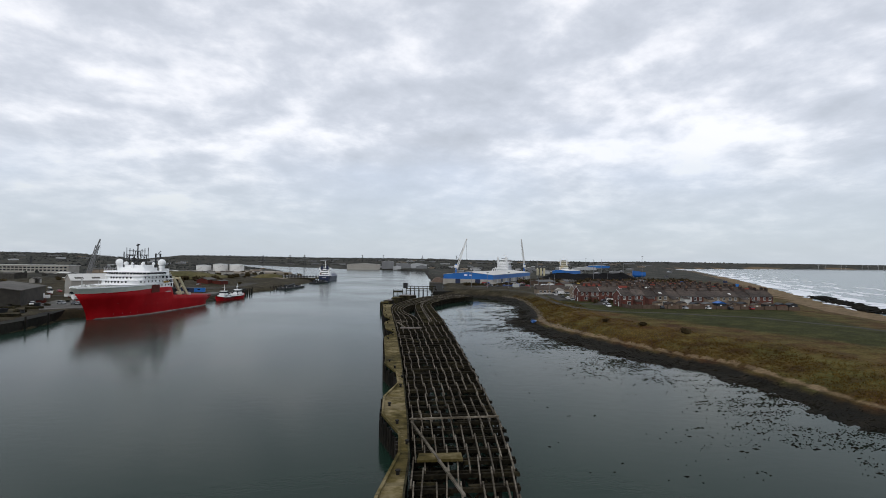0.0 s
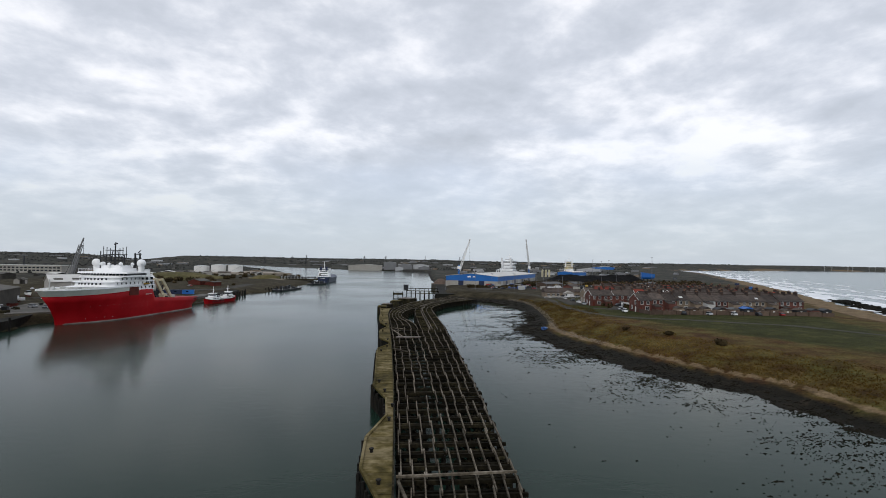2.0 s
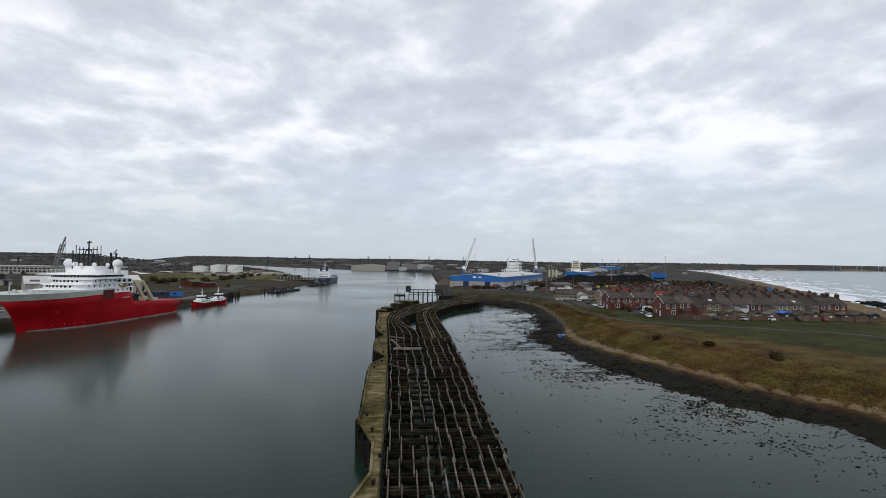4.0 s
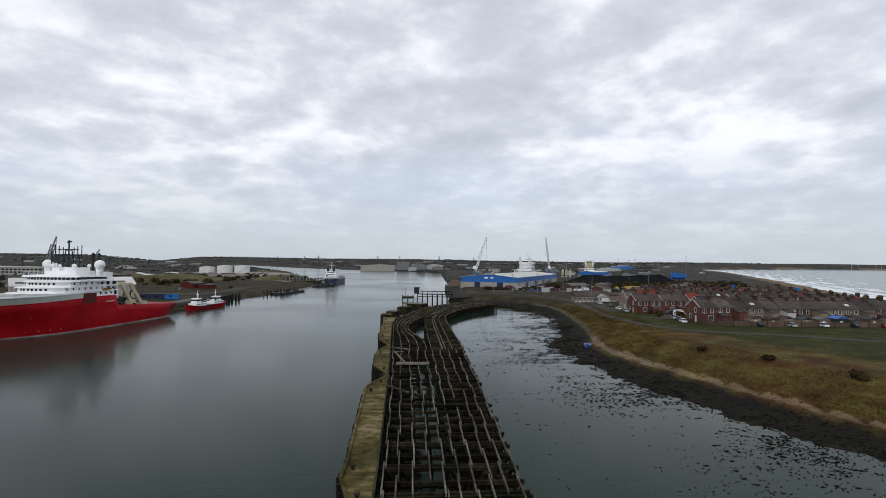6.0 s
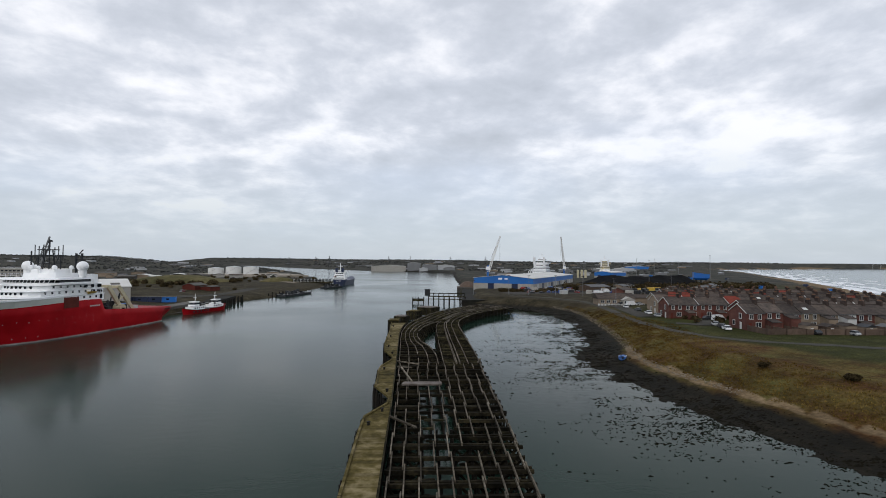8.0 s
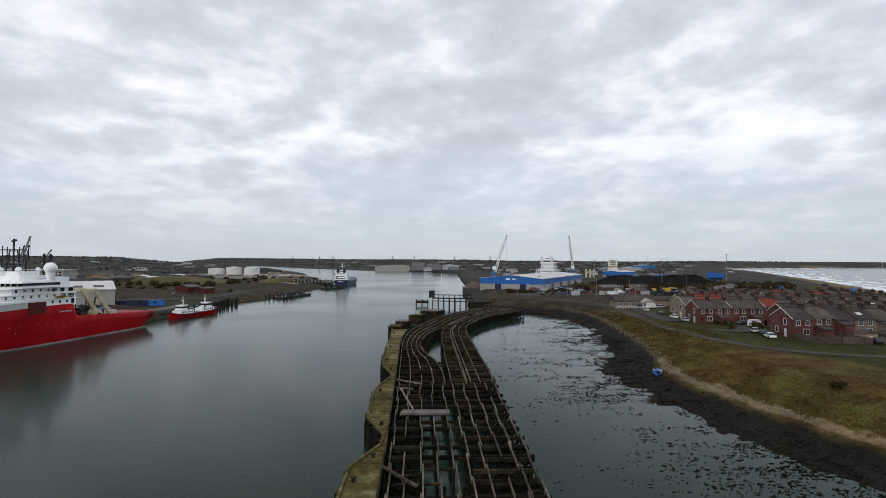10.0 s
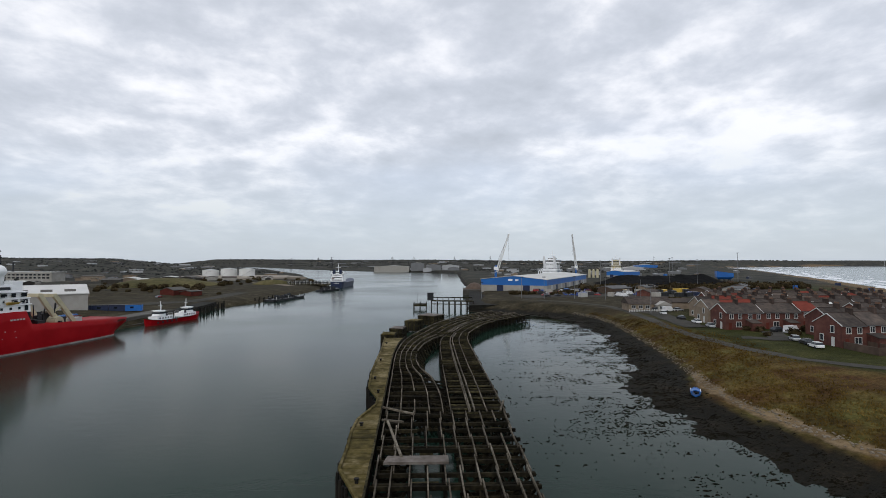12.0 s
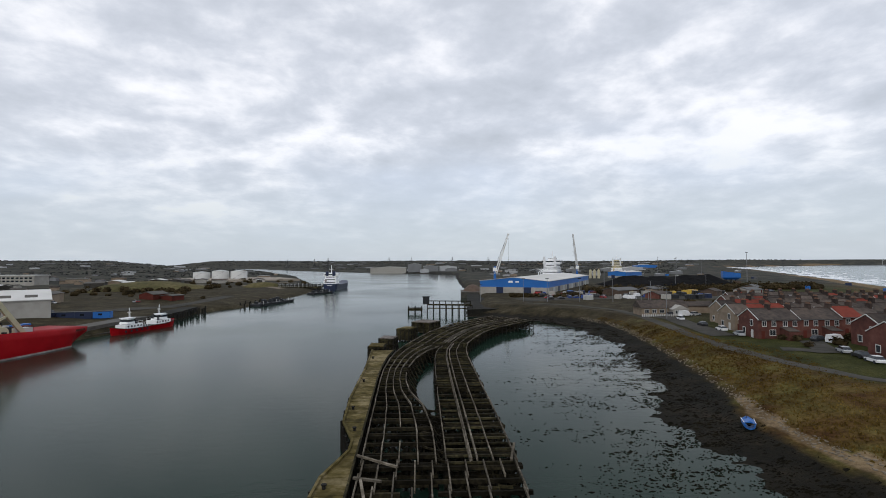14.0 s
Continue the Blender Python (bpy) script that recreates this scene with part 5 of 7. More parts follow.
def car(colour, van=False):
    th = thing("parked_van" if van else "parked_car", f"{colour.name.split('_')[0]} {'van' if van else 'car'} parked by the houses", "van" if van else "car", None, "parked vehicles")
    L, W, H = (5.2, 1.95, 2.1) if van else (4.3, 1.75, 1.42)
    part("body", Shape().loft([[(x, -W / 2 * k, 0.3), (x, W / 2 * k, 0.3), (x, W / 2 * k, z), (x, -W / 2 * k, z)] for x, k, z in ((-L / 2, 0.86, 0.7), (-L / 2 + 0.2, 1, 0.9), (L * 0.2, 1, 0.92), (L / 2 - 0.2, 0.98, 0.78), (L / 2, 0.84, 0.6))]), colour, th)
    a, b, c, d = (-L / 2 + 0.1, -L / 2 + 0.2, L * 0.18, L * 0.36) if van else (-L / 2 + 0.25, -L / 2 + 0.8, L * 0.08, L * 0.27)
    part("cabin", Shape().hexa([(a, -W * 0.48, 0.9), (d, -W * 0.48, 0.9), (d, W * 0.48, 0.9), (a, W * 0.48, 0.9), (b, -W * 0.4, H), (c, -W * 0.4, H), (c, W * 0.4, H), (b, W * 0.4, H)]), colour if van else M_PANE, th)
    part("roof_panel", Shape().box(b, -W * 0.4, H, c, W * 0.4, H + 0.05), colour, th)
    if van:
        part("windscreen", Shape().hexa([(d + 0.02, -W * 0.42, 1.0), (d + 0.04, -W * 0.42, 1.0), (d + 0.04, W * 0.42, 1.0), (d + 0.02, W * 0.42, 1.0), (c + 0.12, -W * 0.38, H - 0.1), (c + 0.15, -W * 0.38, H - 0.1), (c + 0.15, W * 0.38, H - 0.1), (c + 0.12, W * 0.38, H - 0.1)]), M_PANE, th)
    for x in (-L * 0.31, L * 0.31):
        for y in (-W / 2, W / 2):
            part("wheel", Shape().rod((x, y - 0.1, 0.32), (x, y + 0.1, 0.32), 0.32, 0.32, 10), M_STEEL, th)
    return th


def build_cars():
    rng = random.Random(8)
    cols = {k: plain(k + "_car_paint", c, 0.3) for k, c in (("white", (0.7, 0.7, 0.7)), ("black", (0.02, 0.02, 0.022)), ("silver", (0.4, 0.41, 0.42)), ("red", (0.3, 0.02, 0.02)), ("blue", (0.02, 0.06, 0.25)))}
    made = {}
    spots = [(95, 262, 80, "silver", 0), (96, 272, 85, "white", 0), (97, 284, 85, "black", 0), (99, 302, 80, "white", 0), (106, 312, 20, "white", 1), (111, 314, 10, "silver", 0),
             (110, 247, 20, "white", 1), (107.5, 249, 10, "black", 0), (101, 234, 70, "silver", 0), (99.5, 228, 75, "black", 0), (98, 223, 78, "white", 0),
             (103, 316, 0, "black", 0), (107, 317, 0, "silver", 0), (120, 313, 0, "white", 1)]
    for i in range(15):
        spots.append((118 + i * 3.4 + rng.uniform(-0.5, 0.5), 213.0 - i * 0.1 + rng.uniform(-1, 0), 90 + rng.uniform(-8, 8), rng.choice(("black", "silver", "blue", "white", "red")), 0)) if i % 3 == 0 else None
    for i in range(58):
        spots.append((70 + rng.uniform(0, 130), 398 + rng.uniform(0, 50), rng.uniform(0, 180), rng.choice(("white", "black", "silver", "blue", "red")), int(rng.random() < 0.35)))
    for x, y, rz, c, van in spots:
        m = pose(x, y, ground_z(x, y) + 0.02, 0, 0, rz)
        if (c, van) in made:
            copy_thing(made[c, van], m)
        else:
            made[c, van] = car(cols[c], bool(van))
            made[c, van].matrix_world = m


def gable_shed(name, label, m, w, d, eave, ridge, wall, roof, category="warehouse", skirt=None, group="", doors=0):
    """A long shed along y with its gable at y=0."""
    th = thing(name, label, category, m, group)
    part("wall", Shape().loft([[(0, y, -1.5), (w, y, -1.5), (w, y, eave), (w / 2, y, ridge), (0, y, eave)] for y in (0, d)]), wall, th)
    rf = Shape()
    for xa, xb in ((-0.4, w / 2), (w + 0.4, w / 2)):
        rf.hexa([(xa, -0.4, eave), (xb, -0.4, ridge), (xb, d + 0.4, ridge), (xa, d + 0.4, eave), (xa, -0.4, eave + 0.3), (xb, -0.4, ridge + 0.3), (xb, d + 0.4, ridge + 0.3), (xa, d + 0.4, eave + 0.3)])
    part("roof", rf, roof, th)
    if skirt:
        z, mat = skirt
        part("lower_wall", Shape().box(-0.12, -0.12, -1.4, w + 0.12, d + 0.12, z), mat, th)
    for i in range(doors):
        part("roller_door", Shape().box(w * (0.3 + 0.4 * i) - 2.5, -0.2, -0.5, w * (0.3 + 0.4 * i) + 2.5, -0.1, 4.2), M_NAVY, th)
    return th


def build_port():
    # large blue shed
    ang = math.degrees(math.atan2(160, 80))
    th = gable_shed("blue_warehouse", "long blue-clad warehouse with pale lower walls and light roof", pose(46, 478, 5, 0, 0, ang - 90), 49, 172, 8.3, 10.8, M_BLUE, M_ROOFL, skirt=(4.2, M_PALECLAD), doors=2)
    for x0, x1, z0, z1 in ((21, 24, 7.2, 8.6), (26, 28.5, 7.4, 8.4)):
        part("sign_bar", Shape().box(x0, -0.25, z0, x1, -0.1, z1), M_WHITE, th, "plain white sign shape")
    for i in range(9):
        part("side_door", Shape().box(49.1, 12 + i * 17, -0.5, 49.3, 18 + i * 17, 4.0), M_NAVY if i % 2 else M_GREYW, th)
    gable_shed("blue_store", "blue-clad store shed with a pale skirt", pose(256, 800, 5, 0, 0, -50), 26, 44, 8, 9.6, M_BLUE, M_ROOFL, skirt=(3, M_PALECLAD), doors=1)
    # blue hopper on legs
    hop = thing("coal_hopper", "blue steel hopper on tall legs by the coal heap", "hopper", pose(300, 600, 5, 0, 0, -20))
    part("bin", Shape().loft([[(-3, -3, 4), (8, -3, 4), (8, 3, 4), (-3, 3, 4)], [(-5, -5, 6), (10, -5, 6), (10, 5, 6), (-5, 5, 6)], [(-5, -5, 12), (10, -5, 10), (10, 5, 10), (-5, 5, 12)]]), M_BLUE, hop)
    for x in (-2, 2.5, 7):
        for y in (-3, 3):
            part("leg", Shape().bar((x, y, -1), (x, y, 5), 0.8), M_STEEL, hop)
    # coal heap
    r = random.Random(2)
    heap = Shape()
    n, mm = 46, 16
    grid = []
    for i in range(n + 1):
        ringp = []
        for j in range(mm + 1):
            u, v = i / n, j / mm
            x, y = 165 + 140 * u, 535 + 70 * v + 40 * u
            ridge = (1 - abs(2 * v - 1)) ** 0.8 * min(1, 7 * u, 7 * (1 - u))
            z = 4.6 + 9.5 * ridge * (0.88 + 0.12 * math.sin(i * 0.45) * math.cos(i * 0.23)) + r.uniform(0, 0.5) * (0 < j < mm and 0 < i < n)
            ringp.append((x, y, z if 0 < j < mm and 0 < i < n else 3.5))
        grid.append(ringp)
    heap.loft(grid, closed=False, caps=False)
    solid("coal_mound", heap, M_BLACK, "long black heap of coal on the quay", "coal heap")
    # cranes
    for x, y, top, rz, lean in ((66, 545, 50, 200, 11), (180, 690, 58, 175, -5)):
        cr = thing("mobile_harbour_crane", "blue and white mobile harbour crane with raised lattice jib", "crane", pose(x, y, 5, 0, 0, 0), "harbour cranes")
        part("chassis", Shape().box(-5, -4, 0, 5, 4, 2.5).box(-7, -5, 0, -4, 5, 1).box(4, -5, 0, 7, 5, 1), M_BLUE, cr)
        part("tower", Shape().rod((0, 0, 2.5), (0, 0, 18), 1.2, 0.9, 10).box(-3, -2.5, 3, 3.5, 2.5, 7), M_BLUE, cr)
        part("cab", Shape().box(-1.8, -2.6, 14, 1.6, -0.8, 17), M_WHITE, cr)
        jib = Shape()
        a, b = Vector((0.5, -1, 12)), Vector((lean, -3, top - 5))
        for ox, oy in ((-0.7, -0.7), (0.7, -0.7), (0.7, 0.7), (-0.7, 0.7)):
            jib.bar(a + Vector((ox, oy, 0)) * 1.5, b + Vector((ox, oy, 0)) * 0.7, 0.36)
        for i in range(14):
            p, q = a.lerp(b, i / 14), a.lerp(b, (i + 1) / 14)
            k = 1.1 - 0.5 * i / 14
            jib.bar(p + Vector((-0.7 * k, -0.7 * k, 0)), q + Vector((0.7 * k, -0.7 * k, 0)), 0.25).bar(p + Vector((0.7 * k, -0.7 * k, 0)), q + Vector((-0.7 * k, -0.7 * k, 0)), 0.25)
        jib.ball(b, 1.0, 8)
        part("jib", jib, M_TANK, cr)
        part("rope", Shape().bar((0, 0, 18), b, 0.18).bar(b, b - Vector((0, 0, 24)), 0.15), M_STEEL, cr)
    # white ship behind the shed and a yellow-topped one
    for x, y, z0, rz, hullm, nm in ((150, 690, 0, 60, M_NAVY, "white"), (330, 960, 0, 70, M_RUST, "cream")):
        sp = thing("supply_ship", f"{nm} multi-deck supply ship moored beyond the sheds", "ship", pose(x, y, z0, 0, 0, rz), "supply ships")
        part("hull", Shape().loft([[(k, -w, -1), (k, w, -1), (k, w * 1.1, 9), (k, -w * 1.1, 9)] for k, w in ((-38, 7), (-20, 8), (15, 8), (28, 5), (36, 0.6))]), hullm, sp)
        for j, (a, b, w, z0_, z1_) in enumerate(((-7, 20, 9, 9, 13), (-4, 19, 8.6, 13, 17), (-2, 18, 8, 17, 21), (0, 17, 7.4, 21, 25), (2, 16, 10, 25, 28.6), (5, 12, 4.4, 28.6, 31))):
            part("deckhouse", Shape().loft([[(a, -w, z0_), (b, -w * 0.86, z0_), (b, w * 0.86, z0_), (a, w, z0_)], [(a, -w, z1_), (b - 0.8, -w * 0.86, z1_), (b - 0.8, w * 0.86, z1_), (a, w, z1_)]]), M_WHITE if nm == "white" or j < 2 else M_CREAM, sp)
            part("window_band", Shape().box(a - 0.1, -w - 0.1, z0_ + 1.7, b - 0.6, w + 0.1, z0_ + (2.2 if j != 4 else 3.0)), M_GLASS, sp)
            part("deck_edge", Shape().box(a - 0.8, -w - 0.5, z1_ - 0.15, b + 0.2, w + 0.5, z1_ + 0.1), M_WHITE, sp)
        part("mast", Shape().bar((8, 0, 31), (8, 0, 39), 0.6).bar((8, -4, 35), (8, 4, 35), 0.4), M_WHITE, sp)
        for y in (-6, 6):
            part("funnel", Shape().hexa([(-4, y - 1.2, 21), (-1, y - 1.2, 21), (-1, y + 1.2, 21), (-4, y + 1.2, 21), (-6, y - 1, 33), (-4, y - 1, 33), (-4, y + 1, 33), (-6, y + 1, 33)]), M_WHITE, sp)
        for k in (-30, -22, -14):
            part("deck_crane", Shape().bar((k, 5, 9), (k, 5, 16), 0.8).bar((k, 5, 16), (k + 8, 2, 19), 0.5), M_WHITE if nm == "white" else M_YELLOW, sp)
    # silos
    for i in range(3):
        solid("silo", Shape().rod((0, 0, -1), (0, 0, 11), 1.6, 1.6, 14).rod((0, 0, 11), (0, 0, 12), 1.6, 0.4, 14), M_CREAM, "yellow-cream cement silo beside the store", "silo", group="silos", m=pose(226 + i * 4.5, 782 - i * 3, 5))
    # lamp masts
    for x, y, h in ((264, 516, 28), (228, 560, 24), (250, 640, 26), (280, 660, 26), (210, 480, 11), (60, 392, 12), (72, 388, 12), (88, 384, 12), (104, 380, 12), (122, 376, 11), (96, 306, 11), (150, 520, 22), (330, 700, 24), (94, 323, 10), (97, 323, 10), (40, 420, 10)):
        lp = thing("lamp_mast", "slim grey lighting mast with a small head", "lamp post", pose(x, y, ground_z(x, y)), "lighting masts")
        part("pole", Shape().rod((0, 0, -0.5), (0, 0, h), 0.10 + h * 0.005, 0.06 + h * 0.003, 8), M_MAST, lp)
        part("lamp_head", Shape().box(-0.9, -0.25, h - 0.05, 0.9, 0.25, h + 0.3), M_STEEL, lp)
    # bungalow by the shore road
    bg = thing("bungalow", "long grey bungalow with slate roof and white picket frontage", "house", pose(92, 318, ground_z(98, 318)))
    part("wall", Shape().box(0, 0, -0.5, 18, 8, 2.9).loft([[(18, 0, 2.9), (18, 8, 2.9), (18, 4, 5.3)], [(17.7, 0, 2.9), (17.7, 8, 2.9), (17.7, 4, 5.3)]]), M_TANBRICK, bg)
    part("roof", Shape().loft([[(-0.5, -0.5, 2.8), (-0.5, 8.5, 2.8), (-0.5, 4, 5.6)], [(18.5, -0.5, 2.8), (18.5, 8.5, 2.8), (18.5, 4, 5.6)]]), M_SLATE, bg)
    part("porch", Shape().box(11, -3, -0.4, 17, 0, 2.4).loft([[(10.6, -3.3, 2.4), (17.4, -3.3, 2.4), (14, -3.3, 4.0)], [(10.6, 1.5, 2.4), (17.4, 1.5, 2.4), (14, 1.5, 4.0)]]), M_PALECLAD, bg)
    for x in (2, 5, 8):
        window_on(bg, x, 0.9, 1.6, 1.2)
    for x in (12.6, 15.4):
        window_on(bg, x, 0.8, 1.4, 1.2, -3.0)
    fn = thing("picket_fence", "low white picket fence before the bungalow", "fence", pose(90, 313, ground_z(95, 313)))
    for i in range(30):
        part("picket", Shape().box(i * 0.7, 0, -0.2, i * 0.7 + 0.3, 0.08, 1.0), M_FRAME, fn)
    part("rail", Shape().box(0, 0.09, 0.6, 20.6, 0.16, 0.72), M_FRAME, fn)
    gable_shed("club_hut", "low brown-walled hut with grey felt roof", pose(124, 322, 5.2, 0, 0, 90), 8, 14, 2.8, 4.2, M_TANBRICK, M_SLATE, "hut")
    # low stores and clutter on the quay
    for i, (x, y, w, d, e, wall, roof) in enumerate(((120, 440, 12, 20, 3.4, M_STONE, M_DULLFELT), (150, 455, 10, 18, 3.2, M_TANBRICK, M_DULLFELT), (175, 425, 9, 14, 3.0, M_STONE, M_SLATE), (205, 440, 10, 16, 3.0, M_PALECLAD, M_DULLFELT), (132, 405, 8, 12, 2.8, M_BRICK, M_SLATE), (230, 470, 9, 18, 3.2, M_STONE, M_DULLFELT))):
        gable_shed("quay_store", "low pale store hut on the quayside yard", pose(x, y, 4.9, 0, 0, -60 + 9 * (i % 3)), w, d, e, e + 1.6, wall, roof, "store", group="quay stores")
    rng = random.Random(21)
    mats = [M_BLUE, M_RUST, M_PALECLAD, M_STEEL, M_DULLFELT, M_STEEL, M_GREYW, M_NAVY, M_STONE, M_YELLOW]
    for i in range(70):
        u = rng.random()
        x, y = (rng.uniform(64, 230), rng.uniform(395, 455)) if u < 0.6 else (rng.uniform(190, 420), rng.uniform(480, 900))
        if u < 0.6 and x < 70 + (y - 395) * 0.2:
            continue
        if 40 < x < 170 and 470 < y:
            continue
        s = rng.uniform(0.5, 1)
        mt = rng.choice(mats)
        ct = thing("freight_container", "steel freight container standing on the yard", "container", pose(x, y, ground_z(x, y), 0, 0, rng.uniform(0, 180)), "yard containers")
        side = [(-3 * s + 6 * s * k / 20, 1.2 + 0.07 * ((k // 2) % 2)) for k in range(21)]
        sh = Shape().prism([(x_, -y_) for x_, y_ in side] + side[::-1], -0.1, 2.5)
        part("shell", sh, mt, ct)
    # spoil heap at the quay end
    solid("rubble_heap", Shape().loft([[(44 + 7 * math.cos(a) * k, 512 + 9 * math.sin(a) * k, z) for a in np.linspace(0, 6.283, 14, endpoint=False)] for k, z in ((1.2, 3.6), (0.9, 6.2), (0.5, 8.6), (0.12, 9.4))]), M_STONE, "reddish spoil heap on the quay end", "heap")


def build_blue_boat():
    th = thing("rowing_boat", "blue open rowing boat drawn up on the sand", "boat", pose(56.2, 199.2, 0.78, 0, 4, 62))
    outer, inner = [], []
    for k in np.linspace(-1, 1, 9):
        w = 0.95 * (1 - max(0, k) ** 2.2 * 0.95) * (1 - max(0, -k) ** 4 * 0.25)
        s = 0.8 + 0.3 * abs(k) ** 2
        outer.append([(k * 2.6, -w, s), (k * 2.6, -w * 0.8, 0.3), (k * 2.6, 0, 0.05), (k * 2.6, w * 0.8, 0.3), (k * 2.6, w, s), (k * 2.5, w * 0.88, s), (k * 2.5, w * 0.7, 0.36), (k * 2.5, 0, 0.14), (k * 2.5, -w * 0.7, 0.36), (k * 2.5, -w * 0.88, s)])
    part("hull", Shape().loft(outer), M_BLUE, th, "bright blue hull", True)
    for x in (-1.4, 0.1, 1.3):
        part("thwart", Shape().box(x, -0.75, 0.62, x + 0.3, 0.75, 0.68), M_RAILWOOD, th)
    part("gunwale", Shape().bar((-2.5, 0.75, 1.1), (1.5, 0.85, 0.95), 0.08).bar((-2.5, -0.75, 1.1), (1.5, -0.85, 0.95), 0.08), M_WHITE, th)
    part("cover", Shape().loft([[(-2.4, -0.6, 1.05), (-2.4, 0.6, 1.05), (-2.4, 0, 1.3)], [(0.2, -0.85, 0.9), (0.2, 0.85, 0.9), (0.2, 0, 1.25)]]), M_BLUE, th, "blue tarpaulin")


build_houses()
build_cars()
build_port()
build_blue_boat()


def blob(sh, c, r, rng, leaves=60, size=0.5):
    """A clump of many small leaf faces."""
    for _ in range(leaves):
        a, b, k = rng.uniform(0, 6.283), math.acos(rng.uniform(-0.2, 1)), rng.uniform(0.55, 1.05)
        p = Vector((c[0] + r * k * math.sin(b) * math.cos(a), c[1] + r * k * math.sin(b) * math.sin(a), c[2] + r * 0.75 * k * math.cos(b)))
        u = Vector((rng.uniform(-1, 1), rng.uniform(-1, 1), rng.uniform(-0.6, 0.6))).normalized()
        v = u.cross(Vector((rng.uniform(-1, 1), rng.uniform(-1, 1), rng.uniform(-1, 1)))).normalized()
        s = size * rng.uniform(0.5, 1.2)
        n = len(sh.v)
        sh.v += [tuple(p - u * s), tuple(p + v * s * 0.6), tuple(p + u * s), tuple(p - v * s * 0.6)]
        sh.f.append((n, n + 1, n + 2, n + 3))


def bush(x, y, r, rng, label="bare brown winter bush on the grass bank", leaves=330):
    z = ground_z(x, y)
    th = thing("bush", label, "bush", pose(x, y, z), "winter bushes")
    st = Shape()
    for i in range(6):
        a = i * 1.05 + rng.random()
        st.rod((0, 0, -0.3), (math.cos(a) * r * 0.6, math.sin(a) * r * 0.6, r * 0.8), 0.08, 0.03, 5)
    part("stem", st, M_TIMBER, th)
    cr = Shape()
    for i in range(4):
        a = rng.uniform(0, 6.28)
        q = r * rng.uniform(0.45, 0.62)
        k = len(cr.v)
        cr.ball((math.cos(a) * r * 0.4, math.sin(a) * r * 0.4, r * 0.3), q, 8, 0.85)
        cr.v[k:] = [tuple(np.array(v) + np.array([rng.uniform(-1, 1) for _ in range(3)]) * q * 0.16) for v in cr.v[k:]]
    for i in range(5):
        a = rng.uniform(0, 6.28)
        blob(cr, (math.cos(a) * r * 0.5, math.sin(a) * r * 0.5, r * rng.uniform(0.3, 0.6)), r * rng.uniform(0.5, 0.75), rng, leaves // 5, r * 0.16)
    part("crown", cr, M_BUSH, th)


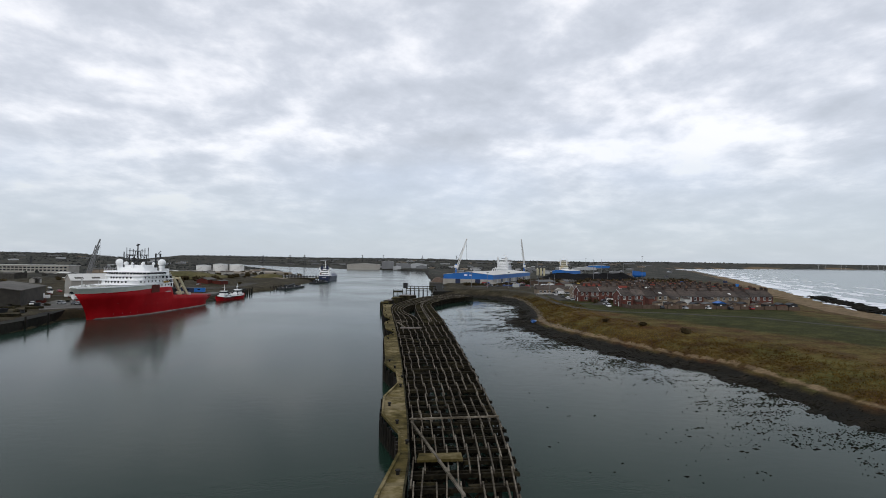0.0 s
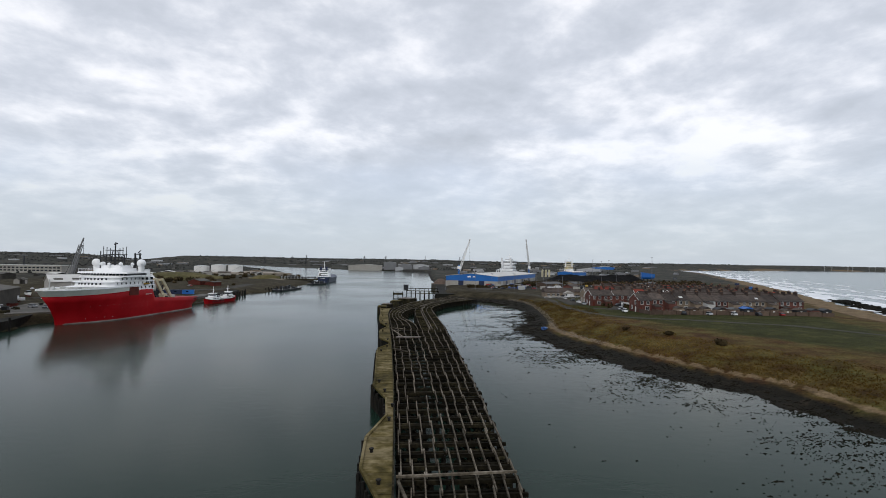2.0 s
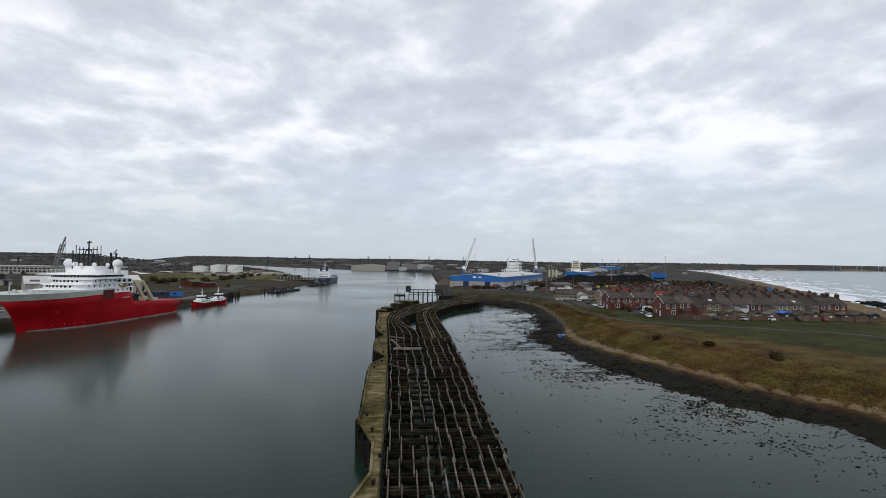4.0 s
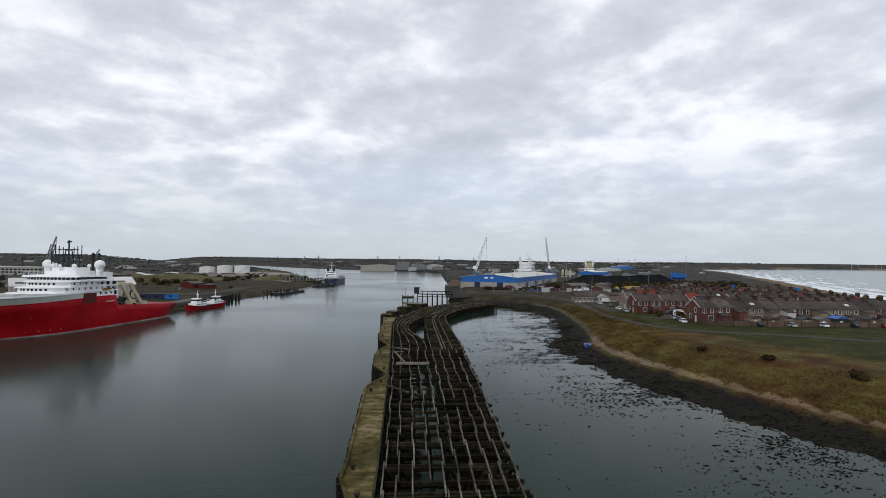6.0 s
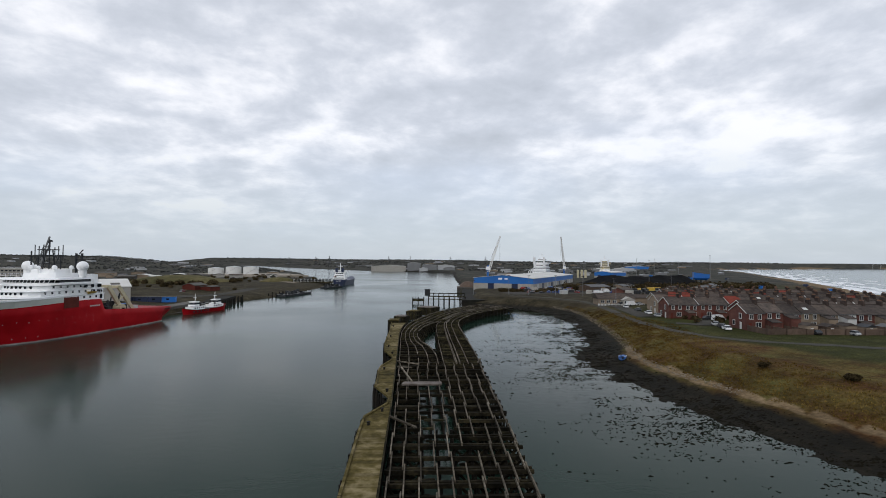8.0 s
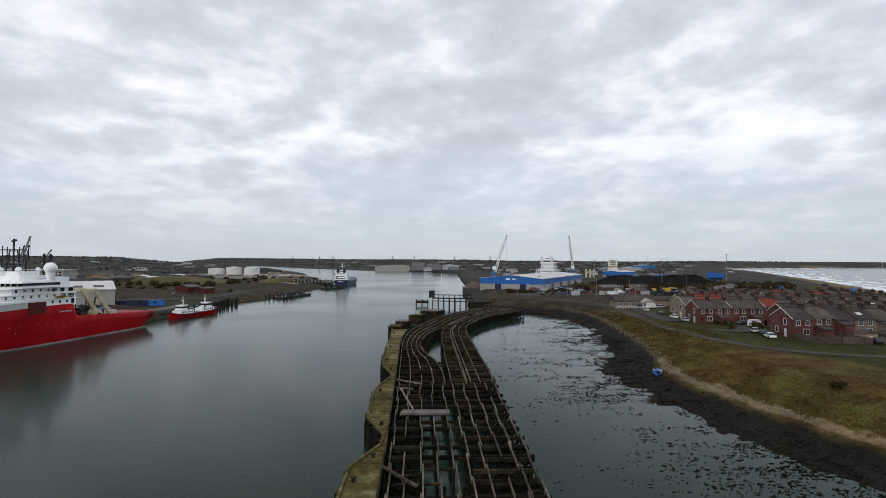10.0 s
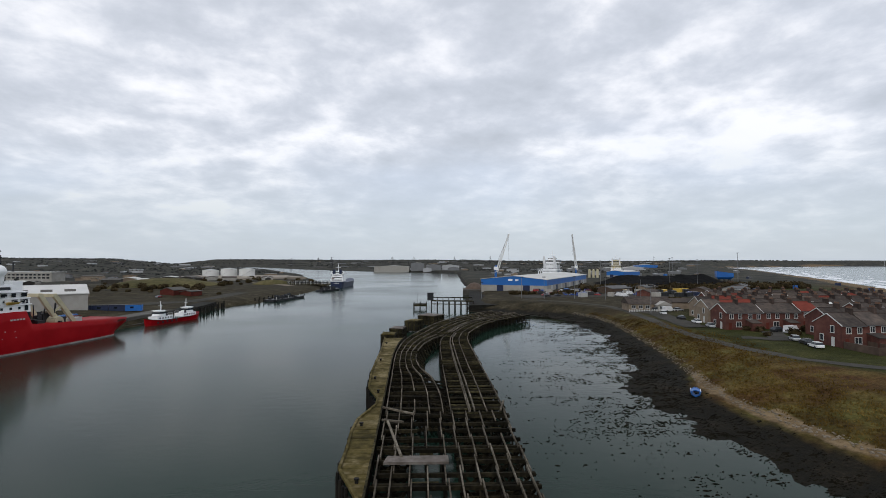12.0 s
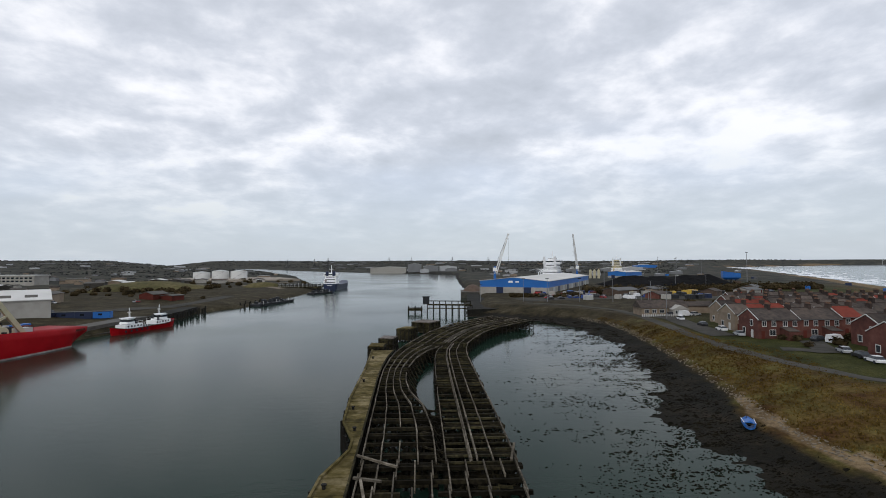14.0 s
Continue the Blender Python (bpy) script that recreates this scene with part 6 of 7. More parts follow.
def build_growth():
    rng = random.Random(31)
    for x, y, r in ((86.5, 142.5, 1.6), (82, 160, 1.4), (107, 83, 2.6), (104, 252, 1.6), (108.5, 244, 1.8), (117, 250.5, 1.8), (100, 243, 1.2), (75, 173, 1.2), (101.5, 254.5, 1.4)):
        bush(x, y, r, rng)
    for i in range(24):
        u = rng.random()
        x, y = 100 + 150 * u + rng.uniform(-6, 6), 345 + 30 * u + rng.uniform(-7, 8)
        bush(x, y, rng.uniform(2.0, 4.2), rng, "dense dark scrub bush beyond the village", 80)
    for i in range(110):
        u = rng.random()
        bush(118 + 190 * u + rng.uniform(-5, 5), 452 + 52 * u + rng.uniform(-12, 10), rng.uniform(3.2, 6.0), rng, "dense dark scrub bush beyond the village", 70)
    for i in range(26):
        bush(60 + 46 * rng.random(), 425 + rng.uniform(-8, 8), rng.uniform(1.5, 3), rng, "dark scrub bush before the blue warehouse", 80)
    # tussocks of long grass on the bank
    tuft = Shape()
    r = np.random.RandomState(7)
    xs, ys = r.uniform(56, 150, 60000), r.uniform(60, 330, 60000)
    d1 = signed(xs, ys, EAST_1)
    keep = (d1 > 0.3) & (d1 < np.interp(ys, [240, 300], [20, 3])) & ((d1 < 13) | (r.uniform(0, 1, 60000) < 0.4))
    xs, ys = xs[keep], ys[keep]
    hs, _ = terrain(xs, ys)
    for x, y, z in zip(xs, ys, hs):
        for _ in range(4):
            a, s = rng.uniform(0, 6.283), rng.uniform(0.1, 0.3)
            px, py = x + rng.uniform(-0.5, 0.5), y + rng.uniform(-0.5, 0.5)
            n = len(tuft.v)
            dx, dy = math.cos(a) * s * 0.7, math.sin(a) * s * 0.7
            tuft.v += [(px - dx, py - dy, z - 0.1), (px + dx, py + dy, z - 0.1), (px + dx * 0.3 + dy * 0.5, py + dy * 0.3 - dx * 0.5, z + s)]
            tuft.f.append((n, n + 1, n + 2))
    solid("long_grass", tuft, M_TUSSOCK, "tussocks of long brown and olive winter grass", "grass", "stuff")
    # weed and mud lumps on the drying shore
    weed = Shape()
    N = 260000
    r = np.random.RandomState(5)
    xs, ys = r.uniform(18, 82, N), r.uniform(55, 352, N)
    d0, d1 = signed(xs, ys, EAST_0), signed(xs, ys, EAST_1)
    patch = np.clip(0.5 + wobble(xs, ys, 30, 15) * 0.8 + wobble(xs, ys * 1.6, 9, 16) * 0.7 + wobble(xs, ys * 2, 4, 17) * 0.4, 0, 1.6)
    dens = np.where(d0 > 0, 0.42 * (0.3 + patch) * np.clip((-2 - d1) / 6, 0.12, 1), np.exp(d0 / 8.5) * 0.58 * patch ** 1.5)
    keep = (r.uniform(0, 1, N) < dens) & (d1 < -2.5)
    xs, ys, d0 = xs[keep], ys[keep], d0[keep]
    hs, _ = terrain(xs, ys)
    for x, y, h, d in zip(xs, ys, hs, d0):
        s = rng.uniform(0.10, 0.36) * (1.0 if rng.random() < 0.85 else 1.8)
        a = rng.uniform(0, 6.283)
        z0 = max(h, 0.0)
        n = len(weed.v)
        top = (x + rng.uniform(-0.2, 0.2) * s, y + rng.uniform(-0.2, 0.2) * s, z0 + 0.05 + 0.14 * s)
        ring = []
        for i in range(6):
            k = s * rng.uniform(0.6, 1.2)
            b = a + i * 1.047
            ring.append((x + math.cos(b) * k * 1.5, y + math.sin(b) * k * 0.75, z0 - 0.12))
        weed.v += ring + [top]
        weed.f += [(n + i, n + (i + 1) % 6, n + 6) for i in range(6)]
    solid("seaweed", weed, M_WEED, "dark wet seaweed clumps on the drying mud", "seaweed", "stuff")
    # stones along the top of the beach
    st = Shape()
    for i in range(900):
        k = rng.randrange(9, 18)
        (ax, ay), (bx, by) = EAST_1[k], EAST_1[k + 1]
        u = rng.random()
        x, y = ax + (bx - ax) * u + rng.uniform(-1.6, 0.6), ay + (by - ay) * u + rng.uniform(-0.8, 0.8)
        s = rng.uniform(0.08, 0.26)
        st.ball((x, y, ground_z(x, y) + 0.03), s, 6, 0.6)
    solid("beach_stones", st, M_GRAVEL, "brown stones strewn along the top of the beach", "stones", "stuff")


M_TUSSOCK = material("dry_grass", ((0.034, 0.022, 0.006), (0.080, 0.050, 0.012), (0.155, 0.108, 0.032)), 0.16, 0.95, island=0.35, spec=0.05)
build_growth()


def build_paths():
    """Shore road, lane and foot path, laid over the grass."""
    def ribbon(name, pts, w, mat, label, lift=0.06):
        sh, rows = Shape(), []
        fine = []
        for (ax, ay), (bx, by) in zip(pts, pts[1:]):
            n = max(1, round(math.dist((ax, ay), (bx, by)) / 2.5))
            fine += [(ax + (bx - ax) * i / n, ay + (by - ay) * i / n) for i in range(n)]
        fine.append(pts[-1])
        for i, (x, y) in enumerate(fine):
            p, q = fine[max(0, i - 1)], fine[min(len(fine) - 1, i + 1)]
            d = Vector((q[0] - p[0], q[1] - p[1], 0)).normalized()
            s = Vector((-d.y, d.x, 0))
            rows.append([(x + s.x * k * w, y + s.y * k * w, ground_z(x + s.x * k * w, y + s.y * k * w) + lift + (0.05 if abs(k) < 0.4 else 0)) for k in (-0.5, -0.25, 0, 0.25, 0.5)])
        sh.loft(rows, closed=False, caps=False)
        solid(name, sh, mat, label, "path", "structure", smooth=True)
    ribbon("shore_road", [(60, 384), (80, 366), (91, 342), (91, 318), (87.5, 290), (83, 264), (81, 246), (81.5, 228), (85, 210), (93, 201), (104, 195), (118, 188), (136, 176), (150, 150), (156, 110)], 3.6, M_ASPH, "worn grey tarmac shore road")
    ribbon("village_lane", [(95, 330), (98, 305), (94, 285), (91, 262)], 7.0, M_ASPH, "tarmac lane beside the terraces", 0.14)
    ribbon("back_lane", [(91, 240), (99, 236), (106, 250)], 5.0, M_ASPH, "tarmac back lane between terraces", 0.14)
    ribbon("gravel_track", [(-340, 770), (-262, 752), (-200, 735), (-150, 742)], 13.0, M_GRAVEL, "pale gravel track across the scrub", 0.25)
    ribbon("gravel_track", [(-330, 690), (-240, 668), (-170, 640), (-122, 585)], 8.0, M_GRAVEL, "pale gravel track across the scrub", 0.25)
    ribbon("quay_road", [(-190, 300), (-150, 350), (-128, 392), (-126, 430), (-130, 480)], 9.0, M_ASPH, "worn tarmac quay road", 0.2)
    ribbon("quay_yard", [(60, 402), (100, 412), (160, 408), (240, 430)], 24.0, M_ASPH, "worn tarmac quay yard", 0.14)


build_paths()


def build_surf():
    """Lines of breaking waves along the beach, each its own low ridge of foam."""
    coast = [(208, 60), (222, 150), (247, 224), (292, 311), (352, 405), (450, 572), (585, 799), (800, 1180), (1175, 1854), (1500, 2600), (2600, 3300)]
    acc = np.concatenate([[0], np.cumsum([math.dist(a, b) for a, b in zip(coast, coast[1:])])])
    rng = random.Random(14)
    foam = Shape()
    for line, (off, width) in enumerate(((6, 30), (26, 16), (44, 14), (66, 5), (100, 3.5))):
        s = rng.uniform(0, 30)
        while s < acc[-1] - 60:
            run = rng.uniform(60, 220) * (1 if line < 3 else 0.6)
            rows = []
            for k in np.arange(0, run, 6.0 if s < 900 else 18):
                v = s + k
                if v > acc[-1]:
                    break
                x, y = float(np.interp(v, acc, [p[0] for p in coast])), float(np.interp(v, acc, [p[1] for p in coast]))
                x2, y2 = float(np.interp(v + 5, acc, [p[0] for p in coast])), float(np.interp(v + 5, acc, [p[1] for p in coast]))
                d = Vector((x2 - x, y2 - y, 0)).normalized() if (x2, y2) != (x, y) else Vector((0, 1, 0))
                out = Vector((d.y, -d.x, 0))
                e = math.sin(math.pi * k / run)
                o = off + 4 * math.sin(v * 0.03 + line) + 2.2 * math.sin(v * 0.11 + line * 2) + rng.uniform(-0.8, 0.8)
                w = width * (0.12 + 0.88 * e) * rng.uniform(0.45, 1.25)
                p = Vector((x, y, 0)) + out * o
                rows.append([tuple(p - out * w / 2 + Z1 * 0.04), tuple(p + Z1 * (0.16 if line < 2 else 0.5 * e + 0.1)), tuple(p + out * w / 2 + Z1 * 0.04)])
            if len(rows) > 2:
                foam.loft(rows, closed=False, caps=False)
            s += run + rng.uniform(5, 60) * (0.3 if line < 2 else 2.2)
    solid("surf", foam, M_FOAM, "white lines of breaking surf along the beach", "surf", "stuff", smooth=True)
    rock = Shape()
    for i in range(260):
        u = rng.random()
        x, y = 258 + 85 * u + rng.uniform(-6, 8), 240 + 140 * u + rng.uniform(-6, 6)
        rock.ball((x, y, 0.2), rng.uniform(0.8, 2.6), 7, 0.4)
    solid("shore_rocks", rock, M_WEED, "dark weed-covered rocks at the sea's edge", "rocks", "stuff")


build_surf()


# ---- west side ----
def build_west():
    rng = random.Random(17)
    # quay walls
    solid("west_quay", Shape().prism([(-124, -60), (-124.5, 150), (-126.5, 185), (-130.5, 205), (-136, 222), (-142, 222), (-136, 205), (-132, 185), (-130, 150), (-130, -60)], -5, 3.3), M_DARKWALL, "dark wet timber-faced quay wall", "quay", "structure")
    pl = thing("loading_platform", "grey concrete loading platform on dark piles", "platform", kind="structure")
    part("deck", Shape().prism([(-144, 219), (-130, 229), (-129, 246), (-152, 270), (-168, 268), (-160, 240)], 2.9, 3.7), M_CONC, pl)
    for i in range(9):
        u = i / 8
        part("pile", Shape().rod((-144 + 14 * u, 219.5 + 10 * u, -4), (-144 + 14 * u, 219.5 + 10 * u, 3), 0.4, 0.4, 8), M_PILE, pl)
    qd = thing("ship_berth", "concrete berth edge behind the moored ship", "quay", kind="structure")
    part("wall", Shape().prism([(-131, 240), (-125.5, 240), (-113.5, 296), (-112, 345), (-120, 345), (-121, 296)], -5, 3.5), M_CONC, qd)
    for i in range(12):
        p = Vector((-127, 236, 0)).lerp(Vector((-112.6, 296, 0)), i / 11)
        part("fender", Shape().rod(p - Z1 * 2, p + Z1 * 3.3, 0.45, 0.45, 8), M_PILE, qd)
    for i in range(16):
        y = 3 + i * 13
        solid("quay_post", Shape().rod((0, 0, -4), (0, 0, 4.2 + rng.uniform(-0.4, 0.5)), 0.35, 0.3, 8), M_PILE, "tall dark timber post along the quay", "post", group="quay posts", m=pose(-123.2 - max(0, y - 150) * 0.08, y, 0))
    # grey shed at the quay, white shed behind the ship
    M_DULL = material("dull_grey_cladding", ((0.026, 0.024, 0.020), (0.062, 0.056, 0.046)), 0.4, 0.9)
    M_DULLROOF = material("dull_grey_roof", ((0.048, 0.043, 0.036), (0.10, 0.092, 0.080)), 0.3, 0.85)
    th = gable_shed("grey_shed", "large dull grey quayside shed with a shallow roof", pose(-163, 236, 3.6, 0, 0, 22), 30, 46, 6.5, 9.0, M_DULL, M_DULLROOF, "shed", doors=1)
    th.matrix_world = pose(-192, 226, 3.6, 0, 0, 22)
    th = gable_shed("white_shed", "white steel shed with grey ribbed roof behind the ship", pose(-140, 328, 4, 0, 0, 128.5), 24, 50, 8.0, 11.5, M_PALECLAD, M_ROOFL, "shed")
    for i in range(6):
        part("roof_panel", Shape().hexa([(2.5, 4 + i * 8, 8.72), (5.5, 4 + i * 8, 9.6), (5.5, 8 + i * 8, 9.6), (2.5, 8 + i * 8, 8.72), (2.5, 4 + i * 8, 9.12), (5.5, 4 + i * 8, 10.0), (5.5, 8 + i * 8, 10.0), (2.5, 8 + i * 8, 9.12)]), M_DULLROOF, th)
    # lattice crane behind the ship
    cr = thing("lattice_crane", "grey lattice-boom crawler crane on the quay", "crane", pose(-198, 340, 4))
    part("tracks", Shape().box(-3, -4, 0, 3, -2.5, 1.4).box(-3, 2.5, 0, 3, 4, 1.4), M_STEEL, cr)
    part("house", Shape().box(-4.5, -2.2, 1.5, 3, 2.2, 5), M_RUST, cr)
    boom = Shape()
    a, b = Vector((1, 0, 3.5)), Vector((8, 0, 29))
    for ox, oy in ((-0.9, -0.9), (0.9, -0.9), (0.9, 0.9), (-0.9, 0.9)):
        boom.bar(a + Vector((ox, oy, 0)) * 1.2, b + Vector((ox, oy, 0)) * 0.8, 0.36)
    for i in range(13):
        p, q = a.lerp(b, i / 13), a.lerp(b, (i + 1) / 13)
        for s in (-0.85, 0.85):
            boom.bar(p + Vector((-0.85, s, 0)), q + Vector((0.85, s, 0)), 0.16).bar(p + Vector((0.85, s, 0)), q + Vector((-0.85, s, 0)), 0.16)
    boom.bar(b, (9.5, 0, 33.2), 0.6)
    part("boom", boom, M_MAST, cr)
    part("rope", Shape().bar((-3.5, 0, 5), (8, 0, 29), 0.12).bar((9.5, 0, 33), (9.5, 0, 12), 0.12), M_STEEL, cr)
    # blue cabins, red shed
    for i in range(4):
        p = Vector((-147, 331, 0)).lerp(Vector((-122, 337, 0)), (i + 0.5) / 4)
        cb = thing("site_cabin", "blue steel site cabin on the quay", "cabin", pose(p.x, p.y, 3.9, 0, 0, 13.5), "blue quay cabins")
        part("body", Shape().box(-3.15, -1.5, 0, 3.15, 1.5, 2.7), M_NAVY if i < 3 else M_BLUE, cb)
        part("window", Shape().box(-1.2, -1.56, 1.2, 0.2, -1.5, 2.0), M_GLASS, cb)
        part("roof_edge", Shape().box(-3.25, -1.6, 2.7, 3.25, 1.6, 2.85), M_STEEL, cb)
    gable_shed("red_shed", "small rust-red metal shed with grey roof", pose(-162, 428, 4.4, 0, 0, -15), 10, 12, 3.6, 5.2, M_RUST, M_DULLROOF, "shed")
    gable_shed("red_lean_to", "low rust-red annexe beside the red shed", pose(-150.5, 430, 4.4, 0, 0, -15), 8, 10, 2.6, 3.2, M_RUST, M_DULLROOF, "shed")
    # storage tanks
    for i in range(3):
        tk = thing("storage_tank", "white cylindrical storage tank with shallow cone roof", "storage tank", pose(-311 + i * 25.5, 850 + i * 2, ground_z(-311 + i * 25.5, 850)), "white storage tanks")
        part("shell", Shape().rod((0, 0, -2), (0, 0, 11.4), 11.2, 11.2, 40), M_TANK, tk, "", False)
        part("cone_roof", Shape().rod((0, 0, 11.4), (0, 0, 13.0), 11.4, 0.6, 40), M_GREYW, tk)
        st = Shape()
        for k in range(22):
            an = radians(200 + k * 4.5 + i * 20)
            st.box(11.35 * math.cos(an) - 0.3, 11.35 * math.sin(an) - 0.3, k * 0.52, 11.35 * math.cos(an) + 0.3, 11.35 * math.sin(an) + 0.3, k * 0.52 + 0.2)
        part("stair", st, M_STEEL, tk)
    # pale yard round the tanks
    solid("tank_yard", Shape().prism([(-350, 790), (-220, 770), (-160, 800), (-215, 900), (-350, 905)], 0, 5.9), material("pale_gravel", ((0.20, 0.17, 0.13), (0.32, 0.28, 0.23)), 0.1, 0.95), "pale gravel yard round the tanks", "yard", "structure")
    # mounds
    for x, y, rx, ry, h, lab, mat in ((-225, 560, 55, 38, 8, "rough grass mound on the west bank", "mound"), (-150, 620, 22, 12, 4.5, "low brown spoil mound", "mound")):
        rows = []
        for i in range(9):
            k = 1 - i / 8
            rows.append([(x + rx * k * math.cos(t) * (1 + 0.12 * math.sin(3 * t + i)), y + ry * k * math.sin(t) * (1 + 0.12 * math.cos(2 * t)), 3.8 + h * (1 - k * k) + rng.uniform(-0.15, 0.15)) for t in np.linspace(0, 6.283, 26, endpoint=False)])
        rows.insert(0, [(px, py, 1.0) for px, py, _ in rows[0]])
        solid("grass_mound", Shape().loft(rows, caps=False), M_MOUND, lab, "mound", smooth=True)
    # posts of a vanished jetty
    for i in range(14):
        u = i / 13
        solid("jetty_post", Shape().rod((0, 0, -4), (0, 0, 4.0 + rng.uniform(-0.8, 0.6)), 0.42, 0.36, 8), M_PILE, "dark timber post of a ruined jetty", "post", group="ruined jetty posts", m=pose(-103 + rng.uniform(-0.6, 0.6) - 5 * u, 347 + 46 * u, 0))
    for i in range(10):
        solid("jetty_post", Shape().rod((0, 0, -4), (0, 0, 3.0 + rng.uniform(-0.8, 0.6)), 0.42, 0.36, 8), M_PILE, "dark timber post of a ruined jetty", "post", group="ruined jetty posts", m=pose(-99 - (i % 2) * 4, 424 + i * 4.5, 0))
    solid("bank_wall", Shape().prism([(-113, 345), (-108, 345), (-110, 372), (-113.5, 396), (-121, 396), (-118, 365)], -5, 3.2), M_DARKWALL, "dark sheet-piled bank wall", "quay", "structure")
    # barges and jetty with pipework
    for x, y, L, rz, lab in ((-91.5, 456, 46, 79, "low dark barge moored off the west bank"), (-84, 565, 30, 70, "low dark barge with red marks off the jetty")):
        bg = thing("moored_barge", lab, "barge", pose(x, y, 0, 0, 0, rz), "moored barges")
        part("hull", Shape().loft([[(k * L / 2, -4 * w, -0.6), (k * L / 2, 4 * w, -0.6), (k * L / 2, 4.4 * w, 1.4), (k * L / 2, -4.4 * w, 1.4)] for k, w in ((-1, 0.8), (-0.85, 1), (0.85, 1), (1, 0.7))]), M_STEEL, bg)
        ck = Shape()
        for i in range(12):
            px, py = rng.uniform(-L * 0.42, L * 0.42), rng.uniform(-3, 3)
            ck.box(px - 1.2, py - 0.8, 1.4, px + rng.uniform(0.5, 2), py + 0.8, rng.uniform(2, 4))
        tagged(part("deck_gear", ck, M_STEEL, bg), kind="stuff")
        for i in range(6):
            part("post", Shape().rod((-L * 0.45 + i * L * 0.18, -4.2, 1.2), (-L * 0.45 + i * L * 0.18, -4.2, 3.2), 0.2, 0.2, 6), M_STEEL if i % 2 else M_GREYW, bg)
    jt = thing("oil_jetty", "dark loading jetty with pipework on piles", "jetty")
    part("deck", Shape().bar((-132, 604, 3.6), (-92, 616, 3.6), 9, 0.9), M_TIMBER, jt)
    part("deck", Shape().bar((-97, 600, 3.6), (-95, 650, 3.6), 7, 0.9), M_TIMBER, jt)
    for i in range(12):
        p = Vector((-130, 601, 0)).lerp(Vector((-93, 613, 0)), i / 11)
        part("pile", Shape().rod(p - Z1 * 4, p + Z1 * 3.4, 0.4, 0.4, 7), M_PILE, jt)
        part("pipe_frame", Shape().bar(p + Z1 * 4, p + Z1 * (6.5 + 2 * rng.random()), 0.35).bar(p + Vector((0, 5, 4)), p + Vector((0, 5, 7)), 0.35).bar(p + Z1 * 6.4, p + Vector((0, 5, 6.4)), 0.3), M_GREYW, jt)
    for dy, z in ((1, 6.2), (2.2, 6.2), (3.4, 5.4)):
        part("pipe", Shape().rod((-132, 602 + dy, z), (-94, 614 + dy, z), 0.3, 0.3, 8), M_STEEL, jt)
    # coaster lying at the jetty
    cs = thing("coaster_ship", "navy-hulled coaster with white stern superstructure at the jetty", "ship", pose(-85.5, 614, 0, 0, 0, 88))
    part("hull", Shape().loft([[(k, -w * 0.85, -1), (k, w * 0.85, -1), (k, w, h), (k, -w, h)] for k, w, h in ((0, 5.6, 6.5), (4, 7, 6.5), (20, 7.2, 5.5), (58, 7.2, 5.5), (70, 4.5, 7), (77, 0.6, 8))]), M_NAVY, cs)
    for a, b, w, z0, z1 in ((2, 15, 6.4, 6.5, 9), (3, 14, 5.8, 9, 11.5), (4, 13, 5.2, 11.5, 14), (5, 12, 6.8, 14, 16.4)):
        part("deckhouse", Shape().box(a, -w, z0, b, w, z1), M_WHITE, cs)
        part("window_band", Shape().box(a - 0.08, -w * 0.8, z0 + 1.1, a + 0.1, w * 0.8, z0 + 1.8), M_GLASS, cs)
    part("lifeboat", Shape().loft([[(0.4, 3, 9.6), (0.4, 5, 9.6), (0.4, 4, 8.8)], [(3.4, 2.8, 9.8), (3.4, 5.2, 9.8), (3.4, 4, 8.6)]]), M_RUST, cs)
    part("funnel", Shape().box(4, -4.5, 14, 7, -2, 18.5).box(4, 2, 14, 7, 4.5, 18.5), M_NAVY, cs)
    part("mast", Shape().bar((9, 0, 16.4), (9, 0, 24.5), 0.5).bar((9, -2.6, 20.5), (9, 2.6, 20.5), 0.3), M_WHITE, cs)
    for i in range(5):
        part("name_bar", Shape().box(-0.06, -2.5 + i * 1.05, 4.6, 0.02, -1.8 + i * 1.05, 5.1), M_WHITE, cs, "unreadable stern lettering")
    # pontoon at the workboats
    pn = thing("floating_pontoon", "grey floating pontoon with gangway beside the workboats", "pontoon", pose(-110.5, 318, 0, 0, 0, 77))
    part("deck", Shape().box(-17, -1.6, -0.3, 14, 1.6, 0.8), M_CONC, pn)
    for x in (-16, -8, 0, 8, 13):
        part("float", Shape().box(x - 1, -1.9, -0.4, x + 1, 1.9, 0.4), M_STEEL, pn)
    # stacked timber, drums and skips along the quay
    crng = random.Random(29)
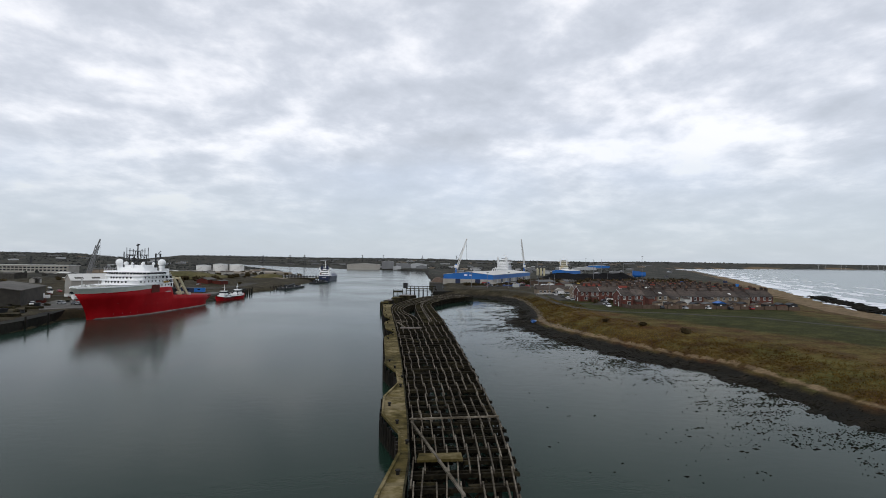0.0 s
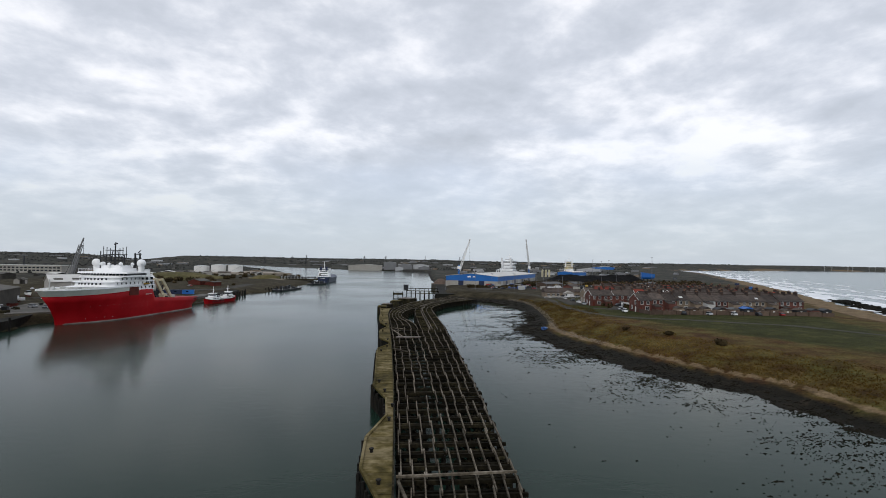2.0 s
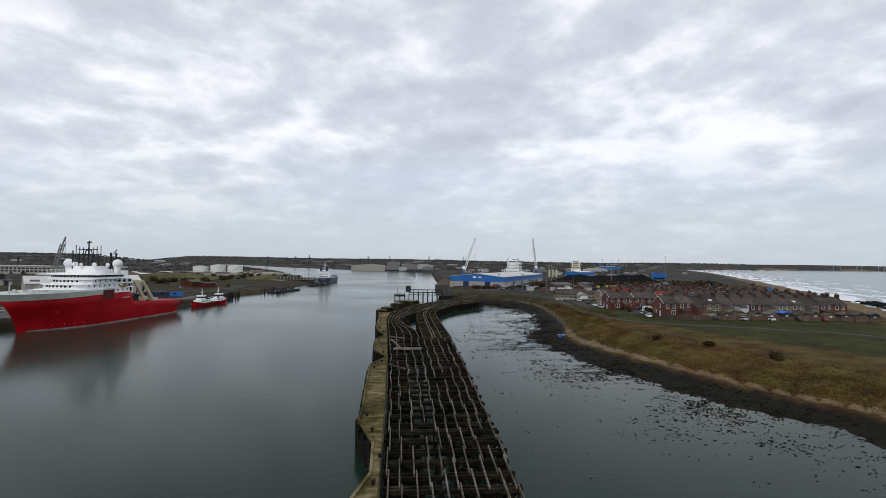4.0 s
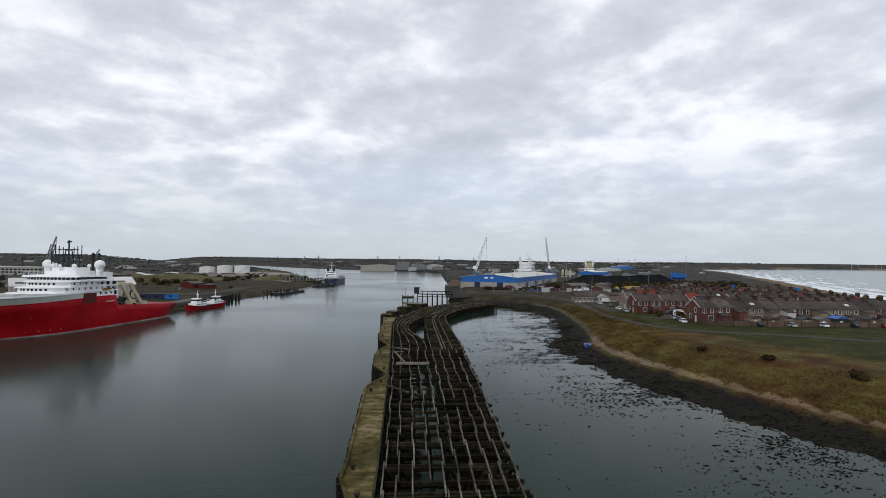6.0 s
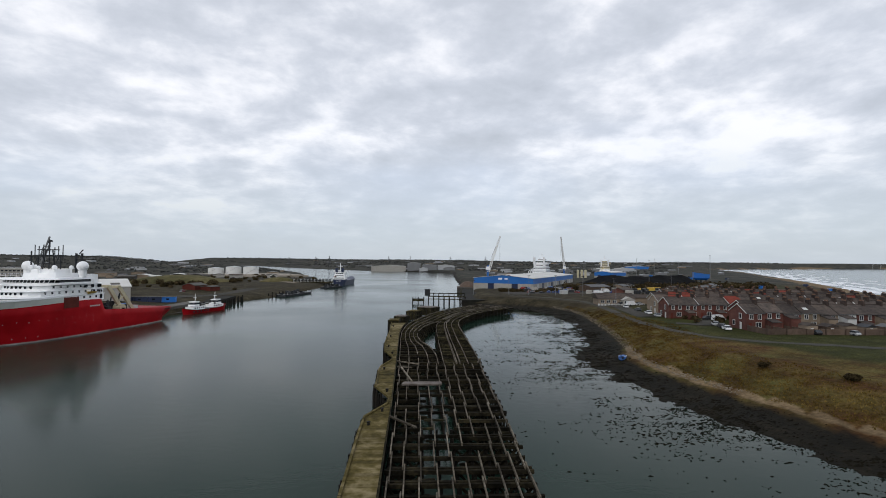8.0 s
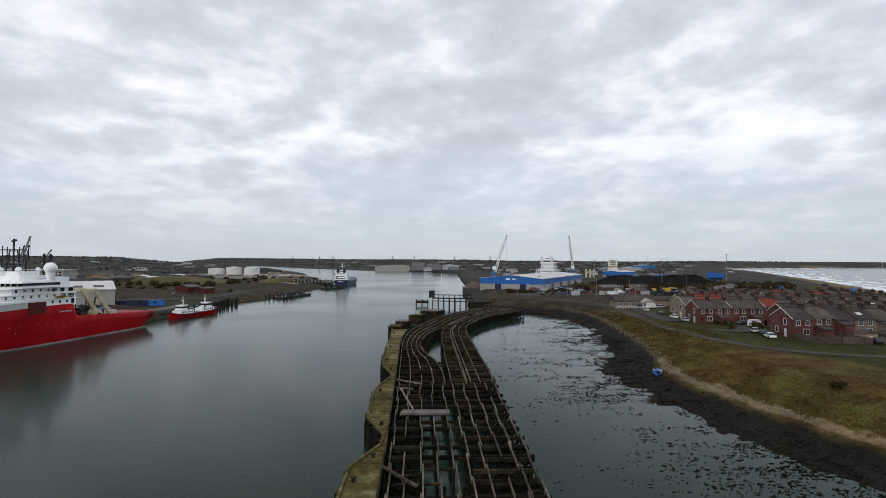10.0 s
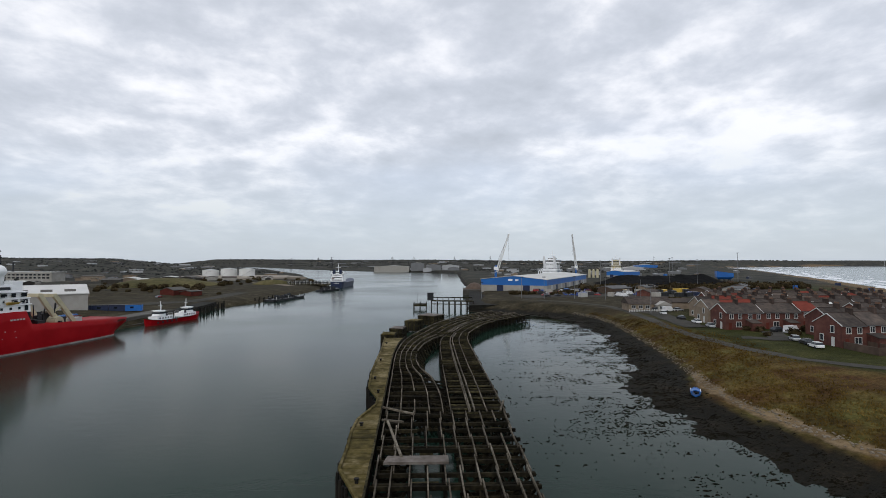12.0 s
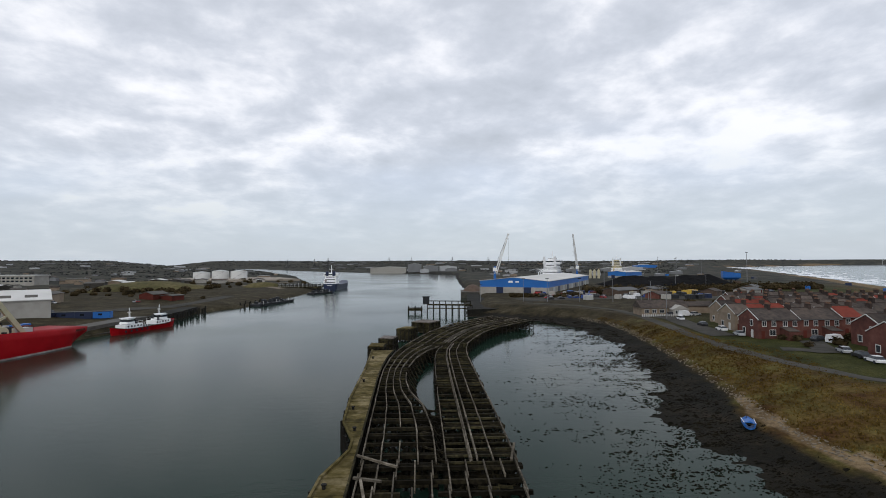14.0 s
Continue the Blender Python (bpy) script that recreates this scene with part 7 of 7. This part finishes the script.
    for i in range(34):
        y = crng.uniform(150, 262)
        x = -134 - max(0, y - 185) * 0.12 - crng.uniform(0, 26)
        m = pose(x, y, ground_z(x, y), 0, 0, crng.uniform(0, 180))
        if i % 3 == 0:
            th = thing("timber_stack", "weathered timber baulks stacked on the quay", "timber stack", m, "quay timber stacks")
            for q in range(5):
                part("baulk", Shape().box(-3, -0.9 + (q % 3) * 0.62, 0.02 + (q // 3) * 0.5, 3, -0.35 + (q % 3) * 0.62, 0.48 + (q // 3) * 0.5), M_TIMBER, th)
        elif i % 3 == 1:
            th = thing("rubbish_skip", "dented steel skip standing on the quay", "skip", m, "quay skips")
            o0, o1 = [(-1.5, -0.9), (1.5, -0.9), (1.5, 0.9), (-1.5, 0.9)], [(-2.1, -1.0), (2.1, -1.0), (2.1, 1.0), (-2.1, 1.0)]
            part("bin", Shape().loft([[(px, py, 0) for px, py in o0], [(px, py, 1.5) for px, py in o1], [(px * 0.95, py * 0.92, 1.5) for px, py in o1], [(px * 0.95, py * 0.92, 0.9) for px, py in o0]]), crng.choice((M_RUST, M_STEEL, M_NAVY)), th)
            part("rim", Shape().bar((-2.1, -1.02, 1.5), (2.1, -1.02, 1.5), 0.12).bar((-2.1, 1.02, 1.5), (2.1, 1.02, 1.5), 0.12), M_STEEL, th)
        else:
            th = thing("cable_drum", "wooden cable drum lying on the quay", "cable drum", m, "quay cable drums")
            for z in (0.0, 1.2):
                part("flange", Shape().rod((0, 0, z), (0, 0, z + 0.15), 1.1, 1.1, 16), M_TIMBER, th)
            part("core", Shape().rod((0, 0, 0.15), (0, 0, 1.2), 0.7, 0.7, 14), M_STEEL, th)
    # boats and vehicles on the hard standing
    for i in range(13):
        x, y = rng.uniform(-215, -152), rng.uniform(266, 312)
        bt = thing("laid_up_boat", "small white motor boat laid up on the hard standing", "boat", pose(x, y, ground_z(x, y), 0, 0, rng.uniform(0, 360)), "laid-up boats")
        part("hull", Shape().loft([[(k * 4, -w * 0.5, 0.6), (k * 4, w * 0.5, 0.6), (k * 4, w * 1.3, 2.0 + 0.2 * k), (k * 4, -w * 1.3, 2.0 + 0.2 * k)] for k, w in ((-1, 0.9), (-0.3, 1.0), (0.4, 0.85), (1, 0.1))]), M_WHITE, bt)
        part("cabin", Shape().box(-1.6, -0.9, 2.0, 1.2, 0.9, 3.1), M_WHITE if i % 2 else M_GLASS, bt)
        part("cradle", Shape().box(-2, -0.9, -0.1, -1.7, 0.9, 0.8).box(1.4, -0.8, -0.1, 1.7, 0.8, 0.8), M_RUST, bt)
    cols = [plain("yard_car_" + n, c, 0.35) for n, c in (("white", (0.65, 0.65, 0.65)), ("dark", (0.02, 0.022, 0.03)), ("red", (0.28, 0.03, 0.03)), ("grey", (0.25, 0.26, 0.27)))]
    proto = []
    for c in cols:
        t = car(c)
        t["label"] = "parked car standing on the quay hard standing"
        proto.append(t)
    for i in range(34):
        x, y = (rng.uniform(-162, -136), rng.uniform(240, 262)) if i < 9 else (rng.uniform(-260, -150), rng.uniform(270, 420))
        z = 3.75 if i < 9 else ground_z(x, y)
        m = pose(x, y, z, 0, 0, rng.uniform(0, 360))
        if i < 4:
            proto[i].matrix_world = m
        else:
            copy_thing(proto[i % 4], m)
    for i in range(46):
        x, y = rng.uniform(-420, -170), rng.uniform(330, 760)
        if -290 < x and 500 < y < 620:
            continue
        big = rng.random() < 0.4
        w, d, e = (rng.uniform(8, 16), rng.uniform(14, 36), rng.uniform(3, 5)) if big else (rng.uniform(3, 6), rng.uniform(5, 11), rng.uniform(2.2, 3))
        gable_shed("yard_building", "low grey industrial building on the west bank", pose(x, y, ground_z(x, y), 0, 0, rng.choice((20, 110, 65))), w, d, e, e + 1.2, rng.choice((M_DULL, M_PALECLAD, M_TANBRICK, M_DULL)), rng.choice((M_DULLROOF, M_ROOFL, M_SLATE, M_DULLROOF)), "building", group="west bank buildings")
    # office block with window bands
    ob = thing("office_block", "white two-storey office block with dark window bands", "building", pose(-470, 690, 5.5, 0, 0, -8))
    part("wall", Shape().box(-45, 0, -2, 55, 18, 9), M_PALECLAD, ob)
    for z in (2.2, 5.6):
        for i in range(18):
            part("window", Shape().box(-43 + i * 5.4, -0.15, z, -39.5 + i * 5.4, 0.1, z + 1.7), M_GLASS, ob)
    part("roof", Shape().box(-46, -1, 9, 56, 19, 9.8), M_ROOFL, ob)
    part("chimney", Shape().rod((-6, 12, 9), (-6, 12, 21), 1.0, 0.8, 10), M_STEEL, ob)
    # scrub
    for i in range(60):
        x, y = rng.uniform(-320, -125), rng.uniform(380, 800)
        bush(x, y, rng.uniform(1.8, 4.5), rng, "dark winter scrub on the west bank", 70)
    for i in range(9):
        bush(-255 + i * 9 + rng.uniform(-3, 3), 523 + rng.uniform(-4, 4), rng.uniform(3.5, 5.0), rng, "dark winter scrub on the west bank", 90)


M_MOUND = material("rough_mound_grass", ((0.045, 0.042, 0.018), (0.08, 0.072, 0.03), (0.13, 0.11, 0.055)), 0.35, 0.95, spec=0.1)
build_west()


# ---- distance ----
def build_far():
    rng = random.Random(77)
    M_FARWHITE = plain("far_white_cladding", (0.40, 0.41, 0.42), 0.7)
    M_FARGREY = plain("far_grey_cladding", (0.18, 0.185, 0.19), 0.8)
    # sheds on the far bank
    for x, y, w, d, e, wall, roof in ((-140, 1470, 95, 60, 17, M_PALECLAD, M_ROOFL), (-40, 1475, 36, 50, 20, M_FARGREY, M_ROOFL), (2, 1465, 40, 45, 13, M_FARGREY, M_GREYW), (46, 1480, 46, 50, 12, M_FARWHITE, M_ROOFL), (-6, 1430, 22, 20, 7, M_FARWHITE, M_GREYW), (60, 1440, 30, 24, 7, M_FARGREY, M_GREYW)):
        gable_shed("far_warehouse", "large pale warehouse on the far river bank", pose(x, y, ground_z(x + w / 2, y + 10)), w, d, e, e + 3, wall, roof, group="far bank warehouses")
    # scattered distant buildings
    for i in range(250):
        d = 900 + 2700 * rng.random() ** 1.4
        a = rng.uniform(-46, 46)
        x, y = d * math.sin(radians(a)), d * math.cos(radians(a))
        dd = max(float(signed(np.array([x]), np.array([y]), EAST_2)[0]), float(signed(np.array([x]), np.array([y]), WEST_2)[0]))
        if dd < 25:
            continue
        s = d / 1500
        w, dp, e = rng.uniform(8, 30) * s, rng.uniform(6, 12) * s, rng.uniform(2.5, 5)
        gable_shed("distant_building", "distant pale building among dark trees", pose(x, y, ground_z(x, y) - 0.5, 0, 0, rng.uniform(-25, 25)), w, dp, e, e + 1, rng.choice((M_FARWHITE, M_FARGREY, M_TANBRICK, M_FARGREY)), rng.choice((M_SLATE, M_DULLFELT, M_GREYW, M_SLATE, M_FARWHITE)), "building", group="distant buildings")
    # belts of far trees
    tr = Shape()
    r = np.random.RandomState(3)
    N = 26000
    d = 620 + 3900 * r.uniform(0, 1, N) ** 1.1
    a = np.radians(r.uniform(-50, 50, N))
    xs, ys = d * np.sin(a), d * np.cos(a)
    belt = wobble(xs, ys * 3.0, 700, 41) + 0.6 * wobble(xs, ys * 2.0, 260, 42)
    dd = np.maximum(signed(xs, ys, EAST_2), signed(xs, ys, WEST_2))
    coast = signed(xs, ys, EAST_0)
    keep = (dd > 20) & (belt > 0.15) & ((xs < 240 + (ys - 500) * 0.45) | (dd > 160)) & ((d > 1050) | ((xs < -330) & (d > 800)))
    xs, ys, d = xs[keep], ys[keep], d[keep]
    hs, _ = terrain(xs, ys)
    for x, y, h, q in zip(xs, ys, hs, d):
        s = rng.uniform(1.5, 3.0) * (0.5 + q / 4200)
        k = len(tr.v)
        top = h + s * rng.uniform(0.8, 1.3)
        n = 6
        for lv, rad in ((h - 1, 0.8), (h + s * 0.45, 1.15), (top, 0.45)):
            for i in range(n):
                b = 6.283 * i / n + rng.uniform(-0.3, 0.3)
                rr = s * rad * rng.uniform(0.7, 1.25)
                tr.v.append((x + rr * math.cos(b), y + rr * math.sin(b), lv + rng.uniform(-0.3, 0.3)))
        for lv in range(2):
            for i in range(n):
                j = (i + 1) % n
                tr.f.append((k + lv * n + i, k + lv * n + j, k + lv * n + n + j, k + lv * n + n + i))
        tr.f.append(tuple(k + 2 * n + i for i in range(n)))
    solid("far_woods", tr, M_FARTREE, "dark distant belts of bare winter trees", "woods", "stuff")
    # pylons
    for x, y, h in ((-345, 1950, 42), (-150, 2300, 40), (-60, 2500, 40), (140, 2600, 40), (330, 2700, 40), (-640, 2500, 42), (-470, 2300, 40)):
        py = thing("power_pylon", "distant grey lattice power pylon", "pylon", pose(x, y, ground_z(x, y)), "power pylons")
        lt = Shape()
        for sx, sy in ((-1, -1), (1, -1), (1, 1), (-1, 1)):
            lt.bar((sx * 4, sy * 4, -1), (sx * 0.5, sy * 0.5, h), 0.6)
        for i in range(6):
            k, k2 = 4 * (1 - i / 6.6), 4 * (1 - (i + 1) / 6.6)
            lt.bar((-k, -k, h * i / 6), (k2, -k2, h * (i + 1) / 6), 0.4).bar((k, -k, h * i / 6), (-k2, -k2, h * (i + 1) / 6), 0.4)
        part("lattice", lt, M_STEEL, py)
        for z, w in ((h * 0.66, 8), (h * 0.8, 6.5), (h * 0.93, 5)):
            part("cross_arm", Shape().bar((-w, 0, z), (w, 0, z), 0.6), M_STEEL, py)
    # turbines and masts by the far breakwater
    for i in range(8):
        x, y = 3080 + i * 80 + (i % 3) * 30, 3390 + (i % 2) * 60
        tb = thing("wind_turbine", "distant pale wind turbine by the far breakwater", "wind turbine", pose(x, y, 3), "distant wind turbines")
        part("tower", Shape().rod((0, 0, -6), (0, 0, 32), 1.2, 0.8, 8), M_GREYW, tb)
        part("nacelle", Shape().box(-1, -2.5, 31.2, 1, 2, 33), M_GREYW, tb)
        for k in range(3):
            an = radians(20 * i + 120 * k)
            part("blade", Shape().bar((0, -2.8, 32), (13 * math.sin(an), -2.8, 32 + 13 * math.cos(an)), 0.8, 0.4), M_GREYW, tb)
    solid("far_breakwater", Shape().prism([(2300, 3235), (3900, 3470), (3900, 3490), (2300, 3255)], -5, 4), M_FARGREY, "long grey breakwater across the bay", "breakwater", "structure")
    # yard vehicles, masts and blue roofs past the coal heap
    for x, y, w, d, e, m in ((430, 1300, 34, 22, 7, M_FARGREY), (520, 1420, 46, 20, 6, M_FARWHITE), (330, 1250, 24, 18, 6, M_FARGREY), (640, 1700, 60, 20, 6, M_FARWHITE), (240, 1150, 24, 18, 6, M_FARGREY), (760, 1900, 80, 26, 9, M_BLUE)):
        gable_shed("works_building", "distant works building beyond the coal heap", pose(x, y, ground_z(x, y)), w, d, e, e + 2, m, M_ROOFL, "building", group="works buildings")


# haze is put into the tree colours as a slight greying
M_FARTREE = material("far_tree", ((0.024, 0.026, 0.025), (0.040, 0.042, 0.039), (0.056, 0.056, 0.050)), 0.02, 0.95, island=0.35, spec=0.05)
build_far()
